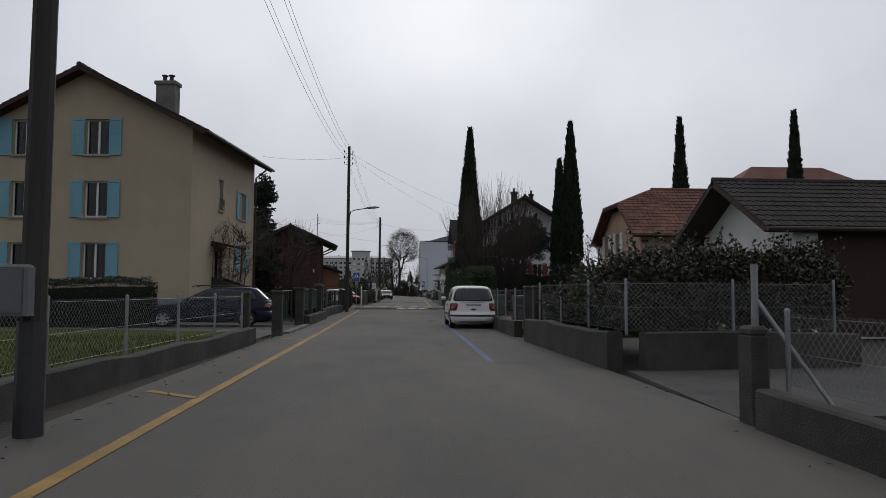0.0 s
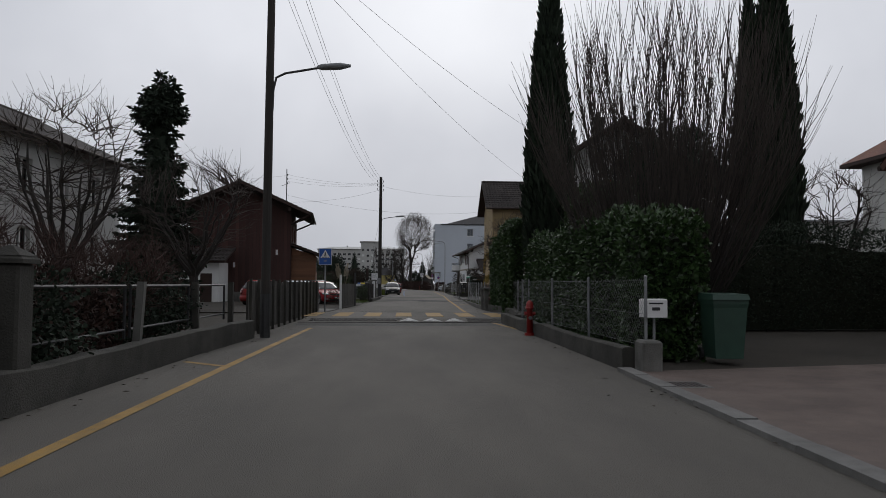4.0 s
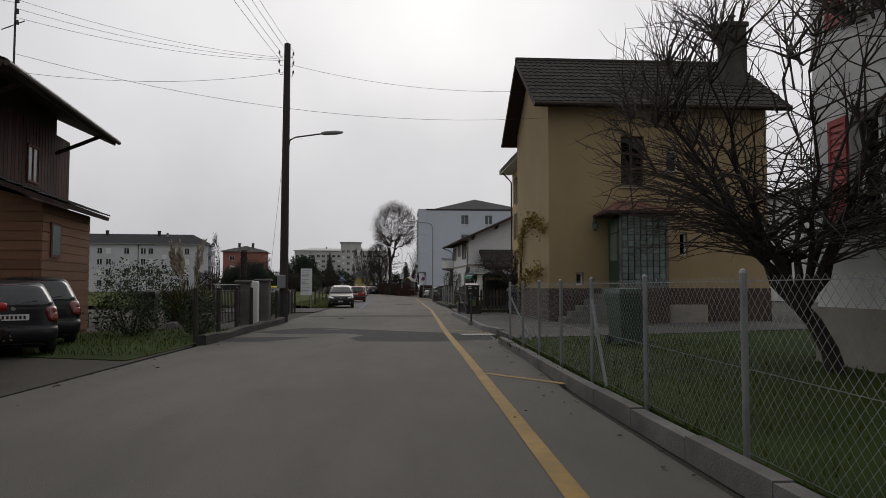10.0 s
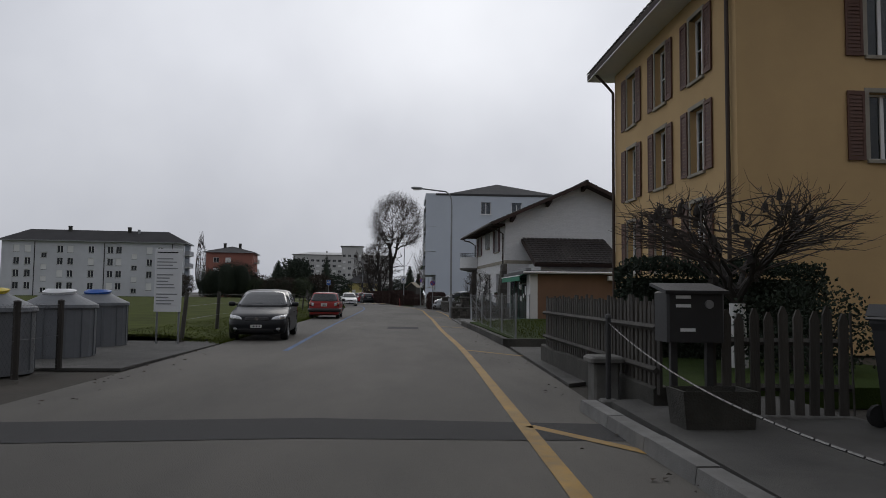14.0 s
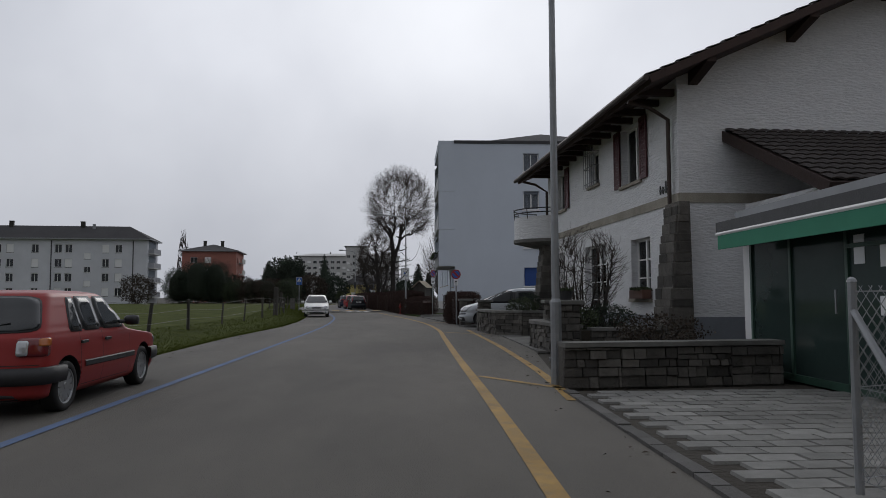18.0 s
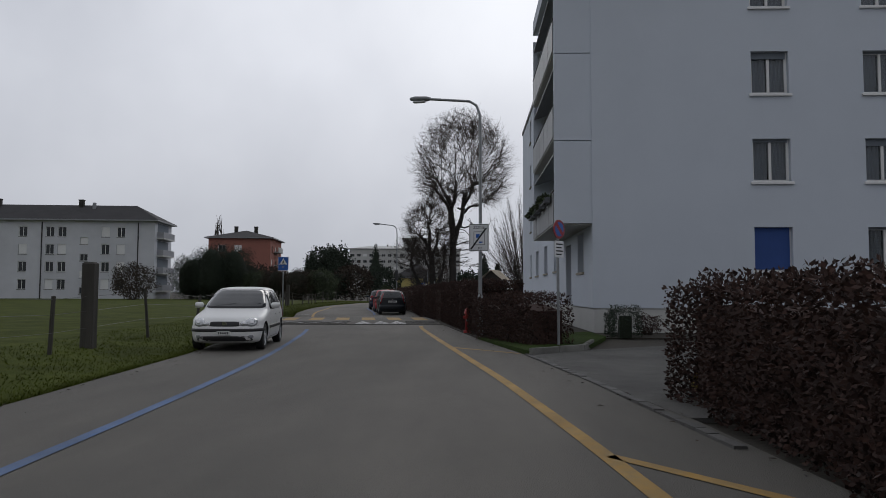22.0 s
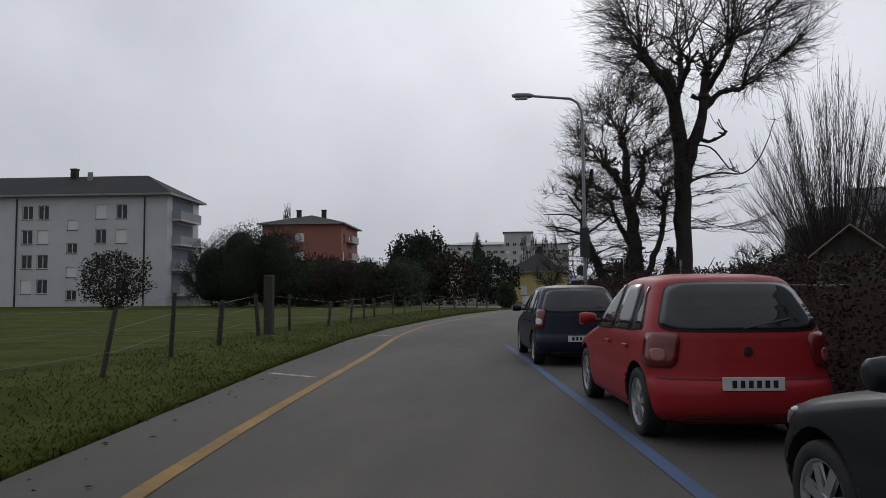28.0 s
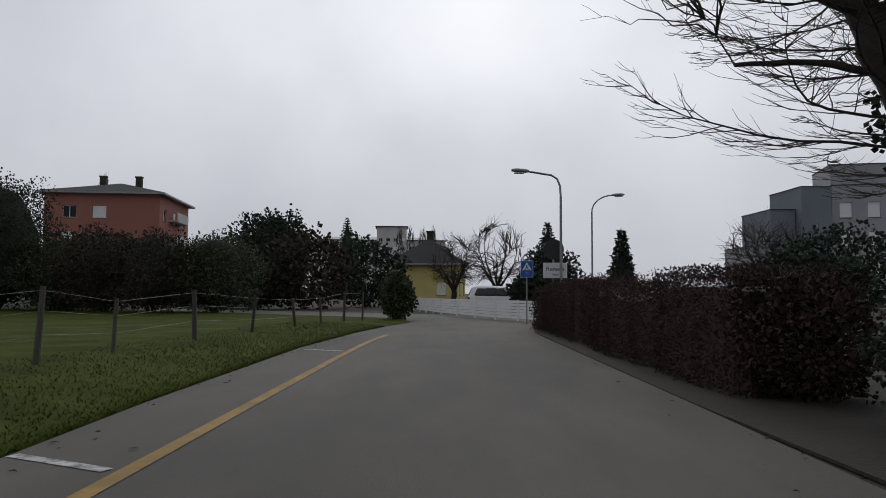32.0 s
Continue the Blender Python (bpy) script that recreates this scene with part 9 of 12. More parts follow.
limbed_tree(-2.75, 214.4, [([(0.1, 0, -0.1), (0.0, 0, 1.2), (-0.4, 0, 2.3), (-0.85, 0, 3.4), (-1.05, 0, 4.2), (-0.95, 0, 4.9), (-0.8, 0, 5.7), (-0.6, 0, 6.6)], 0.23, 0.07), ([(-0.95, 0, 3.7), (-1.8, -0.2, 4.0), (-2.6, -0.3, 4.1)], 0.06, 0.025), ([(-1.05, 0, 4.3), (-1.7, -0.3, 4.6), (-2.7, -0.5, 4.6)], 0.05, 0.02), ([(-1.0, 0, 4.6), (-1.4, 0.3, 5.2), (-1.6, 0.4, 5.5)], 0.06, 0.05),
                           ([(-0.95, 0, 3.7), (-0.5, -0.2, 4.0), (0.2, -0.3, 4.5), (0.6, -0.3, 4.6)], 0.06, 0.025), ([(-0.9, 0, 5.0), (-1.3, -0.2, 5.4), (-1.2, -0.2, 5.9)], 0.07, 0.05), ([(-0.75, 0, 3.2), (-1.3, 0.3, 3.4), (-2.0, 0.4, 3.4)], 0.045, 0.02), ([(-0.6, 0, 2.8), (0.2, 0.4, 3.2), (1.0, 0.5, 3.3)], 0.04, 0.018)],
            (-1.05, 0.0, 4.5, 2.6, 2.4), 140, "leaning bare tree with ivy on its trunk and level branches", 3, up=0.0, twig_r=0.0062, side=3, twig_len=0.5, low=-0.3, knobs=False, droop=0.3, ivy=3.0, boughs=6, sprays=[(2.2, 6.5, 62, 1.2, 2.9, 0.06)])

bare_tree(12.5, 222.0, 2.2, 0.3, 5.0, 3.4, 3.6, 10, 300, "bare garden tree behind the hedge", 5)
def broom_shrub(x, y, h, spread, stems, label, seed, tall=False):
    """A many-stemmed shrub: slender stems that fan out of one stool, each with upright side shoots."""
    r = random.Random(seed)
    t = thing("bare_tree" if tall else "bare_shrub", label, "tree" if tall else "shrub", (x, y, 0), 0, "bare trees")
    st, tw = Shape(), Shape()
    for i in range(stems):
        a, f = r.uniform(0, 2 * math.pi), math.sqrt(r.random())
        base = Vector((0.3 * f * math.cos(a), 0.3 * f * math.sin(a), -0.05))
        top = h * r.uniform(0.82, 1.03) * (1 - (0.55 if tall else 0.38) * f ** 2)
        tip = Vector((spread * f * math.cos(a), spread * f * math.sin(a), top))
        k_ = 0.42 if tall else 0.85
        pts = bend(base, tip, Vector((k_ * f * math.cos(a), k_ * f * math.sin(a), 1)).normalized(), 7, 0.05, r)
        q = r.uniform(0.02, 0.034)
        st.tube(pts, [q * (1 - 0.86 * k / 7) for k in range(8)], 5, False)
        for _ in range(24 if tall else 22):
            k = r.randint(2, 6)
            p = pts[k].lerp(pts[k + 1], r.random())
            d = ((pts[k + 1] - pts[k]).normalized() * 1.5 + 0.6 * rand_dir(r) + Vector((0, 0, 0.5))).normalized()
            ln = r.uniform(0.5, 1.5)
            tw.tube([p, p + d * ln * 0.5 + rand_dir(r) * 0.03, p + d * ln + Vector((0, 0, 0.12 * ln))], [0.008, 0.006, 0.003], 3, False)
    part("stem_crown", st, BARK, t)["kind"] = "stuff"
    part("twig_crown", tw, TWIG, t)["kind"] = "stuff"


broom_shrub(7.56, 217.9, 11.2, 4.3, 190, "broom-shaped bare tree with many upright stems", 4, True)
broom_shrub(4.35, 46.5, 7.3, 2.75, 140, "many-stemmed bare shrub with upright twigs", 6)
pine = thing("pine", "dark round-crowned garden pine with a bare trunk", "tree", (7.4, 54.4, 0))
rq = random.Random(77)
part("trunk", Shape().tube([(0, 0, -0.1), (0.05, 0, 1.5), (-0.05, 0, 3.2), (0.0, 0, 5.4)], [0.15, 0.12, 0.1, 0.04], 8), BARK, pine)
pl_, pn_ = Shape(), Shape()
for i in range(46):
    z_, a = -0.75 + 1.72 * (i + rq.random()) / 46, i * 2.4
    d = Vector((math.cos(a) * math.sqrt(max(0.05, 1 - z_ * z_)), math.sin(a) * math.sqrt(max(0.05, 1 - z_ * z_)), z_))
    tip = Vector((d.x * 1.85, d.y * 1.85, 4.75 + d.z * 1.5))
    base = Vector((0, 0, 3.1 + 1.4 * rq.random()))
    pl_.tube(bend(base, tip, (tip - base).normalized(), 4, 0.1, rq), [0.045, 0.035, 0.026, 0.016, 0.006], 5)
    for c_ in range(7):
        q = base.lerp(tip, 0.55 + 0.45 * rq.random()) + rand_dir(rq) * 0.3
        for _ in range(75):
            dd = rand_dir(rq)
            dd.z = abs(dd.z) * 0.8 + 0.1
            leaf(pn_, q + rand_dir(rq) * 0.16, dd.normalized(), rand_dir(rq), rq.uniform(0.1, 0.22), 0.1)
part("limb_crown", pl_, BARK, pine)["kind"] = "stuff"
part("needles", pn_, LEAF_DARK, pine)["kind"] = "stuff"
bare_tree(12.6, 54.5, 1.2, 0.16, 3.4, 1.7, 1.6, 8, 160, "bare fruit tree in the garden", 7)
bare_tree(6.45, 73.2, 1.05, 0.11, 3.1, 2.55, 2.3, 12, 720, "bare spreading garden shrub with a short trunk", 8, (-0.6, 0.05), 3, 0.009, up=0.3, low=-0.7, twig_len=0.5)
for i, (x, y, h) in enumerate(((-12.2, 56.5, 4.4), (-9.6, 62.0, 3.4), (-15.5, 54.0, 3.6))):
    bare_tree(x, y, 1.6, 0.2, h + 0.8, 2.7, 2.3, 9, 240, "bare fruit tree with crooked branches", 20 + i, (0.1, 0), 2, 0.014, up=0.25, low=-0.7, twig_len=0.9)
for i, (x, y) in enumerate(((-5.7, 39.6), (-6.2, 42.0), (-5.8, 44.4), (-6.4, 46.6))):
    bush(x + 0.15, y + 0.7, 1.05, 0.72, "dense dark brown shrub behind the railing", LEAF_BEECH if i % 2 else LEAF_DARK, 2600, 0.1, 320 + i)
    bare_tree(x, y, 0.2, 0.08, 1.25, 1.15, 0.85, 9, 260, "reddish-brown bare shrub behind the fence", 30 + i, (0, 0), 2, 0.007, TWIG_RED, up=0.5, name="bare_shrub", twig_len=0.4)
bare_tree(6.25, 132.0, 0.85, 0.085, 1.85, 0.95, 0.95, 11, 300, "small bare ornamental tree with a few dry leaves", 41, (0.05, 0), 2, 0.006, up=0.3, name="bare_shrub", twig_len=0.28)
bare_tree(6.3, 97.9, 1.35, 0.1, 2.2, 1.9, 0.6, 10, 240, "pruned bare fruit tree with crooked limbs", 42, (0, 0), 2, 0.009, up=0.2, low=-0.5, twig_len=0.4, knob=True)
bare_tree(-8.35, 37.7, 1.0, 0.07, 2.7, 1.2, 1.4, 10, 300, "climbing bare shrub against the house wall", 43, (0, 0), 2, 0.008, TWIG_RED, up=0.2, low=-0.8, twig_len=0.5)
for i, (x, y, h, w) in enumerate(((-2.8, 262.0, 6.6, 2.6), (-6.0, 262.0, 5.6, 2.0), (13, 252, 6, 3.0))):
    bare_tree(x, y, 1.6, 0.22, h * 0.58, w, h * 0.42, 9, 230, "bare street tree by the junction", 50 + i, (0, 0), 2, 0.02, up=0.6, twig_len=0.9)
for i, (x, y) in enumerate(((-14.0, 420.0), (-10.5, 424.0), (-7.5, 421.0), (-63.0, 330.0), (-17.5, 426.0))):
    bare_tree(x, y, 2.0, 0.4, 12.0, 1.7, 9.5, 12, 150, "tall bare poplar on the horizon", 60 + i, (0, 0), 1, 0.05, up=1.5)

# scrub and bushes along the far side of the meadow
r_b = random.Random(17)
ROWB = [(-39.5, 251), (-36, 249.5), (-33.2, 251), (-29.5, 251), (-26, 249), (-23, 248), (-20, 249.5)]
for i, (x, y) in enumerate(ROWB):
    tall = (3.3, 3.9, 3.7)[i] if i < 3 else 2.25
    bush(x, y, 3.4 if i < 3 else 2.7, tall * r_b.uniform(0.9, 1.1), "dark green and brown scrub along the meadow edge", LEAF_DARK if i < 3 else (LEAF_BROWN if i % 3 else LEAF_BUSH), 8500 if i < 3 else 5600, 0.2, 100 + i)
for i in range(9):
    x = -43 + i * 3.7
    bush(x, 266 + 6 * math.sin(i * 1.7), 3.4, r_b.uniform(2.0, 3.1), "brown leafless scrub behind the meadow", LEAF_BROWN if i % 2 else LEAF_DARK, 1300, 0.55, 130 + i)
bush(-9.2, 240.6, 0.75, 1.05, "rounded bush at the meadow corner", LEAF_BUSH, 1800, 0.22, 150)
bush(-43.2, 240.0, 2.9, 2.6, "bare round bush in the meadow", LEAF_BROWN, 2200, 0.3, 151)
for i, (x, y, rx, rz) in enumerate(((-1.5, 250, 1.6, 1.2), (16, 250, 4, 2.6), (22, 246, 4, 2.2), (11, 244, 3, 1.7), (1.8, 266, 2.3, 2.5))):
    bush(x, y, rx, rz, "dark evergreen trees beyond the junction", LEAF_DARK, 2200, 0.4, 160 + i)
# garden bushes
bush(-5.6, 74.4 + 8.0, 0.9, 0.55, "low dark garden bush by the fence", LEAF_BUSH, 900, 0.1, 170)
bush(-3.85, 82.0, 0.5, 0.55, "overgrown weeds at the fence", LEAF_BUSH, 800, 0.09, 171)
bush(-4.1, 91.6, 0.6, 0.6, "dark shrub behind the old fence", LEAF_BUSH, 1100, 0.08, 172)
bush(-4.4, 94.5, 0.7, 0.5, "dark shrub behind the old fence", LEAF_BUSH, 1100, 0.08, 173)
bush(6.9, 97.2, 0.9, 0.75, "dark evergreen shrub behind the picket fence", LEAF_DARK, 1700, 0.08, 175)
bush(-4.6, 73.0, 0.8, 0.5, "leafless brown bush by the parked cars", LEAF_BROWN, 700, 0.09, 178)
bush(-8.5, 92.0, 1.8, 1.1, "dark scrub behind the gate", LEAF_BUSH, 1700, 0.12, 180)
bush(6.0, 126.4, 0.7, 0.25, "low heather in the planter", LEAF_BROWN, 900, 0.06, 181, 0.4)
bush(6.6, 131.3, 0.55, 0.28, "dark shrubs in the planter", LEAF_DARK, 1100, 0.06, 182, 0.45)
bush(5.75, 130.4, 0.4, 0.25, "dark shrubs in the planter", LEAF_BUSH, 800, 0.06, 183, 0.45)
bush(5.9, 139.0, 0.55, 0.3, "small shrubs in the curved planter", LEAF_BUSH, 1000, 0.06, 184, 0.55)
bush(6.4, 140.4, 0.45, 0.4, "small shrubs in the curved planter", LEAF_DARK, 800, 0.06, 185, 0.55)
bush(4.9, 152.9, 0.35, 0.12, "clump of strappy yellowing leaves", LEAF_YELLOW, 260, 0.3, 186)
for x, y in ((7.0, 165.5), (9.4, 165.6), (11.0, 165.5), (14.0, 165.6)):
    bush(x, y, 0.4, 0.3, "small bare shrub at the block wall", LEAF_BEECH, 500, 0.07, int(187 + x))

# pampas grass behind the gate
pg = thing("pampas_grass", "tall pampas grass with pale feathery plumes", "plant", (-5.6, 87.6, 0))
rp = random.Random(3)
for i in range(9):
    a, ln = rp.uniform(0, 6.28), rp.uniform(2.0, 2.7)
    tip = Vector((0.6 * math.cos(a), 0.6 * math.sin(a), ln))
    part("stem", Shape().tube([(0.1 * math.cos(a), 0.1 * math.sin(a), 0), tip * 0.6 + Vector((0, 0, 0.2)), tip], 0.008, 4), PLUME, pg)
    pl = Shape()
    for k in range(90):
        f = rp.random()
        q = tip * (0.72 + 0.3 * f)
        d = (Vector((math.cos(a) * 0.4, math.sin(a) * 0.4, 1)) + 0.5 * rand_dir(rp)).normalized()
        leaf(pl, q + rand_dir(rp) * 0.07 * (1.1 - f), d, rand_dir(rp), rp.uniform(0.1, 0.22), 0.15)
    part("plume", pl, PLUME, pg)
bl = Shape()
for k in range(700):
    a, ln = rp.uniform(0, 6.28), rp.uniform(0.7, 1.5)
    d = Vector((math.cos(a) * rp.uniform(0.2, 0.9), math.sin(a) * rp.uniform(0.2, 0.9), 1)).normalized()
    leaf(bl, Vector((rp.uniform(-0.3, 0.3), rp.uniform(-0.3, 0.3), 0)), d, rand_dir(rp), ln, 0.02)
part("blades", bl, BLADE_DRY, pg)["kind"] = "stuff"

# vine on the ochre house
vine = thing("climbing_vine", "autumn-yellow vine climbing the ochre house wall", "vine", (5.64, 86.9, 0))
vs = Shape()
vp = [Vector((-0.04, y, z)) for y, z in ((4.9, 0.1), (4.75, 1.2), (4.5, 2.2), (4.15, 3.0), (3.4, 3.45), (2.2, 3.5), (1.0, 3.3), (0.15, 3.05))]
vq = [Vector((-0.04, y, z)) for y, z in ((4.7, 1.3), (3.6, 1.45), (2.6, 1.6), (1.4, 1.65), (0.3, 1.75))]
vs.tube(vp, [0.05, 0.045, 0.04, 0.035, 0.03, 0.025, 0.018, 0.01], 6)
vs.tube(vq, [0.04, 0.03, 0.025, 0.018, 0.008], 6)
part("stem", vs, BARK, vine)
vl = Shape()
for _ in range(1500):
    ln_ = vp[2:] if rp.random() < 0.62 else vq
    k = rp.randint(0, len(ln_) - 2)
    p = ln_[k].lerp(ln_[k + 1], rp.random()) + Vector((rp.uniform(-0.12, 0.0), rp.gauss(0, 0.2), rp.gauss(0, 0.17)))
    leaf(vl, p, (rand_dir(rp) + Vector((-0.5, 0, -0.3))).normalized(), rand_dir(rp), rp.uniform(0.045, 0.1), 0.45)
part("leaves", vl, LEAF_YELLOW, vine)["kind"] = "stuff"

# grass of the verge and meadow
gr_ = random.Random(11)
gs = Shape()
for _ in range(90000):
    y = gr_.uniform(105, 234)
    x = edge(y, -1) - 0.02 - gr_.random() ** 2.2 * 3.2
    hgt = gr_.uniform(0.012, 0.04) * (1.5 if gr_.random() < 0.1 else 1.0)
    a = gr_.uniform(0, 6.28)
    k = len(gs.v)
    dx, dy = 0.011 * math.cos(a), 0.011 * math.sin(a)
    z = verge_z(edge(y, -1) - x)
    gs.v += [(x - dx, y - dy, z - 0.01), (x + dx, y + dy, z - 0.01), (x + gr_.uniform(-0.04, 0.04), y + gr_.uniform(-0.04, 0.04), z + hgt)]
    gs.f.append((k, k + 1, k + 2))
for x0, x1, y0, y1, n, z in ((-9, -5.2, 9, 22, 5000, 0.25), (2.9, 7.0, 67, 80, 3000, 0.1), (4.5, 8.5, 105.3, 118.5, 4500, 0.16), (-7, -3.4, 77, 85, 1800, 0.02), (2.5, 8, 26, 33, 1500, 0.12)):
    for _ in range(n):
        x, y = gr_.uniform(x0, x1), gr_.uniform(y0, y1)
        k = len(gs.v)
        a = gr_.uniform(0, 6.28)
        dx, dy = 0.012 * math.cos(a), 0.012 * math.sin(a)
        gs.v += [(x - dx, y - dy, z - 0.02), (x + dx, y + dy, z - 0.02), (x + gr_.uniform(-0.04, 0.04), y + gr_.uniform(-0.04, 0.04), z + gr_.uniform(0.03, 0.1))]
        gs.f.append((k, k + 1, k + 2))
grass = part("grass", gs, BLADE)
tagged(grass, "short green grass blades on verge and lawns", "grass", "", "stuff")


# ---- vehicles ----
CAR_FIT, CAR_LONG = 0.9, 0.95
GLASS_DARK = mat("dark_car_glass", (0.016, 0.019, 0.021), 0.04, (0.012, 0.014, 0.016), 3, 0.6, spec=0.55)
GLASS_SIDE = mat("grey_car_side_glass", (0.03, 0.033, 0.035), 0.05, (0.018, 0.02, 0.021), 1.6, 0.9, spec=0.3)
# rows: height, set-back of the front from the nose, set-back of the rear from the tail, share of the half width, corner depth front and rear
HATCH = dict(H=1.46, L=3.9, rows=[(0.17, 0.22, 0.26, 0.84, 0.5, 0.4), (0.21, 0.08, 0.12, 0.93, 0.5, 0.4), (0.30, 0.01, 0.02, 0.975, 0.55, 0.42), (0.44, 0.0, 0.0, 1.0, 0.55, 0.42), (0.53, 0.02, 0.02, 1.0, 0.55, 0.42), (0.58, 0.05, 0.07, 0.995, 0.55, 0.4), (0.68, 0.10, 0.09, 1.0, 0.55, 0.4), (0.75, 0.22, 0.10, 0.995, 0.6, 0.4), (0.81, 0.46, 0.11, 0.985, 0.6, 0.4), (0.87, 0.76, 0.12, 0.975, 0.6, 0.38), (0.92, 1.02, 0.13, 0.96, 0.55, 0.36), (0.98, 1.15, 0.16, 0.935, 0.45, 0.34), (1.12, 1.39, 0.25, 0.875, 0.36, 0.3), (1.28, 1.68, 0.37, 0.80, 0.34, 0.28), (1.37, 1.88, 0.46, 0.745, 0.32, 0.28), (1.415, 2.03, 0.55, 0.68, 0.3, 0.28), (1.445, 2.25, 0.8, 0.56, 0.3, 0.28), (1.46, 2.55, 1.15, 0.34, 0.3, 0.25)],
             glass=((0.96, 1.38), (0.97, 1.36)), side=[(1.42, 2.26, 0.93, 1.36, 0.5, 0.02), (2.31, 2.98, 0.95, 1.36, 0.03, 0.1), (3.04, 3.33, 0.97, 1.33, 0.1, 0.26)], axles=(0.72, 3.22), wheel=0.3, doors=(1.32, 2.28, 3.02))
MPV = dict(H=1.62, L=4.17, rows=[(0.18, 0.24, 0.26, 0.84, 0.5, 0.4), (0.22, 0.1, 0.1, 0.93, 0.55, 0.42), (0.32, 0.01, 0.01, 0.975, 0.6, 0.45), (0.46, 0.0, 0.0, 1.0, 0.6, 0.45), (0.55, 0.03, 0.02, 1.0, 0.6, 0.45), (0.61, 0.06, 0.1, 0.995, 0.6, 0.42), (0.72, 0.1, 0.115, 1.0, 0.6, 0.42), (0.81, 0.22, 0.12, 0.995, 0.65, 0.42), (0.89, 0.48, 0.13, 0.985, 0.65, 0.4), (0.95, 0.76, 0.14, 0.975, 0.65, 0.38), (1.0, 0.94, 0.15, 0.96, 0.6, 0.36), (1.08, 1.08, 0.17, 0.93, 0.5, 0.34), (1.24, 1.33, 0.23, 0.875, 0.4, 0.32), (1.4, 1.6, 0.3, 0.82, 0.36, 0.3), (1.5, 1.8, 0.36, 0.775, 0.34, 0.28), (1.56, 1.97, 0.43, 0.71, 0.32, 0.28), (1.6, 2.22, 0.66, 0.58, 0.3, 0.28), (1.62, 2.6, 1.1, 0.36, 0.3, 0.25)],
           glass=((1.04, 1.51), (1.03, 1.5)), side=[(1.36, 2.15, 1.02, 1.48, 0.5, 0.02), (2.2, 2.95, 1.03, 1.49, 0.02, 0.06), (3.0, 3.55, 1.04, 1.46, 0.05, 0.22)], axles=(0.78, 3.42), wheel=0.31, doors=(1.2, 2.17, 2.98))
GOLF = dict(H=1.41, L=3.99, rows=[(0.17, 0.3, 0.3, 0.86, 0.35, 0.3), (0.22, 0.1, 0.1, 0.94, 0.35, 0.3), (0.3, 0.05, 0.06, 0.97, 0.3, 0.3), (0.42, 0.06, 0.06, 1.0, 0.3, 0.3), (0.55, 0.07, 0.06, 1.0, 0.3, 0.3), (0.64, 0.07, 0.07, 0.995, 0.28, 0.28), (0.72, 0.09, 0.08, 0.99, 0.28, 0.28), (0.765, 0.2, 0.085, 0.985, 0.3, 0.28), (0.8, 0.52, 0.09, 0.98, 0.3, 0.28), (0.85, 0.95, 0.1, 0.97, 0.3, 0.28), (0.89, 1.2, 0.12, 0.955, 0.28, 0.26), (0.95, 1.3, 0.17, 0.93, 0.24, 0.24), (1.1, 1.47, 0.29, 0.865, 0.22, 0.22), (1.25, 1.65, 0.41, 0.80, 0.22, 0.22), (1.33, 1.76, 0.48, 0.76, 0.22, 0.22), (1.37, 1.86, 0.54, 0.71, 0.22, 0.22), (1.395, 2.08, 0.72, 0.6, 0.22, 0.22), (1.41, 2.5, 1.1, 0.4, 0.22, 0.2)],
            glass=((0.94, 1.34), (0.94, 1.32)), side=[(1.5, 2.26, 0.92, 1.32, 0.28, 0.0), (2.32, 2.78, 0.92, 1.32, 0.0, 0.0), (2.83, 3.14, 0.92, 1.31, 0.0, 0.17)], axles=(0.78, 3.25), wheel=0.29, doors=(1.35, 2.29, 2.98))
WAGON = dict(H=1.46, L=4.6, rows=[(0.17, 0.22, 0.26, 0.84, 0.5, 0.35), (0.21, 0.08, 0.12, 0.93, 0.5, 0.35), (0.30, 0.01, 0.02, 0.975, 0.5, 0.35), (0.44, 0.0, 0.0, 1.0, 0.5, 0.35), (0.53, 0.02, 0.03, 1.0, 0.5, 0.35), (0.58, 0.05, 0.1, 0.995, 0.5, 0.35), (0.68, 0.09, 0.11, 1.0, 0.5, 0.33), (0.74, 0.25, 0.12, 0.995, 0.5, 0.33), (0.79, 0.6, 0.13, 0.985, 0.5, 0.33), (0.85, 1.05, 0.15, 0.975, 0.5, 0.32), (0.9, 1.3, 0.17, 0.96, 0.45, 0.3), (0.97, 1.44, 0.22, 0.93, 0.4, 0.3), (1.12, 1.72, 0.36, 0.865, 0.34, 0.28), (1.28, 2.02, 0.52, 0.79, 0.32, 0.26), (1.37, 2.22, 0.62, 0.74, 0.3, 0.26), (1.415, 2.4, 0.72, 0.68, 0.3, 0.26), (1.445, 2.65, 0.95, 0.56, 0.3, 0.26), (1.46, 3.0, 1.3, 0.34, 0.3, 0.25)],
             glass=((0.95, 1.38), (0.97, 1.37)), side=[(1.66, 2.48, 0.93, 1.36, 0.5, 0.02), (2.53, 3.26, 0.94, 1.36, 0.02, 0.05), (3.31, 3.98, 0.96, 1.34, 0.04, 0.24)], axles=(0.86, 3.62), wheel=0.31, doors=(1.58, 2.5, 3.3))

CARRIER = dict(MPV, rows=[(z, {0.72: 0.06, 0.81: 0.11, 0.89: 0.26, 0.95: 0.46, 1.0: 0.66, 1.08: 0.82, 1.24: 1.16, 1.4: 1.52, 1.5: 1.78}.get(z, f), *rest) for z, f, *rest in MPV["rows"]], side=[(1.12, 2.12, 1.02, 1.48, 0.62, 0.02)] + MPV["side"][1:], axles=(0.94, 3.5))


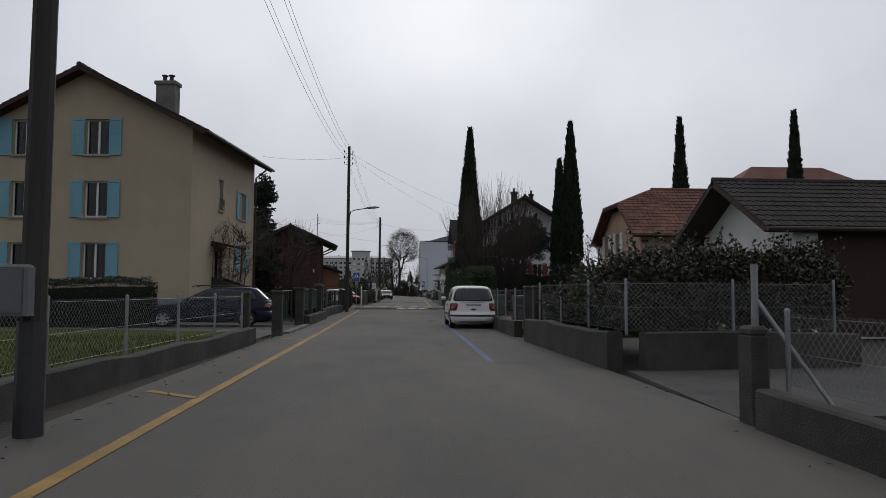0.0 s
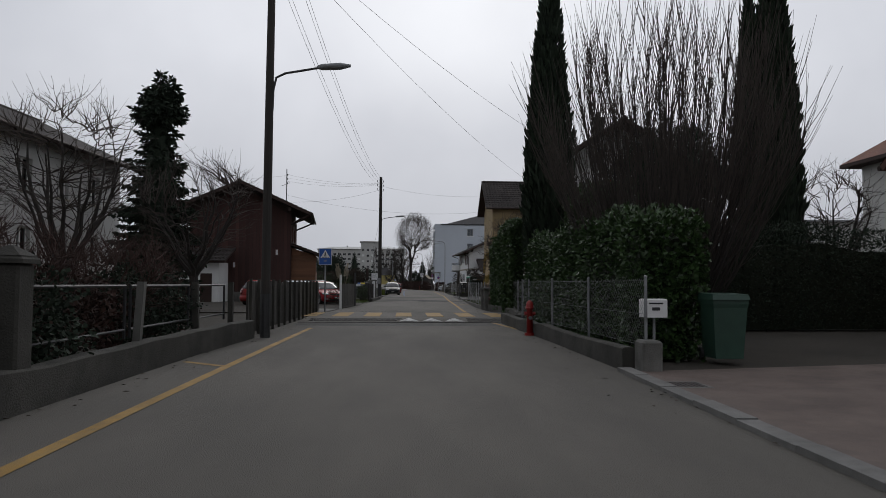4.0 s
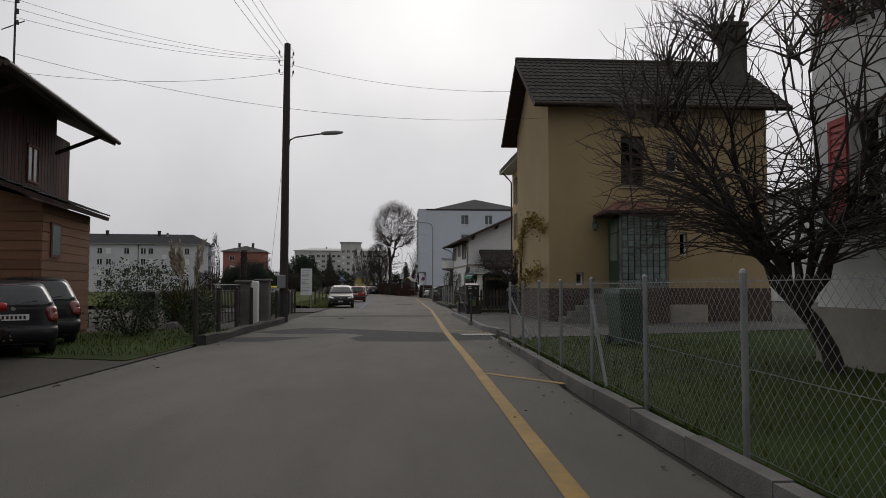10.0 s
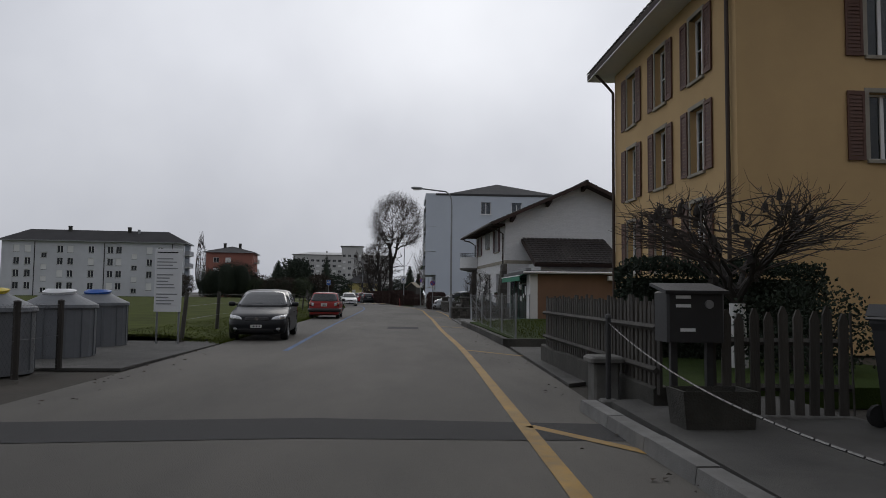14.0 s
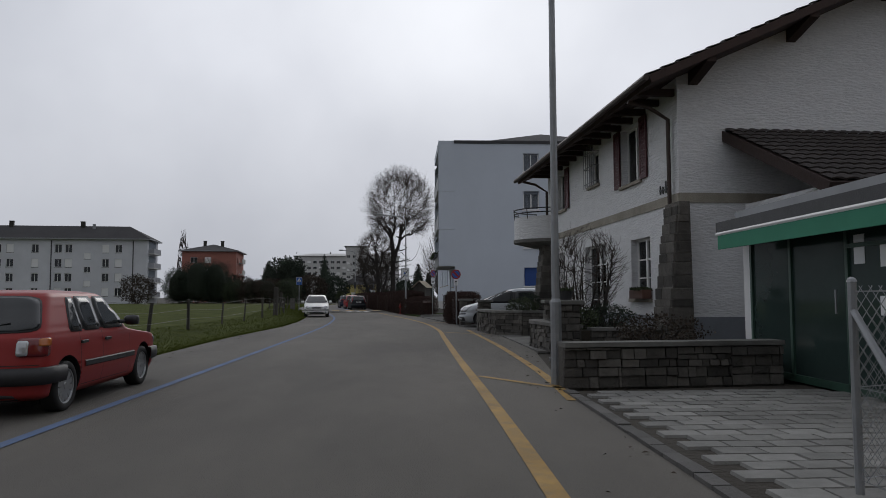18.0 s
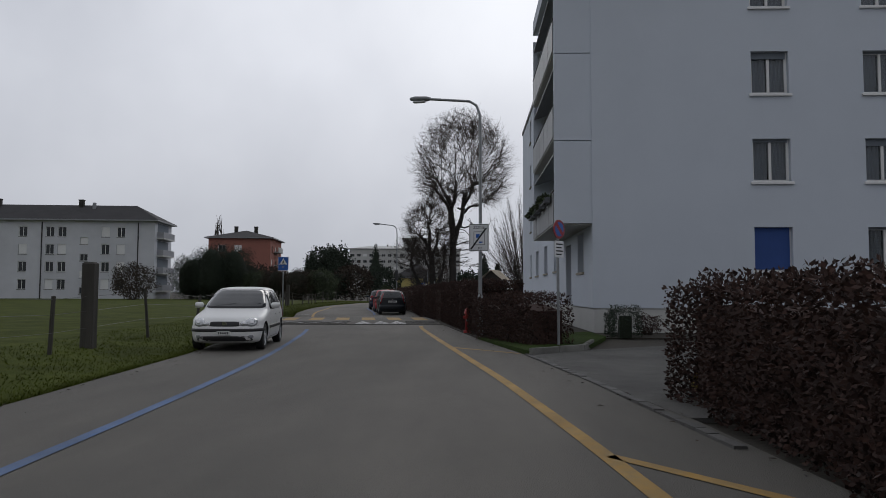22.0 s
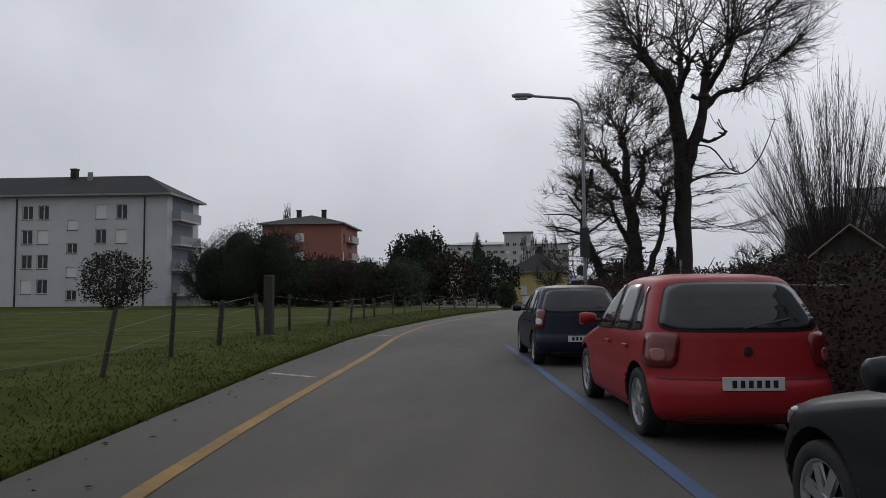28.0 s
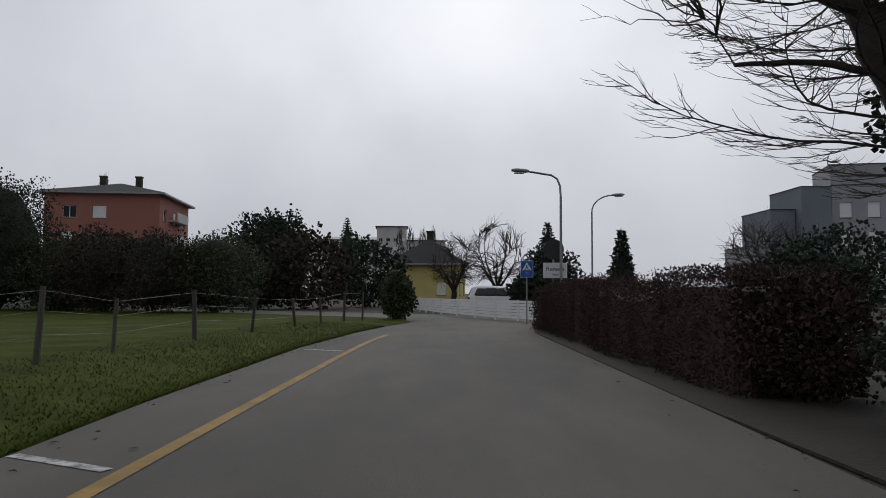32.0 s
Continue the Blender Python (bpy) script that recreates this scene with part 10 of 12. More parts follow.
def car(label, at, turn, prof, L, W, H, body, bumper=None, tail="wrap", head="long", plate_rear=0.7, strip=False, rails=False, plate_blue=False, grille=0.62, rear_logo=True, spokes=7, wide_plate=True, door_pull=None, drop_lip=False):
    """A car facing -y at turn 0. The body is a stack of rounded plan outlines; glass, lamps, plates and strips are laid on its surface."""
    c = thing("car", label, "car", at, turn, "parked cars")
    c.scale = (CAR_FIT, CAR_LONG, CAR_FIT)
    kl, kz = L / prof["L"], (H - 0.5) / (prof["H"] - 0.5)

    def lift(z):
        return z if z <= 0.5 else 0.5 + (z - 0.5) * kz

    src = [(lift(z), -L / 2 + f * kl, L / 2 - r * kl, W / 2 * w, cf, cr) for z, f, r, w, cf, cr in prof["rows"]]
    dense = []
    for i in range(len(src) - 1):
        p0, p1, p2, p3 = (src[max(0, min(len(src) - 1, j))] for j in (i - 1, i, i + 1, i + 2))
        for k in range(4):
            t = k / 4
            dense.append(tuple(0.5 * (2 * b + (cc - a) * t + (2 * a - 5 * b + 4 * cc - d) * t * t + (3 * b - a - 3 * cc + d) * t ** 3) if n else b + (cc - b) * t for n, (a, b, cc, d) in enumerate(zip(p0, p1, p2, p3))))
    dense.append(src[-1])

    def row(z):
        for a, b in zip(dense, dense[1:]):
            if z <= b[0]:
                k = max(0.0, (z - a[0]) / (b[0] - a[0]))
                return tuple(p + (q - p) * k for p, q in zip(a, b))
        return dense[-1]

    def half(r, n=9, m=22):
        """Half an outline from the front centre to the rear centre."""
        z, yf, yr, w, cf, cr = r
        cf, cr = min(cf, (yr - yf) * 0.45), min(cr, (yr - yf) * 0.45)
        pw = 2.7
        out = []
        for i in range(n + 1):
            a = math.pi / 2 * i / n
            out.append((w * math.sin(a) ** (2 / pw), yf + cf * (1 - max(0.0, math.cos(a)) ** (2 / pw))))
        for i in range(1, m):
            out.append((w, yf + cf + (yr - cr - yf - cf) * i / m))
        for i in range(n, -1, -1):
            a = math.pi / 2 * i / n
            out.append((w * math.sin(a) ** (2 / pw), yr - cr * (1 - max(0.0, math.cos(a)) ** (2 / pw))))
        return [(x * (1 - 0.035 * (y / (L / 2)) ** 2), y) for x, y in out]

    sh = Shape()
    rings = []
    for r in dense:
        h = half(r)
        rings.append([(x, y, r[0]) for x, y in h] + [(-x, y, r[0]) for x, y in reversed(h[1:-1])])
    sh.loft(rings, True, True)
    whole = sh.mesh("body")
    wr = prof["wheel"] * (1.06 if H > 1.5 else 1.0)
    ax = [-L / 2 + prof["axles"][0] * kl, -L / 2 + prof["axles"][1] * kl]
    arch = wr + 0.055
    cut = Shape()
    for a in ax:
        for sg in (-1, 1):
            cut.tube([(sg * (W / 2 - 0.3), a, wr + 0.01), (sg * (W / 2 + 0.2), a, wr + 0.01)], arch, 28)
    tmp, knife = bpy.data.objects.new("tmp", whole), bpy.data.objects.new("knife", cut.mesh("knife"))
    bmc = bmesh.new()
    for me in (whole, knife.data):
        bmc.from_mesh(me)
        bmesh.ops.recalc_face_normals(bmc, faces=bmc.faces)
        bmc.to_mesh(me)
        bmc.clear()
    bmc.free()
    for o in (tmp, knife):
        scene.collection.objects.link(o)
    md = tmp.modifiers.new("arches", "BOOLEAN")
    md.operation, md.object, md.solver = "DIFFERENCE", knife, "EXACT"
    me = bpy.data.meshes.new_from_object(tmp.evaluated_get(bpy.context.evaluated_depsgraph_get()))
    for o in (tmp, knife):
        bpy.data.objects.remove(o)
    me.materials.clear()
    me.materials.append(body)
    me.materials.append(PLASTIC_BLACK)
    for p in me.polygons:
        q = p.center
        inner = any(math.hypot(q.y - a, q.z - wr - 0.01) < arch - 0.0005 for a in ax) and abs(q.x) > W / 2 - 0.32
        p.material_index = 1 if inner or q.z < 0.172 else 0
        p.use_smooth = len(p.vertices) == 4 and not inner
    part("body", me, body, c)

    kept = {}

    def outline(z):
        key = round(z, 3)
        if key not in kept:
            kept[key] = half(row(key), 14, 14)
        return kept[key]

    def reversed_outline(z):
        return outline(z)[::-1]

    def around(end, s, z):
        """The surface at arc length s from the centre line of the nose (-1) or the tail (1)."""
        h = outline(z)
        h = h if end < 0 else reversed_outline(z)
        d, sg = abs(s), 1 if s >= 0 else -1
        for (x0, y0), (x1, y1) in zip(h, h[1:]):
            e = math.hypot(x1 - x0, y1 - y0)
            if d <= e:
                k = d / max(e, 1e-6)
                return Vector((sg * (x0 + (x1 - x0) * k), y0 + (y1 - y0) * k, z))
            d -= e
        return Vector((0, 0, z))

    def flank(sg, y, z):
        h = outline(z)
        for (x0, y0), (x1, y1) in zip(h, h[1:]):
            if y0 <= y <= y1 and y1 > y0:
                return Vector((sg * (x0 + (x1 - x0) * (y - y0) / (y1 - y0)), y, z))
        return Vector((0, y, z))

    def panel(name, fn, quad, material, off=0.006, n=5.0, parent=None, lab="", rings_=3, dome=0.0, seg=28):
        """A rounded panel on the surface; quad: its corners (a, z) lower-left, lower-right, upper-right, upper-left."""
        q = [Vector(p) for p in quad]

        def place(u, v, o):
            k = q[0] * (1 - u) * (1 - v) + q[1] * u * (1 - v) + q[2] * u * v + q[3] * (1 - u) * v
            p = fn(k.x, k.y)
            da, dz = fn(k.x + 0.01, k.y) - fn(k.x - 0.01, k.y), fn(k.x, k.y + 0.012) - fn(k.x, k.y - 0.012)
            nn = da.cross(dz)
            if nn.length < 1e-9:
                return p
            nn.normalize()
            if nn.x * p.x + nn.y * p.y * 0.3 + nn.z * 0.5 < 0:
                nn = -nn
            return p + nn * o

        s_, edge_ = Shape(), []
        for i in range(seg):
            a = 2 * math.pi * i / seg
            ca, sa = math.cos(a), math.sin(a)
            m = (abs(ca) ** n + abs(sa) ** n) ** (1 / n)
            edge_.append((ca / m, sa / m))
        rg = [[place(0.5 + 0.5 * x, 0.5 + 0.5 * y, -0.012) for x, y in edge_]]
        for k in range(rings_):
            f = 1 - k / rings_
            rg.append([place(0.5 + 0.5 * x * f, 0.5 + 0.5 * y * f, off + dome * (1 - f * f)) for x, y in edge_])
        s_.loft(rg, False, True)
        mid = len(s_.v)
        s_.v.append(tuple(place(0.5, 0.5, off + dome)))
        b0 = mid - seg
        s_.f += [(b0 + i, b0 + (i + 1) % seg, mid) for i in range(seg)]
        return part(name, s_, material, parent or c, lab, True)

    def tail_fn(s, z):
        return around(1, s, z)

    def nose_fn(s, z):
        return around(-1, s, z)

    # glass
    (f0, f1), (r0, r1) = prof["glass"]
    f0, f1, r0, r1 = (lift(z) for z in (f0, f1, r0, r1))
    wf0, wf1, wr0, wr1 = row(f0)[3], row(f1)[3], row(r0)[3], row(r1)[3]
    panel("windscreen_seal", nose_fn, [(-wf0 * 1.0, f0 - 0.02), (wf0 * 1.0, f0 - 0.02), (wf1 * 0.95, f1 + 0.015), (-wf1 * 0.95, f1 + 0.015)], PLASTIC_BLACK, 0.008, 9, rings_=8, seg=60)
    panel("windscreen", nose_fn, [(-wf0 * 0.97, f0), (wf0 * 0.97, f0), (wf1 * 0.92, f1), (-wf1 * 0.92, f1)], GLASS_DARK, 0.013, 9, rings_=8, seg=60)
    panel("rear_window_seal", tail_fn, [(-wr0 * 0.97, r0 - 0.015), (wr0 * 0.97, r0 - 0.015), (wr1 * 0.94, r1 + 0.012), (-wr1 * 0.94, r1 + 0.012)], PLASTIC_BLACK, 0.008, 7, rings_=8, seg=60)
    panel("rear_window", tail_fn, [(-wr0 * 0.94, r0), (wr0 * 0.94, r0), (wr1 * 0.91, r1), (-wr1 * 0.91, r1)], GLASS_DARK, 0.013, 7, rings_=8, seg=60)
    for sg in (-1, 1):
        def fn(y, z, sg=sg):
            return flank(sg, y, z)
        sd = prof["side"]
        b0, b1, bz0, bz1 = -L / 2 + sd[0][0] * kl, -L / 2 + sd[-1][1] * kl, lift(sd[0][2]), lift(min(q_[3] for q_ in sd))
        panel("window_band", fn, [(b0 + 0.1, bz0 - 0.008), (b1 - 0.1, bz0 + 0.012), (b1 - sd[-1][5] - 0.08, bz1 - 0.004), (b0 + sd[0][4] + 0.06, bz1 - 0.004)], PLASTIC_BLACK, 0.003, 12, rings_=4, seg=48)
        for y0, y1, z0, z1, la, lb in sd:
            y0, y1, z0, z1 = -L / 2 + y0 * kl, -L / 2 + y1 * kl, lift(z0), lift(z1)
            panel("side_window_seal", fn, [(y0 - 0.02, z0 - 0.018), (y1 + 0.02, z0 - 0.012), (y1 - lb + 0.02, z1 + 0.012), (y0 + la - 0.02, z1 + 0.012)], PLASTIC_BLACK, 0.005, 9)
            panel("side_window", fn, [(y0, z0), (y1, z0 + 0.005), (y1 - lb, z1), (y0 + la, z1)], GLASS_SIDE, 0.009, 9)
        for j, yd in enumerate(prof["doors"]):
            y = -L / 2 + yd * kl
            zt = lift(prof["side"][0][2]) - 0.02
            zl = [0.26 + (zt - 0.26) * i / 7 for i in range(8)]
            if j == 2:
                zl = [z for z in zl if math.hypot(y - 0.12 - ax[1], z - wr) > arch + 0.03]
            if len(zl) > 1:
                part("door_seam", Shape().loft([[fn(y - 0.004 - (0.06 if j == 2 else 0), z) + Vector((sg * 0.0025, 0, 0)), fn(y + 0.004 - (0.06 if j == 2 else 0), z) + Vector((sg * 0.0025, 0, 0))] for z in zl], False, False), INK, c)
        part("sill_seam", Shape().loft([[fn(y, 0.255) + Vector((sg * 0.0025, 0, 0)), fn(y, 0.263) + Vector((sg * 0.0025, 0, 0))] for y in [-L / 2 + (prof["doors"][0] + (prof["doors"][2] - 0.1 - prof["doors"][0]) * i / 8) * kl for i in range(9)]], False, False), INK, c)
        for yd in prof["doors"][1:]:
            y, z = -L / 2 + (yd - 0.14) * kl, lift(prof["side"][0][2]) - 0.14
            p = fn(y, z)
            part("door_handle", Shape().bev(min(p.x, p.x + sg * 0.03), max(p.x, p.x + sg * 0.03), y - 0.085, y + 0.085, z - 0.018, z + 0.018, 0.008), door_pull or (PLASTIC_BLACK if bumper else body), c)
        if strip:
            yy = [ax[0] + arch + 0.08 + (ax[1] - ax[0] - 2 * arch - 0.16) * i / 6 for i in range(7)]
            part("side_strip", Shape().loft([[fn(y, 0.49) + Vector((sg * o, 0, z - 0.49)) for o, z in ((0.0, 0.47), (0.016, 0.48), (0.016, 0.535), (0.0, 0.55))] for y in yy], False, False), PLASTIC_BLACK, c)
        # mirror with its arm
        ym, zm = -L / 2 + (prof["side"][0][0] + 0.1) * kl, lift(prof["side"][0][2]) + 0.06
        p = fn(ym, zm)
        mir = part("mirror", Shape().loft([[(p.x + sg * (0.05 + 0.2 * u), ym - 0.07 + 0.03 * u + 0.075 * rr * math.cos(a), zm + 0.02 + 0.075 * rr * math.sin(a)) for a in [2 * math.pi * i / 10 for i in range(10)]] for u, rr in ((0, 0.55), (0.15, 0.9), (0.6, 1.0), (0.95, 0.85), (1.0, 0.5))]), PLASTIC_BLACK if bumper else body, c, "", True)
        part("mirror_arm", Shape().tube([p, (p.x + sg * 0.1, ym - 0.05, zm + 0.0)], 0.028, 6), PLASTIC_BLACK, mir)
        if rails:
            xr_ = row(H - 0.05)[3] * 0.97
            part("roof_rail", Shape().tube([(sg * xr_, -0.12 * L, H - 0.03), (sg * xr_, -0.09 * L, H + 0.035), (sg * xr_, 0.31 * L, H + 0.025), (sg * xr_, 0.34 * L, H - 0.05)], 0.018, 6), METAL_DARK, c)
        # lamps
        z9 = lift(0.9)
        if tail == "wrap":
            lo, hi, s0, s1 = lift(0.66), lift(0.95), W * 0.36, W * 0.36 + 0.36
        elif tail == "high":
            lo, hi, s0, s1 = lift(0.66), lift(1.34), W * 0.42, W * 0.42 + 0.13
        elif tail == "flat":
            lo, hi, s0, s1 = lift(0.68), lift(0.84), W * 0.3, W * 0.3 + 0.42
        elif tail == "drop":
            lo, hi, s0, s1 = lift(0.68), lift(1.02), W * 0.41, W * 0.41 + 0.24
        else:
            lo, hi, s0, s1 = 0.67, 0.87, W * 0.33, W * 0.33 + 0.34
        quad = [(sg * s0, lo), (sg * s1, lo), (sg * (s1 - (0.06 if tail != "box" else 0)), hi), (sg * (s0 - (0.06 if tail in ("wrap", "drop") else 0)), hi)]
        if tail == "high":
            quad = [(sg * s0, lo), (sg * s1, lo), (sg * (s1 - 0.2), hi), (sg * (s0 - 0.22), hi)]
        tl = panel("tail_lamp", tail_fn, quad, LAMP_RED, 0.014, 5 if tail != "box" else 12, dome=0.012)
        sm, zm_ = (s0 + s1) / 2 - 0.03, lo + (hi - lo) * 0.36
        if tail == "high":
            panel("lamp_insert", tail_fn, [(sg * (s0 + 0.0), lo + 0.12), (sg * (s1 - 0.05), lo + 0.12), (sg * (s1 - 0.06), lo + 0.22), (sg * (s0 - 0.02), lo + 0.22)], METAL, 0.03, 8, tl)
        elif tail == "box":
            panel("lamp_insert", tail_fn, [(sg * s0, lo + 0.01), (sg * (s0 + 0.11), lo + 0.01), (sg * (s0 + 0.11), hi - 0.03), (sg * s0, hi - 0.03)], LAMP_CLEAR, 0.03, 9, tl)
            panel("indicator", tail_fn, [(sg * (s0 + 0.2), hi - 0.09), (sg * (s1 - 0.01), hi - 0.09), (sg * (s1 - 0.01), hi - 0.01), (sg * (s0 + 0.2), hi - 0.01)], LAMP_ORANGE, 0.03, 9, tl)
        else:
            panel("lamp_insert", tail_fn, [(sg * (sm - 0.07), zm_ - 0.06), (sg * (sm + 0.08), zm_ - 0.06), (sg * (sm + 0.08), zm_ + 0.06), (sg * (sm - 0.07), zm_ + 0.06)], LAMP_CLEAR if tail == "drop" else LAMP_ROSE, 0.028, 3, tl)
        if head == "round":
            for s_c, rr, zz in ((W * 0.36, 0.135, 0.66), (W * 0.255, 0.075, 0.625)):
                hl = panel("headlamp", nose_fn, [(sg * (s_c - rr * 1.05), zz - rr * 0.78), (sg * (s_c + rr * 1.05), zz - rr * 0.78), (sg * (s_c + rr * 1.05), zz + rr * 0.55), (sg * (s_c - rr * 1.05), zz + rr * 0.55)], LAMP_CLEAR, 0.016, 2, dome=0.02)
                panel("lamp_bulb", nose_fn, [(sg * (s_c - rr * 0.4), zz - rr * 0.38), (sg * (s_c + rr * 0.4), zz - rr * 0.38), (sg * (s_c + rr * 0.4), zz + rr * 0.2), (sg * (s_c - rr * 0.4), zz + rr * 0.2)], CHROME, 0.04, 2, hl)
        else:
            zl0, zl1 = (lift(0.62), lift(0.86)) if head == "tall" else (lift(0.58), lift(0.7))
            hl = panel("headlamp", nose_fn, [(sg * W * 0.23, zl0), (sg * (W * 0.44 + 0.12), zl0 + 0.02), (sg * (W * 0.44 + 0.22), zl1 + 0.03), (sg * W * 0.27, zl1 - 0.02)], LAMP_CLEAR, 0.01, 4, dome=0.012)
            panel("lamp_bulb", nose_fn, [(sg * W * 0.34, zl0 + 0.03), (sg * (W * 0.34 + 0.11), zl0 + 0.03), (sg * (W * 0.34 + 0.11), zl1 - 0.02), (sg * W * 0.34, zl1 - 0.02)], CHROME, 0.028, 2, hl)
        for s_c in (W * 0.36,):
            panel("fog_lamp", nose_fn, [(sg * (s_c - 0.06), 0.3), (sg * (s_c + 0.06), 0.3), (sg * (s_c + 0.06), 0.37), (sg * (s_c - 0.06), 0.37)], LAMP_CLEAR, 0.012, 2.5)
        if head == "tall":
            panel("bumper_slot", nose_fn, [(sg * W * 0.24, 0.53), (sg * (W * 0.42 + 0.14), 0.545), (sg * (W * 0.42 + 0.14), 0.6), (sg * W * 0.26, 0.595)], PLASTIC_BLACK, 0.008, 6)
            panel("corner_intake", nose_fn, [(sg * W * 0.32, 0.27), (sg * (W * 0.42 + 0.12), 0.27), (sg * (W * 0.42 + 0.12), 0.43), (sg * W * 0.26, 0.44)], PLASTIC_BLACK, 0.008, 7)
    # bumpers
    for end, fn, nm in ((-1, nose_fn, "front_bumper"), (1, tail_fn, "rear_bumper")):
        reach = W * 0.42 + 0.5
        ss = [-reach + 2 * reach * i / 24 for i in range(25)]
        if bumper:
            bz = [(0.36, 0.0), (0.37, 0.05), (0.45, 0.07), (0.545, 0.06), (0.555, 0.0)]
        else:
            bz = [(0.44, 0.0), (0.445, 0.014), (0.5, 0.016), (0.51, 0.0)]
        rg = []
        for s in ss:
            p = fn(s, 0.45)
            dv = (fn(s + 0.01, 0.45) - fn(s - 0.01, 0.45)).normalized()
            nn = Vector((dv.y, -dv.x, 0))
            nn = nn if nn.x * p.x + nn.y * p.y > 0 else -nn
            rg.append([Vector((p.x, p.y, z)) + nn * (o - 0.004) for z, o in bz])
        if bumper or strip:
            part(nm, Shape().loft(rg, False, False), bumper or PLASTIC_BLACK, c, "", True)
        part("bumper_seam", Shape().loft([[fn(s, lift(0.575)) * 1.001 + Vector((0, end * 0.002, 0)), fn(s, lift(0.583)) * 1.001 + Vector((0, end * 0.002, 0))] for s in [-W * 0.47 + W * 0.94 * i / 24 for i in range(25)]], False, False), INK, c)
    panel("lower_intake", nose_fn, [(-W * 0.4, 0.23), (W * 0.4, 0.23), (W * 0.36, 0.345), (-W * 0.36, 0.345)], PLASTIC_BLACK, 0.006, 6)
    panel("rear_valance", tail_fn, [(-W * 0.34, 0.2), (W * 0.34, 0.2), (W * 0.32, 0.27), (-W * 0.32, 0.27)], PLASTIC_BLACK, 0.006, 8)
    if grille:
        gp_ = panel("grille", nose_fn, [(-W * 0.2, grille - 0.06), (W * 0.2, grille - 0.06), (W * 0.19, grille + 0.045), (-W * 0.19, grille + 0.045)], PLASTIC_BLACK, 0.008, 8)
        for k in range(3):
            zz = grille - 0.04 + 0.03 * k
            part("grille_bar", Shape().loft([[nose_fn(s, zz) + Vector((0, -0.02, o)) for o in (0.0, 0.009)] for s in [-W * 0.185 + W * 0.37 * i / 10 for i in range(11)]], False, False), METAL_DARK, gp_)
        part("badge", Shape().tube([nose_fn(0, grille - 0.005) + Vector((0, -0.008, 0)), nose_fn(0, grille - 0.005) + Vector((0, -0.028, 0))], 0.056, 18), CHROME, gp_)
    # plates
    for end, fn, z in ((-1, nose_fn, 0.375), (1, tail_fn, plate_rear)):
        tall = end > 0 and not wide_plate
        w_, h_ = (0.16, 0.16) if tall else ((0.26 if end > 0 else 0.15), 0.11 if end > 0 else 0.08)
        y = min(fn(0, z).y, fn(0, z + h_).y) if end < 0 else max(fn(0, z).y, fn(0, z + h_).y)
        y += end * (0.012 if end > 0 else 0.03)
        pl = part("number_plate", Shape().box(-w_, w_, min(y, y - end * 0.03), max(y, y - end * 0.03), z, z + h_), PLATE, c)
        for r_ in range(2 if tall else 1):
            for k in range(6):
                xk = -w_ * 0.78 + k * w_ * 0.27
                zz0, zz1 = (z + 0.02 + 0.075 * r_, z + 0.065 + 0.075 * r_) if tall else (z + h_ * 0.22, z + h_ * 0.78)
                part("plate_bar", Shape().box(xk, xk + w_ * 0.15, min(y, y + end * 0.004), max(y, y + end * 0.004), zz0, zz1), INK, pl)
        if plate_blue and end > 0:
            for x0 in (-w_ + 0.004, w_ - 0.044):
                part("plate_band", Shape().box(x0, x0 + 0.04, y, y + 0.0035, z + 0.006, z + h_ - 0.006), SIGN_BLUE, pl)
    if drop_lip:
        zz = plate_rear + 0.15
        part("tailgate_grip", Shape().loft([[tail_fn(s, zz) + Vector((0, o, d)) for o, d in ((-0.01, 0.035), (0.03, 0.025), (0.032, 0.0), (-0.01, -0.01))] for s in [-0.42 + 0.84 * i / 10 for i in range(11)]], False, False), body, c, "", True)
        panel("handle_recess", tail_fn, [(-0.11, plate_rear - 0.14), (0.11, plate_rear - 0.14), (0.11, plate_rear - 0.07), (-0.11, plate_rear - 0.07)], PLASTIC_BLACK, 0.005, 2.4)
    if rear_logo:
        zb = (plate_rear + 0.16 + r0) / 2 if plate_rear > 0.55 else lift(0.8)
        p = tail_fn(0, zb)
        part("rear_badge", Shape().tube([p - Vector((0, 0.01, 0)), p + Vector((0, 0.014, 0))], 0.042, 14), CHROME, c)
    for s in (-0.62,) if W > 1.75 else (-0.5, 0.1):
        a, b = nose_fn(s, f0 + 0.015), nose_fn(s + 0.5, f0 + 0.08)
        part("wiper", Shape().tube([a + Vector((0, -0.015, 0.01)), b + Vector((0, -0.018, 0.012))], 0.009, 4), PLASTIC_BLACK, c)
    a, b = tail_fn(0.02, r0 + 0.01), tail_fn(-0.42, r0 + 0.09)
    part("rear_wiper", Shape().tube([a + Vector((0, 0.02, 0.005)), b + Vector((0, 0.02, 0.008))], 0.01, 4), PLASTIC_BLACK, c)
    tz = lift(prof["rows"][-4][0]) - 0.005
    panel("brake_lamp", tail_fn, [(-0.16, tz - 0.012), (0.16, tz - 0.012), (0.16, tz + 0.012), (-0.16, tz + 0.012)], LAMP_RED, 0.008, 8)
    part("aerial", Shape().tube([(0.1, L * 0.28, H - 0.04), (0.1, L * 0.36, H + 0.14)], [0.006, 0.003], 5), PLASTIC_BLACK, c)
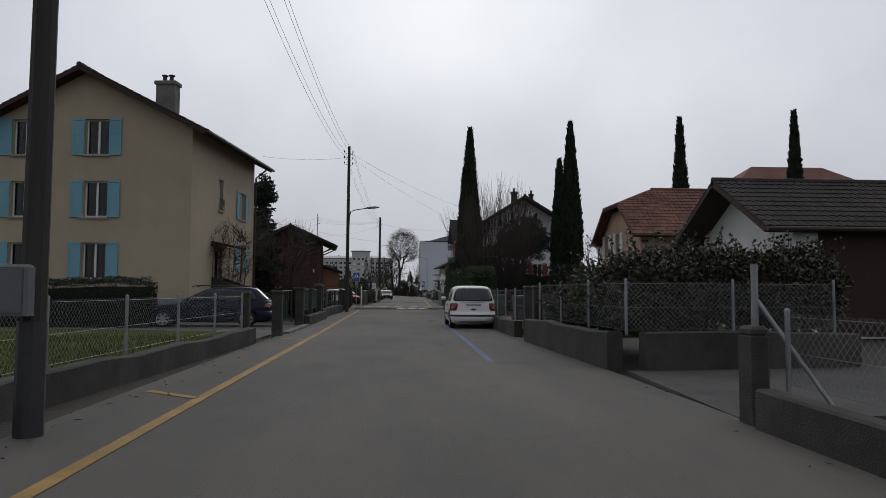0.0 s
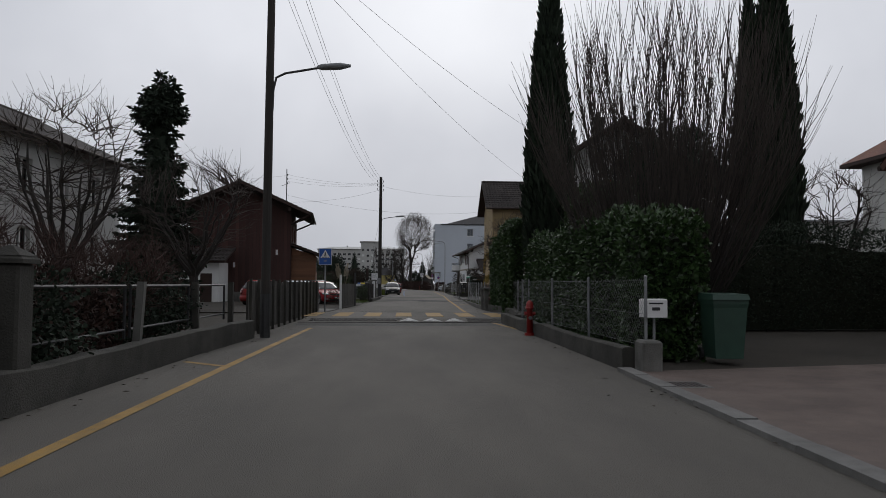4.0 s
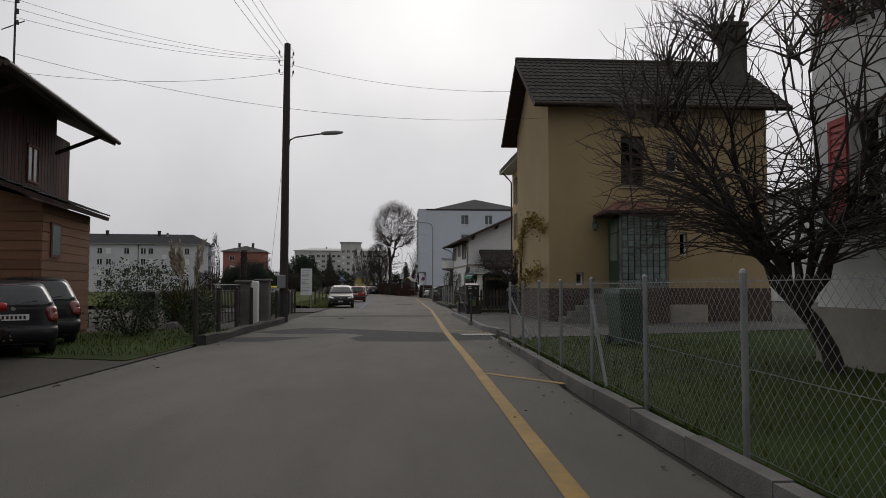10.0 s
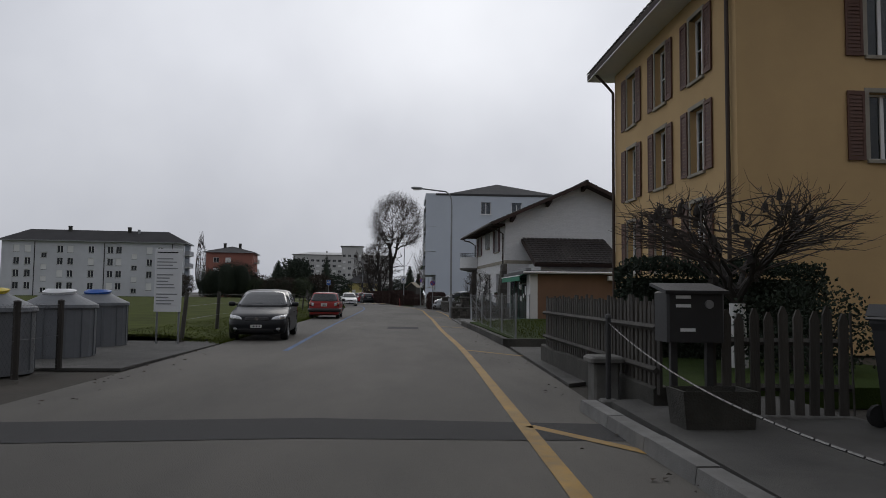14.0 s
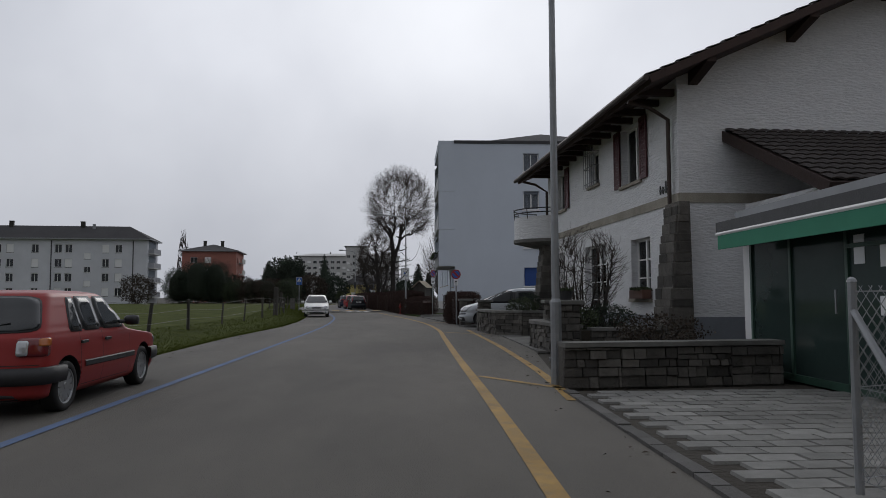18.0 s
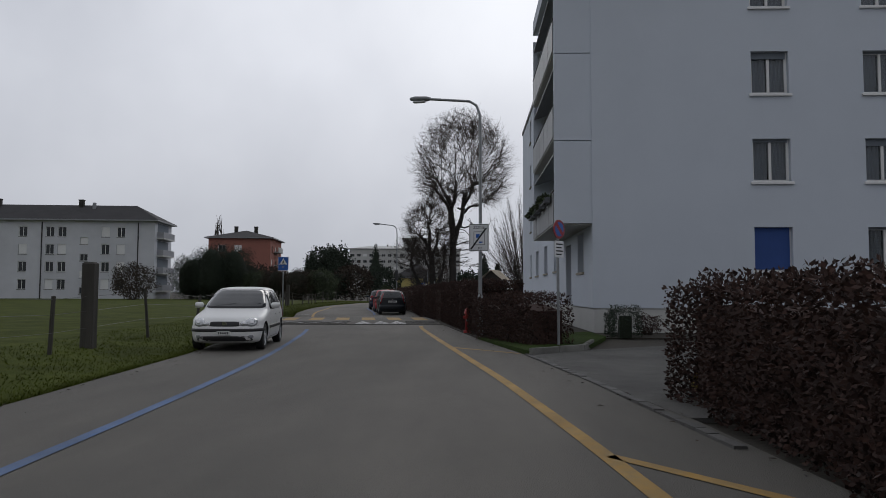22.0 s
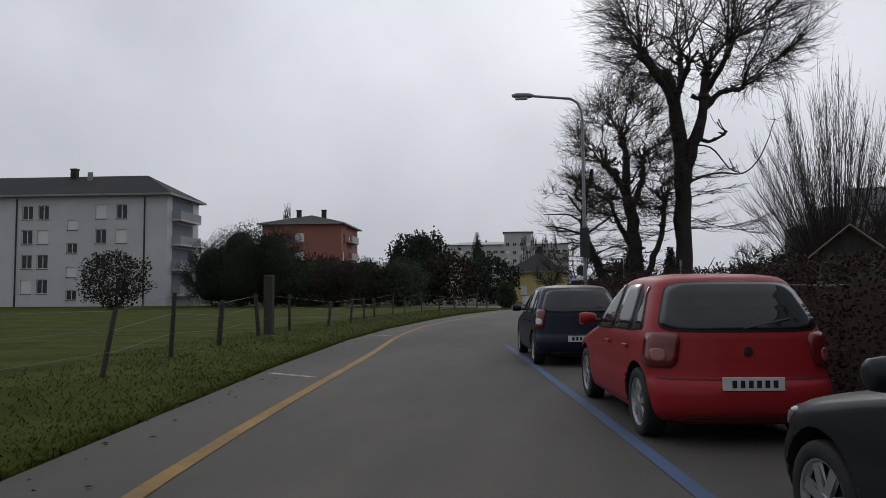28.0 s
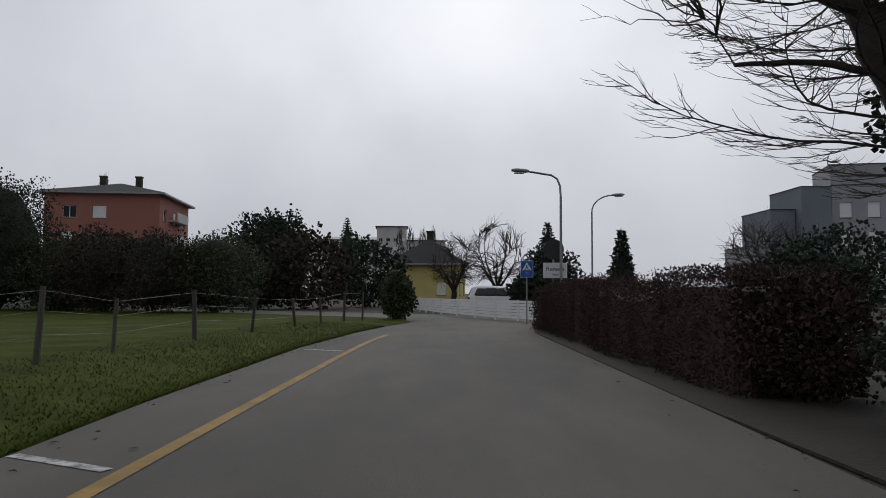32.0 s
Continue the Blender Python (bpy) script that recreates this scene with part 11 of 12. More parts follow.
    # wheels
    for a in ax:
        for sg in (-1, 1):
            x = sg * (W / 2 - 0.12)
            wh = part("wheel", Shape().tube([(x - sg * 0.08, a, wr), (x + sg * 0.04, a, wr)], wr * 0.64, 20), METAL_DARK, c)
            tread = [(-0.1, 0.88), (-0.092, 0.97), (-0.07, 1.0), (0.07, 1.0), (0.088, 0.975), (0.098, 0.9), (0.1, 0.76), (0.085, 0.68), (0.06, 0.66)]
            part("tyre", Shape().loft([[(x + sg * o, a + wr * k * math.cos(2 * math.pi * i / 28), wr + wr * k * math.sin(2 * math.pi * i / 28)) for i in range(28)] for o, k in tread], False, True), RUBBER, wh, "", True)
            rm = Shape().tube([(x + sg * 0.05, a, wr), (x + sg * 0.088, a, wr)], [wr * 0.2, wr * 0.13], 12)
            for k in range(spokes):
                q = 2 * math.pi * k / spokes + 0.2
                p0, p1 = wr * 0.12, wr * 0.64
                d, nn = Vector((0, math.cos(q), math.sin(q))), Vector((0, -math.sin(q), math.cos(q))) * wr * 0.085
                o, hgt = Vector((x + sg * 0.07, a, wr)), Vector((sg * 0.012, 0, 0))
                rm.hexa([o + d * p0 - nn - hgt, o + d * p1 - nn * 1.5 - hgt, o + d * p1 + nn * 1.5 - hgt, o + d * p0 + nn - hgt], [o + d * p0 - nn + hgt, o + d * p1 - nn * 1.2 + hgt * 0.5, o + d * p1 + nn * 1.2 + hgt * 0.5, o + d * p0 + nn + hgt])
            rm.tube([(x + sg * 0.05, a, wr), (x + sg * 0.085, a, wr), (x + sg * 0.09, a, wr)], [wr * 0.62, wr * 0.66, wr * 0.7], 28, False)
            part("rim", rm, ALLOY, wh)
    return c


LAMP_ROSE = mat("pale_red_lamp_glass", (0.3, 0.07, 0.07), 0.2, (0.22, 0.04, 0.04), 9, 0.8, coat=0.5)
P_WHITE, P_RED, P_DRED = paint("white_car_paint", (0.72, 0.72, 0.71)), paint("red_car_paint", (0.33, 0.02, 0.025)), paint("faded_red_car_paint", (0.29, 0.032, 0.03))
P_BLACK, P_NAVY, P_SILVER = paint("black_car_paint", (0.008, 0.009, 0.011)), paint("navy_car_paint", (0.009, 0.013, 0.03)), paint("silver_car_paint", (0.42, 0.44, 0.46), 0.4)
P_DGREY, P_BLUE = paint("dark_grey_car_paint", (0.012, 0.014, 0.017)), paint("dark_blue_car_paint", (0.009, 0.012, 0.028))

car("white compact people carrier with a foreign number plate", (1.34, 31.75, 0), 179.3, MPV, 4.17, 1.70, 1.56, P_WHITE, tail="wrap", plate_rear=0.8, strip=True, plate_blue=True, rear_logo=False, drop_lip=True, door_pull=PLASTIC_BLACK)
car("dark blue estate car on the driveway", (-7.45, 31.4, 0), -84, WAGON, 4.6, 1.75, 1.48, P_BLUE, rails=True, tail="flat", plate_rear=0.74)
car("silver hatchback in the parking yard", (-6.3, 69.35, 0), 177, HATCH, 4.18, 1.74, 1.46, P_SILVER, tail="flat", plate_rear=0.4)
car("dark red estate car in the parking yard", (-8.6, 72.6, 0), 170, WAGON, 4.5, 1.72, 1.5, P_DRED, plate_rear=0.7)
car("red estate car parked nose to the street", (-5.75, 74.9, 0), 28, WAGON, 4.5, 1.75, 1.45, P_RED, tail="flat")
car("black hatchback in the parking yard", (-6.65, 78.2, 0), 218, HATCH, 4.0, 1.7, 1.45, P_BLACK)
car("black estate car in the parking yard", (-7.35, 80.9, 0), 214, WAGON, 4.4, 1.73, 1.56, P_BLACK)
car("black hatchback parked facing down the street", (-2.3, 107.95, 0), 3, HATCH, 3.97, 1.68, 1.46, P_BLACK, head="long")
car("old red hatchback with black bumpers", (-2.2, 124.45, 0), 181.5, GOLF, 3.99, 1.66, 1.41, P_DRED, bumper=PLASTIC_BLACK, tail="box", plate_rear=0.66, wide_plate=False, strip=True, spokes=12, rear_logo=False, grille=0.66)
car("white hatchback parked facing down the street", (-3.4, 160.35, 0), 7.0, HATCH, 3.9, 1.65, 1.47, P_WHITE, head="round", strip=True, spokes=6)
car("silver people carrier with its nose towards the street", (6.32, 144.1, 0), -97, CARRIER, 4.47, 1.83, 1.68, P_SILVER, head="tall", grille=0.57, spokes=5)
car("pale grey estate car with black roof bars", (7.9, 147.0, 0), -95, WAGON, 4.5, 1.74, 1.56, P_SILVER, rails=True)
car("dark grey hatchback beside the beech hedge", (-2.62, 184.95, 0), 189.5, HATCH, 3.92, 1.68, 1.47, P_DGREY, tail="high", plate_rear=0.74)
car("red hatchback beside the beech hedge", (-3.5, 190.15, 0), 189, HATCH, 3.75, 1.7, 1.53, P_RED, tail="wrap", plate_rear=0.5, door_pull=P_RED)
car("dark navy hatchback beside the beech hedge", (-4.66, 196.4, 0), 189, HATCH, 4.02, 1.68, 1.5, P_NAVY, tail="drop", plate_rear=0.46)
car("white van beyond the white barrier", (-3.0, 256.0, 0), 70, MPV, 5.0, 1.95, 1.9, P_WHITE)


# ---- house details ----
# glass-block porch, steps and lantern of the ochre house
porch = thing("entrance_porch", "glass-block entrance porch with a brown hipped roof", "porch", (7.55, 85.55, 0))
part("base", Shape().box(0, 1.5, 0, 1.28, 0.0, 1.15), PLINTH_BROWN, porch)
part("frame", Shape().box(0, 0.06, 0, 0.08, 1.15, 3.45).box(1.42, 1.5, 0, 0.08, 1.15, 3.45).box(0.06, 1.42, 0, 0.08, 1.15, 1.22).box(0.06, 1.42, 0, 0.08, 3.36, 3.45), CONCRETE, porch)
for i in range(7):
    for j in range(11):
        part("glass_block", Shape().bev(0.07 + i * 0.193, 0.245 + i * 0.193, 0.005, 0.075, 1.23 + j * 0.194, 1.41 + j * 0.194, 0.012), GLASS_BLOCK, porch)
part("back_panel", Shape().box(0.06, 1.42, 0.5, 0.52, 1.15, 3.4), DARK_ROOM, porch)
part("side_wall", Shape().box(1.42, 1.5, 0.08, 1.28, 1.15, 3.45), PLASTER_YELLOW, porch)
door = part("door", Shape().bev(0.02, 0.07, 0.12, 1.2, 1.15, 3.3, 0.01), PAINT_GREEN, porch, "dark green glazed entrance door")
part("door_pane", Shape().box(0.012, 0.018, 0.3, 1.0, 2.0, 3.1), GLASS_BLOCK, door)
part("door_handle", Shape().tube([(-0.03, 0.25, 2.1), (-0.03, 0.25, 2.25)], 0.012, 6), METAL, door)
rfp = Shape()
E0, E1, F0, F1 = -0.45, 1.72, -0.3, 1.28
rfp.poly((E0, F0, 3.47), (E1, F0, 3.47), (0.9, 1.0, 3.92), (0.35, 1.0, 3.92))
rfp.poly((E0, F1, 3.47), (E0, F0, 3.47), (0.35, 1.0, 3.92), (0.35, F1, 3.92))
rfp.poly((E1, F0, 3.47), (E1, F1, 3.47), (0.9, F1, 3.92), (0.9, 1.0, 3.92))
rfp.poly((0.35, 1.0, 3.92), (0.9, 1.0, 3.92), (0.9, F1, 3.92), (0.35, F1, 3.92))
part("porch_roof", rfp, TILE_RED, porch)
part("eaves_board", Shape().box(E0, E1, F0, F1, 3.4, 3.465), WOOD_DARK, porch)
steps = thing("entrance_steps", "worn concrete steps rising to the porch", "steps", (5.9, 85.75, 0.1))
for k in range(6):
    part("step", Shape().bev(0.28 * k, 1.66, 0.0, 0.95, 0.175 * k, 0.175 * (k + 1), 0.015), CONCRETE, steps)
lan = thing("wall_lantern", "wrought iron wall lantern beside the porch", "lantern", (7.1, 86.82, 2.95))
part("arm", Shape().tube([(0, 0, 0.3), (0, -0.12, 0.4), (0, -0.22, 0.34)], 0.012, 6), METAL_DARK, lan)
part("cage", Shape().tube([(0, -0.22, 0.0), (0, -0.22, 0.04), (0, -0.22, 0.24), (0, -0.22, 0.33)], [0.04, 0.07, 0.1, 0.02], 6), METAL_DARK, lan)
part("glass", Shape().tube([(0, -0.22, 0.05), (0, -0.22, 0.22)], [0.074, 0.102], 6), GLASS_BLOCK, lan)
bx6 = thing("garden_bed_wall", "low pale stone wall of a flower bed", "wall", (9.2, 85.9, 0.1))
part("wall", Shape().bev(0, 1.2, 0, 0.2, 0, 0.55, 0.02), STONE_LIGHT, bx6)

# boards, annex and brackets of the timber house
BM = Matrix.Translation((-14.85, 79.5, 0)) @ Matrix.Rotation(radians(5.65), 4, "Z")


def barn_top(s):
    return 5.68 + 1.9 * (1 - abs(s - WB_ / 2) / (WB_ / 2))


for k in range(29):
    s = 0.02 + k * 0.2195
    t0, t1 = barn_top(s) - 0.05, barn_top(s + 0.2) - 0.05
    part("board", Shape().hexa([(s, -0.028, 0.62), (s + 0.2, -0.028, 0.62), (s + 0.2, -0.002, 0.62), (s, -0.002, 0.62)], [(s, -0.028, t0), (s + 0.2, -0.028, t1), (s + 0.2, -0.002, t1), (s, -0.002, t0)]), WOOD_BARN, barn)
for k in range(31):
    s = 0.02 + k * 0.2215
    part("board", Shape().box(WB_ + 0.002, WB_ + 0.028, s, s + 0.2, 0.62, 5.6), WOOD_BARN, barn)
for z, s in ((3.95, 0.7), (3.95, 3.6)):
    wf = part("window", Shape().box(WB_ + 0.028, WB_ + 0.07, s, s + 0.8, z, z + 0.06).box(WB_ + 0.028, WB_ + 0.07, s, s + 0.8, z + 0.94, z + 1.0).box(WB_ + 0.028, WB_ + 0.07, s, s + 0.06, z + 0.06, z + 0.94).box(WB_ + 0.028, WB_ + 0.07, s + 0.74, s + 0.8, z + 0.06, z + 0.94).box(WB_ + 0.028, WB_ + 0.06, s + 0.37, s + 0.43, z + 0.06, z + 0.94), WOOD_RED, barn)
    part("pane", Shape().box(WB_ + 0.03, WB_ + 0.04, s + 0.06, s + 0.74, z + 0.06, z + 0.94), GLASS_BLOCK, wf)
for s, z in ((2.7, 2.15), (5.4, 3.0)):
    wf = part("vent_window", Shape().box(s, s + 0.22, -0.06, -0.028, z, z + 0.4), WOOD_RED, barn)
    part("pane", Shape().box(s + 0.04, s + 0.18, -0.066, -0.06, z + 0.04, z + 0.36), SIGN_WHITE, wf)
for y in (-1.0, 0.05, DB_ - 0.1):
    part("eave_bracket", Shape().tube([(WB_ + 0.02, max(y, 0.02), 5.05), (WB_ + 0.7, y, 5.35), (WB_ + 1.25, y, 5.6)], 0.06, 5), WOOD_DARK, barn)
part("purlin", Shape().box(WB_ - 0.12, WB_ + 0.04, -1.15, 0.0, 5.85, 6.05), WOOD_DARK, barn)
part("purlin", Shape().box(-0.04, 0.12, -1.15, 0.0, 5.85, 6.05), WOOD_DARK, barn)
part("ridge_purlin", Shape().box(WB_ / 2 - 0.09, WB_ / 2 + 0.09, -1.15, 0.0, 7.15, 7.4), WOOD_DARK, barn)
annex = thing("annex", "lean-to timber annex of pale brown boards", "annex", (0, 0, 0))
annex.matrix_basis = BM
part("wall", Shape().hexa([(WB_ + 0.04, 0.3, 0), (8.0, 0.3, 0), (8.0, 3.6, 0), (WB_ + 0.04, 3.6, 0)], [(WB_ + 0.04, 0.3, 3.5), (8.0, 0.3, 3.05), (8.0, 3.6, 3.05), (WB_ + 0.04, 3.6, 3.5)]), WOOD_ANNEX, annex)
for k in range(14):
    z = 0.1 + k * 0.21
    part("board", Shape().box(WB_ + 0.04, 8.015, 0.272, 0.298, z, z + 0.195), WOOD_ANNEX, annex)
    part("board", Shape().box(8.002, 8.028, 0.3, 3.6, z, z + 0.195), WOOD_ANNEX, annex)
wf = part("window", Shape().box(8.03, 8.06, 0.75, 1.35, 1.85, 2.65), WOOD_RED, annex)
part("pane", Shape().box(8.06, 8.07, 0.81, 1.29, 1.91, 2.59), GLASS_BLOCK, wf)
part("annex_roof", slab((8.4, -0.15, 3.05), (8.4, 4.0, 3.05), (WB_ + 0.03, 4.0, 3.78), (WB_ + 0.03, -0.15, 3.78), 0.1), WOOD_DARK, annex)
part("roof_tiles", tile_field((8.4, -0.15, 3.06), (8.4, 4.0, 3.06), (WB_ + 0.03, 4.0, 3.79), (WB_ + 0.03, -0.15, 3.79)), TILE_DARK, annex)["kind"] = "stuff"
mast = thing("antenna_mast", "thin steel roof mast with wire insulators", "mast", (-9.5, 84.3, 0))
part("pole", Shape().tube([(0, 0, 6.0), (0, 0, 9.4)], 0.03, 6), METAL_DARK, mast)
part("cross_arm", Shape().tube([(-0.35, 0, 8.15), (0.25, 0, 8.4)], 0.015, 5), METAL_DARK, mast)
for z in (8.3, 8.6, 8.9):
    part("insulator", Shape().cyl(0.06, 0, z, z + 0.12, 0.04, 0.03, 8), METAL_DARK, mast)
low = thing("outbuilding", "low white outbuilding with a dark tiled roof", "outbuilding", (-20.0, 76.9, 0))
part("wall", Shape().box(0, 7.7, 0, 2.3, 0, 2.45), PLASTER_WHITE, low)
part("door", Shape().bev(6.6, 7.3, -0.03, 0.0, 0.0, 1.75, 0.01), WOOD_DARK, low)
part("roof_deck", slab((-0.4, -0.45, 2.5), (8.15, -0.45, 2.5), (8.15, 2.4, 3.4), (-0.4, 2.4, 3.4), 0.12), WOOD_DARK, low)
part("roof_tiles", tile_field((-0.4, -0.45, 2.5), (8.15, -0.45, 2.5), (8.15, 2.4, 3.4), (-0.4, 2.4, 3.4)), TILE_DARK, low)["kind"] = "stuff"
ter = thing("roof_terrace", "flat roof terrace with a thin metal railing", "terrace", (-21.0, 80.2, 0))
part("deck", Shape().box(0, 5.9, 0, 4.0, 0, 3.6), PLASTER_PALE, ter)
part("railing", Shape().tube([(0, 0.1, 4.4), (5.8, 0.1, 4.4)], 0.02, 5), METAL_DARK, ter)
part("railing", Shape().tube([(0, 0.1, 4.0), (5.8, 0.1, 4.0)], 0.012, 5), METAL_DARK, ter)
for k in range(9):
    part("baluster", Shape().cyl(0.1 + 0.7 * k, 0.1, 3.58, 4.4, 0.014, 0.014, 5), METAL_DARK, ter)
tch = thing("terrace_chair", "dark folding chair on the roof terrace", "chair", (-16.4, 80.9, 3.6))
part("seat", Shape().box(-0.25, 0.25, -0.25, 0.25, 0.4, 0.44), METAL_DARK, tch)
part("backrest", Shape().hexa([(-0.25, 0.2, 0.44), (0.25, 0.2, 0.44), (0.25, 0.24, 0.44), (-0.25, 0.24, 0.44)], [(-0.25, 0.34, 0.95), (0.25, 0.34, 0.95), (0.25, 0.38, 0.95), (-0.25, 0.38, 0.95)]), METAL_DARK, tch)
for x in (-0.23, 0.23):
    part("leg", Shape().tube([(x, -0.24, 0), (x, 0.2, 0.42)], 0.014, 5), METAL_DARK, tch)
    part("leg", Shape().tube([(x, 0.24, 0), (x, -0.2, 0.42)], 0.014, 5), METAL_DARK, tch)

# ---- bins, boxes, containers ----
def wheelie_bin(x, y, material, label, turn=0, h=1.05, w=0.56, d=0.6, z=0.0):
    b = thing("wheelie_bin", label, "bin", (x, y, z), turn, "wheelie bins")
    part("body", Shape().loft([[(-w * s / 2, -d * s / 2, zz), (w * s / 2, -d * s / 2, zz), (w * s / 2, d * s / 2, zz), (-w * s / 2, d * s / 2, zz)] for s, zz in ((0.78, 0.06), (0.95, h * 0.8), (1.0, h * 0.86), (1.0, h * 0.92))]), material, b)
    part("lid", Shape().loft([[(-w * 0.53, -d * 0.55, h * 0.92), (w * 0.53, -d * 0.55, h * 0.92), (w * 0.53, d * 0.55, h * 0.92), (-w * 0.53, d * 0.55, h * 0.92)], [(-w * 0.5, -d * 0.5, h), (w * 0.5, -d * 0.5, h), (w * 0.5, d * 0.5, h * 1.02), (-w * 0.5, d * 0.5, h * 1.02)]]), material, b)
    part("handle", Shape().tube([(-w * 0.4, d * 0.6, h * 0.9), (w * 0.4, d * 0.6, h * 0.9)], 0.018, 6), material, b)
    for sx in (-1, 1):
        part("wheel", Shape().tube([(sx * w * 0.42, d * 0.42, 0.1), (sx * w * 0.5, d * 0.42, 0.1)], 0.1, 12), RUBBER, b)


wheelie_bin(4.1, 43.3, PAINT_GREEN, "dark green wheelie bin by the hedge")
wheelie_bin(5.75, 93.4, PLASTIC_BLACK, "black wheelie bin beside the picket gate", 90, 1.05, z=0.1)
wheelie_bin(3.9, 35.9, PLASTIC_BLACK, "dark wheelie bin on the block-paved drive", 4)
wheelie_bin(5.0, 35.9, PLASTIC_GREY, "grey wheelie bin on the block-paved drive", -3)
wheelie_bin(5.1, 77.6, PAINT_GREEN, "dark green wheelie bin on the garden lawn", 10, 1.05, z=0.1)
wheelie_bin(-7.3, 88.8, PLASTIC_BLACK, "black wheelie bin in the overgrown garden", 5)
wheelie_bin(-6.5, 88.9, PLASTIC_BLACK, "black wheelie bin in the overgrown garden", -4)
for x, y, z, w, h, mt, lb in ((2.87, 42.83, 0.7, 0.36, 0.28, PAINT_WHITE, "white steel letterbox on a thin post"), (3.25, 27.2, 0.8, 0.3, 0.25, SIGN_WHITE, "small white letterbox on a post")):
    mb = thing("letterbox", lb, "letterbox", (x, y, 0))
    part("post", Shape().cyl(0, 0.1, 0.0, z + 0.02, 0.022, 0.022, 8), METAL, mb)
    bx7 = part("box", Shape().bev(-w / 2, w / 2, 0, 0.26, z, z + h, 0.015), mt, mb)
    part("slot", Shape().box(-w * 0.3, w * 0.3, -0.004, 0.002, z + h * 0.72, z + h * 0.8), INK, bx7)
    part("name_plate", Shape().box(-0.06, 0.06, -0.004, 0.002, z + h * 0.38, z + h * 0.55), METAL_DARK, bx7)
cab = thing("letterbox_cabinet", "dark letterbox cabinet with pale name plates", "letterbox", (4.05, 94.1, 0.1))
part("stand", Shape().box(-0.2, -0.14, 0.05, 0.11, 0.0, 0.72).box(0.14, 0.2, 0.05, 0.11, 0.0, 0.72), METAL_DARK, cab)
cbx = part("cabinet", Shape().bev(-0.27, 0.27, -0.05, 0.3, 0.7, 1.17, 0.02), PLASTIC_BLACK, cab)
part("lid", slab((-0.3, -0.09, 1.175), (0.3, -0.09, 1.175), (0.3, 0.33, 1.25), (-0.3, 0.33, 1.25), 0.03), METAL_DARK, cbx)
for x, z in ((-0.14, 1.02), (-0.1, 0.8), (-0.14, 1.1)):
    part("name_plate", Shape().box(x - 0.05, x + 0.09, -0.056, -0.05, z, z + 0.03), SIGN_WHITE, cbx)
part("lock", Shape().tube([(0.12, -0.05, 1.05), (0.12, -0.07, 1.05)], 0.04, 12), METAL, cbx)
tro = thing("planter_trough", "dark concrete planter trough on the pavement", "planter", (4.05, 93.75, 0.1))
part("trough", Shape().loft([[(-0.33 * s, -0.2 * s, z), (0.33 * s, -0.2 * s, z), (0.33 * s, 0.2 * s, z), (-0.33 * s, 0.2 * s, z)] for s, z in ((0.9, 0), (1.0, 0.32), (0.92, 0.32), (0.85, 0.24))]), CONCRETE_DARK, tro)
wt = thing("painted_trunk", "fruit tree trunk painted white against pests", "tree trunk", (6.3, 97.9, 0.18))
part("trunk", Shape().tube([(0, 0, 0), (0, 0, 0.5), (0, 0, 0.95)], [0.15, 0.125, 0.115], 10), PAINT_WHITE, wt)
LID_YEL = mat("yellow_plastic_lid", (0.62, 0.47, 0.03), 0.5, None, 4, 0.8)
for x, y, mt, lb in ((-4.75, 98.75, LID_YEL, "grey sunken waste container with a yellow lid"), (-4.95, 101.5, SIGN_WHITE, "grey sunken waste container with a white lid"), (-5.4, 104.35, SIGN_BLUE, "grey sunken waste container with a blue lid")):
    wc_ = thing("waste_container", lb, "waste container", (x, y, 0), 0, "waste containers")
    part("drum", Shape().cyl(0, 0, -0.02, 0.92, 0.63, 0.63, 26), PLASTIC_GREY, wc_, "", False)
    cv = part("cover", Shape().tube([(0, 0, 0.9), (0, 0, 0.96), (0, 0, 1.14), (0, 0, 1.17)], [0.67, 0.66, 0.3, 0.26], 26), PLASTIC_GREY, wc_)
    part("lid", Shape().tube([(0, -0.02, 1.17), (0, -0.03, 1.21), (0, -0.03, 1.25)], [0.27, 0.29, 0.2], 20), mt, cv)
    for k in range(12):
        a = 2 * math.pi * k / 12
        part("slat", Shape().box(-0.012, 0.012, 0, 0.02, 0.02, 0.9), PLASTIC_GREY, wc_).matrix_basis = Matrix.Translation((0.625 * math.cos(a), 0.625 * math.sin(a), 0)) @ Matrix.Rotation(a - math.pi / 2, 4, "Z")

# carved pole by the garden gate
tot = thing("carved_pole", "dark carved wooden pole with iron horns", "pole", (-3.8, 86.75, 0))
part("shaft", Shape().tube([(0, 0, 0), (0, 0, 1.45), (0, 0, 1.5), (0, 0, 2.25), (0, 0, 2.32)], [0.05, 0.05, 0.1, 0.1, 0.06], 10), WOOD_DARK, tot)
for z in (1.62, 1.82, 2.02):
    part("ring", Shape().cyl(0, 0, z, z + 0.05, 0.115, 0.115, 10), WOOD_POLE, tot)
for sx in (-1, 1):
    part("horn", Shape().tube([(0, 0, 2.3), (sx * 0.1, 0, 2.32), (sx * 0.2, 0, 2.42)], [0.015, 0.012, 0.006], 5), METAL_DARK, tot)
ben = thing("garden_bench", "weathered grey slatted garden bench", "bench", (-8.4, 85.6, 0), 80)
for k in range(4):
    part("seat_slat", Shape().box(-0.7, 0.7, -0.2 + 0.11 * k, -0.11 + 0.11 * k, 0.4, 0.43), WOOD_GREY, ben)
for k in range(3):
    part("back_slat", Shape().box(-0.7, 0.7, 0.25 + 0.03 * k, 0.28 + 0.03 * k, 0.55 + 0.13 * k, 0.64 + 0.13 * k), WOOD_GREY, ben)
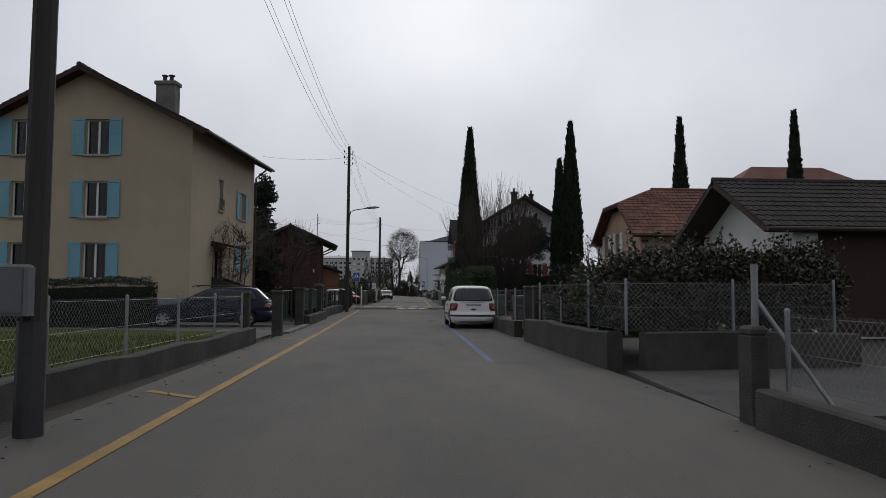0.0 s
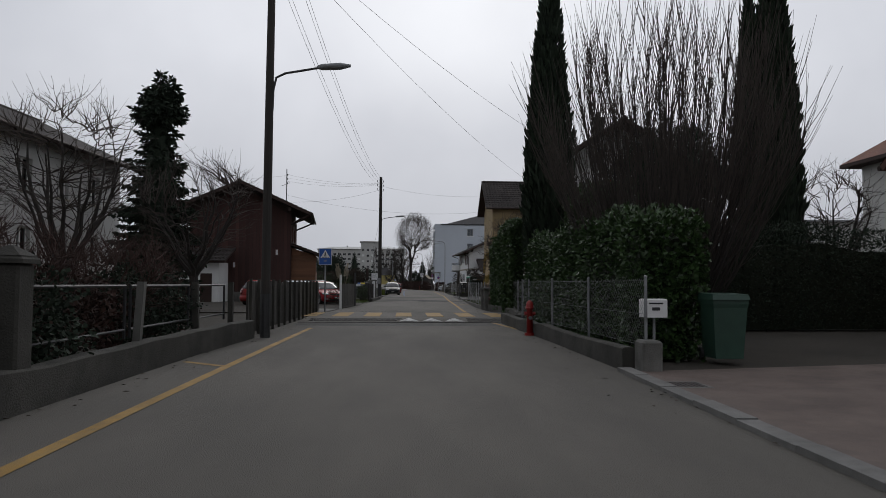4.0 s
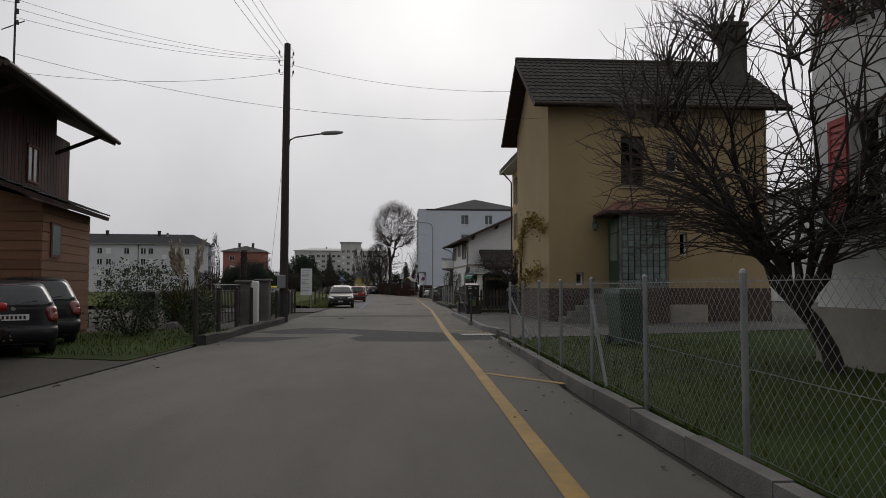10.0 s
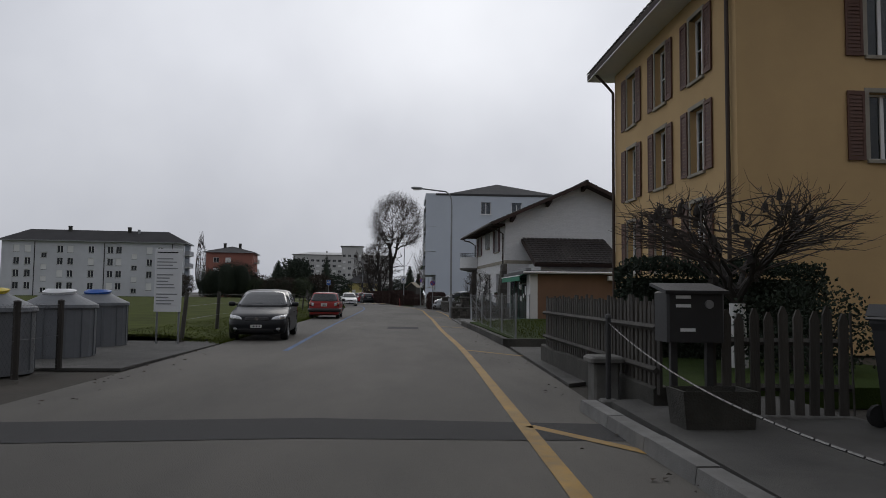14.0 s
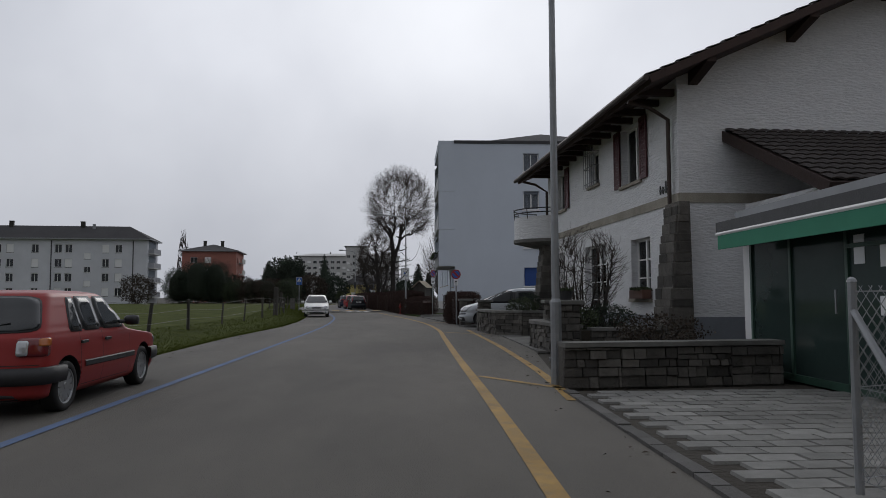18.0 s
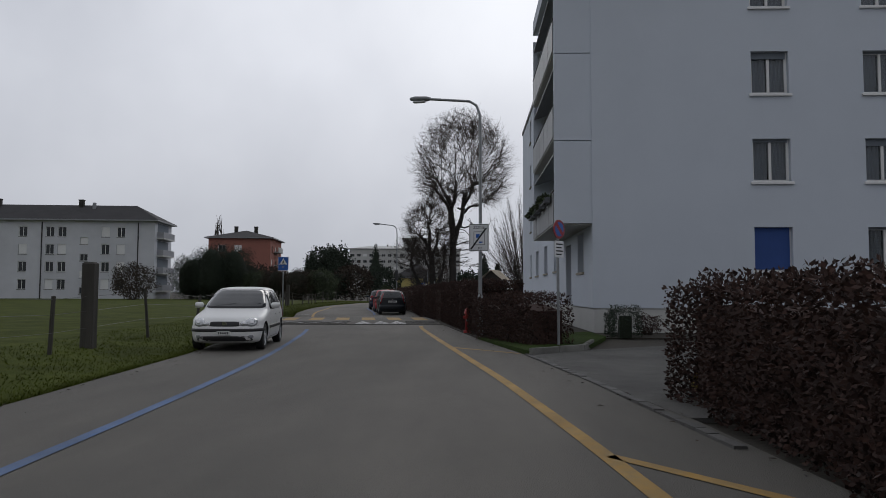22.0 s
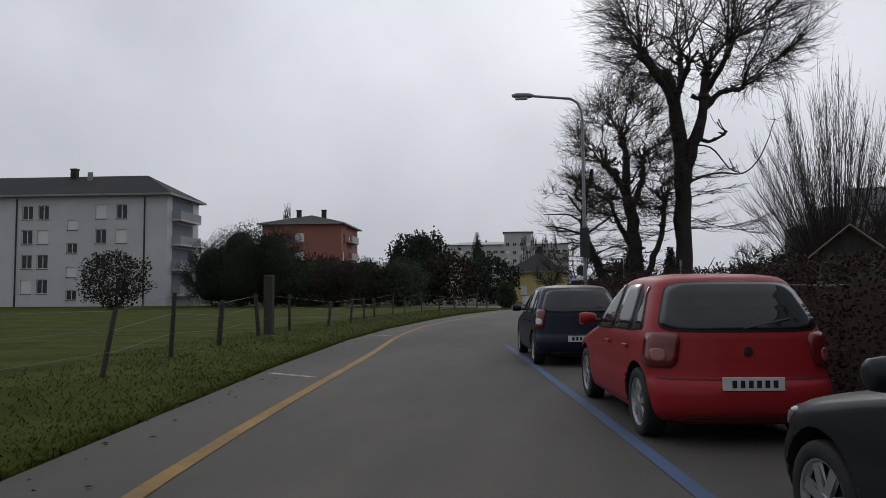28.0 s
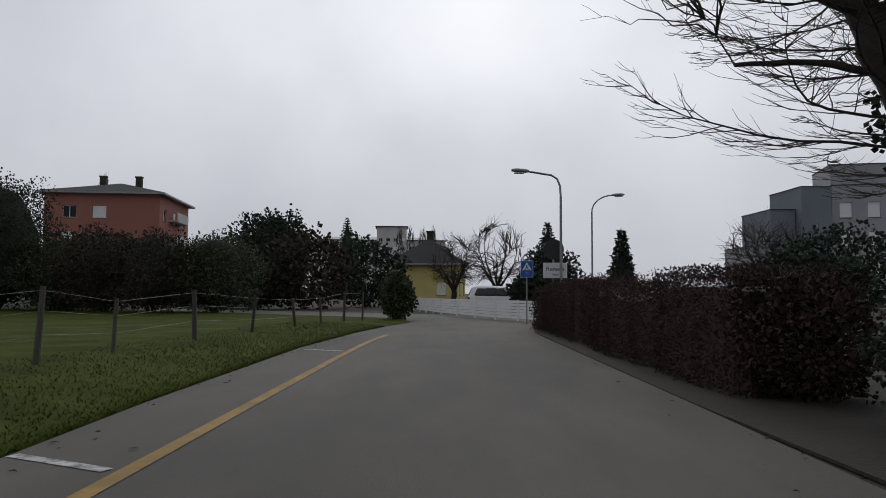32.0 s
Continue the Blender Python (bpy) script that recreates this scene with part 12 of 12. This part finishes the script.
for x in (-0.6, 0.6):
    part("leg", Shape().bev(x - 0.03, x + 0.03, -0.18, -0.12, 0, 0.4, 0.008), WOOD_GREY, ben)
    part("leg", Shape().bev(x - 0.03, x + 0.03, 0.24, 0.3, 0, 0.9, 0.008), WOOD_GREY, ben)
# flower boxes and pots of the white house
for y in (131.3,):
    fb = thing("flower_box", "brown window box with low plants", "flower box", (7.5, y, 1.12))
    part("box", Shape().bev(-0.14, 0.08, 0.0, 0.95, 0, 0.2, 0.015), PAINT_BROWN, fb)
    fl = Shape()
    for _ in range(260):
        leaf(fl, Vector((rp.uniform(-0.12, 0.06), rp.uniform(0.03, 0.92), 0.17)), (rand_dir(rp) + Vector((0, 0, 1.2))).normalized(), rand_dir(rp), rp.uniform(0.05, 0.13), 0.3)
    part("plants", fl, LEAF_BUSH, fb)["kind"] = "stuff"
pot = thing("flower_pot", "dark flower pot on the stone pillar", "flower pot", (5.3, 129.75, 1.11))
part("pot", Shape().tube([(0, 0, 0), (0, 0, 0.16), (0, 0, 0.18)], [0.11, 0.15, 0.16], 14), METAL_DARK, pot)
fl = Shape()
for _ in range(120):
    leaf(fl, Vector((rp.uniform(-0.1, 0.1), rp.uniform(-0.1, 0.1), 0.15)), (rand_dir(rp) + Vector((0, 0, 1))).normalized(), rand_dir(rp), rp.uniform(0.05, 0.12), 0.3)
part("plant", fl, LEAF_BUSH, pot)
# irregular flagstones of the forecourt
flag = thing("flagstone_path", "irregular dark slate flagstones at the white house", "paving", (0, 0, 0), 0, "", "structure")
fy = 126.9
while fy < 129.2:
    fx = 4.75 + rnd.uniform(0, 0.2)
    hh = rnd.uniform(0.34, 0.55)
    while fx < 7.3:
        w_ = rnd.uniform(0.4, 0.75)
        j = [rnd.uniform(-0.05, 0.05) for _ in range(8)]
        z = 0.03 + rnd.uniform(-0.006, 0.006)
        base = [(fx + 0.03 + j[0], fy + 0.03 + j[1]), (fx + w_ - 0.03 + j[2], fy + 0.03 + j[3]), (fx + w_ - 0.03 + j[4], fy + hh - 0.03 + j[5]), (fx + 0.03 + j[6], fy + hh - 0.03 + j[7])]
        part("flagstone", Shape().hexa([(*p, -0.03) for p in base], [(*p, z) for p in base]), SLATE_STONE, flag)
        fx += w_
    fy += hh
plot("pavement", [(4.4, 126.2), (4.9, 129.4), (7.5, 129.5), (7.5, 126.6)], -0.045, 0.008, SOIL, "earth joints between the flagstones", "pavement")

# white slatted barrier at the junction
BAR = [(-8.9, 259), (-7.1, 249), (-4.7, 241.6), (-3.0, 238.2)]
bar = thing("white_barrier", "white slatted barrier fence along the cross street", "fence", (0, 0, 0))
for a, b in zip(BAR, BAR[1:]):
    n = max(1, round(math.dist(a, b) / 2.4))
    for k in range(n):
        p, q = Vector(a).lerp(Vector(b), k / n), Vector(a).lerp(Vector(b), (k + 0.97) / n)
        d = (q - p).normalized()
        m = Vector((-d.y, d.x)) * 0.03
        for s in range(6):
            z = 0.1 + s * 0.135
            part("slat", Shape().hexa([(p.x, p.y, z), (q.x, q.y, z), (q.x + m.x, q.y + m.y, z), (p.x + m.x, p.y + m.y, z)], [(p.x, p.y, z + 0.12), (q.x, q.y, z + 0.12), (q.x + m.x, q.y + m.y, z + 0.12), (p.x + m.x, p.y + m.y, z + 0.12)]), PAINT_WHITE, bar)
        part("post", Shape().bev(p.x - 0.035, p.x + 0.035, p.y - 0.1, p.y - 0.002, -0.02, 0.93, 0.01), PAINT_WHITE, bar)
# wooden playhouse behind the beech hedge
ph = thing("playhouse", "small wooden playhouse with a pale board roof", "playhouse", (3.0, 205.7, 0), -15)
part("wall", Shape().box(0, 1.5, 0, 3.0, 0, 2.35), WOOD_GREY, ph)
for k in range(11):
    for sg in (0, 1):
        x0, x1 = (-0.25, 0.75) if sg == 0 else (1.75, 0.75)
        part("roof_board", Shape().hexa([(x0, -0.3 + k * 0.33, 2.3), (x1, -0.3 + k * 0.33, 3.15), (x1, 0.0 + k * 0.33, 3.15), (x0, 0.0 + k * 0.33, 2.3)], [(x0, -0.3 + k * 0.33, 2.34), (x1, -0.3 + k * 0.33, 3.19), (x1, 0.0 + k * 0.33, 3.19), (x0, 0.0 + k * 0.33, 2.34)]), WOOD_PALE, ph)
gb = Shape()
gb.poly((0, 0.0, 2.35), (1.5, 0.0, 2.35), (0.75, 0.0, 3.1))
gb.poly((0, 0.06, 2.35), (1.5, 0.06, 2.35), (0.75, 0.06, 3.1))
part("gable_board", gb, WOOD_GREY, ph)

# fallen leaves and crumbs along the street edges
rl = random.Random(23)
lit = Shape()
for _ in range(1300):
    y = rl.uniform(8, 230)
    side = rl.choice((-1, 1))
    x = edge(y, side) - side * abs(rl.gauss(0, 0.32))
    a = rl.uniform(0, 6.28)
    s = rl.uniform(0.015, 0.045)
    k = len(lit.v)
    z = 0.085 if 54 < y < 62 or 171 < y < 179 else 0.012
    lit.v += [(x + s * math.cos(a), y + s * math.sin(a), z), (x - 0.5 * s * math.sin(a), y + 0.5 * s * math.cos(a), z + 0.012), (x - s * math.cos(a), y - s * math.sin(a), z + 0.002), (x + 0.5 * s * math.sin(a), y - 0.5 * s * math.cos(a), z + 0.006)]
    lit.f.append((k, k + 1, k + 2, k + 3))
tagged(part("fallen_leaves", lit, LEAF_BROWN), "scattered brown fallen leaves along the kerbs", "leaves", "", "stuff")
# pebbles of the bed by the near wall
peb = Shape()
for _ in range(1500):
    x, y, s = rl.uniform(2.45, 6.5), rl.uniform(7, 12.7), rl.uniform(0.03, 0.075)
    peb.dome(x, y, 0.05, s, s * 0.8, 6, 2)
tagged(part("pebbles", peb, STONE, None, "", True), "large rounded grey pebbles behind the wall", "pebbles", "", "stuff")
# crack lines sealed in the road
for k in range(5):
    y0 = (17, 46, 77, 119, 206)[k]
    x = rl.uniform(-2.2, 1.0) + 0.5 * (edge(y0, -1) + edge(y0, 1))
    pts_ = [(x, y0)]
    for _ in range(14):
        x += rl.uniform(-0.22, 0.22)
        pts_.append((x, pts_[-1][1] + rl.uniform(0.25, 0.5)))
    line_mark(pts_, 0.007, ASPHALT_OLD, "thin dark crack line in the asphalt", 0.0045)

# flower boxes on the lowest balcony of the pale-blue block
for k in range(4):
    fb = thing("flower_box", "grey balcony flower box with trailing plants", "flower box", (BX - 1.42, BY + 0.5 + 1.6 * k, 4.05), 0, "balcony flower boxes")
    part("box", Shape().bev(0.0, 0.2, 0.0, 1.1, 0, 0.18, 0.015), PLASTIC_GREY, fb)
    fl = Shape()
    for _ in range(220):
        leaf(fl, Vector((rp.uniform(-0.02, 0.2), rp.uniform(0.03, 1.07), 0.15)), (rand_dir(rp) + Vector((-0.5, 0, 0.4))).normalized(), rand_dir(rp), rp.uniform(0.08, 0.24), 0.25)
    part("trailing_plant", fl, LEAF_BUSH, fb)["kind"] = "stuff"


# ---- the whole plan in true metres ----
for ob in list(scene.objects):
    if ob.parent is None and ob.type in ("MESH", "EMPTY"):
        ob.matrix_basis = Matrix.Scale(PLAN, 4) @ ob.matrix_basis
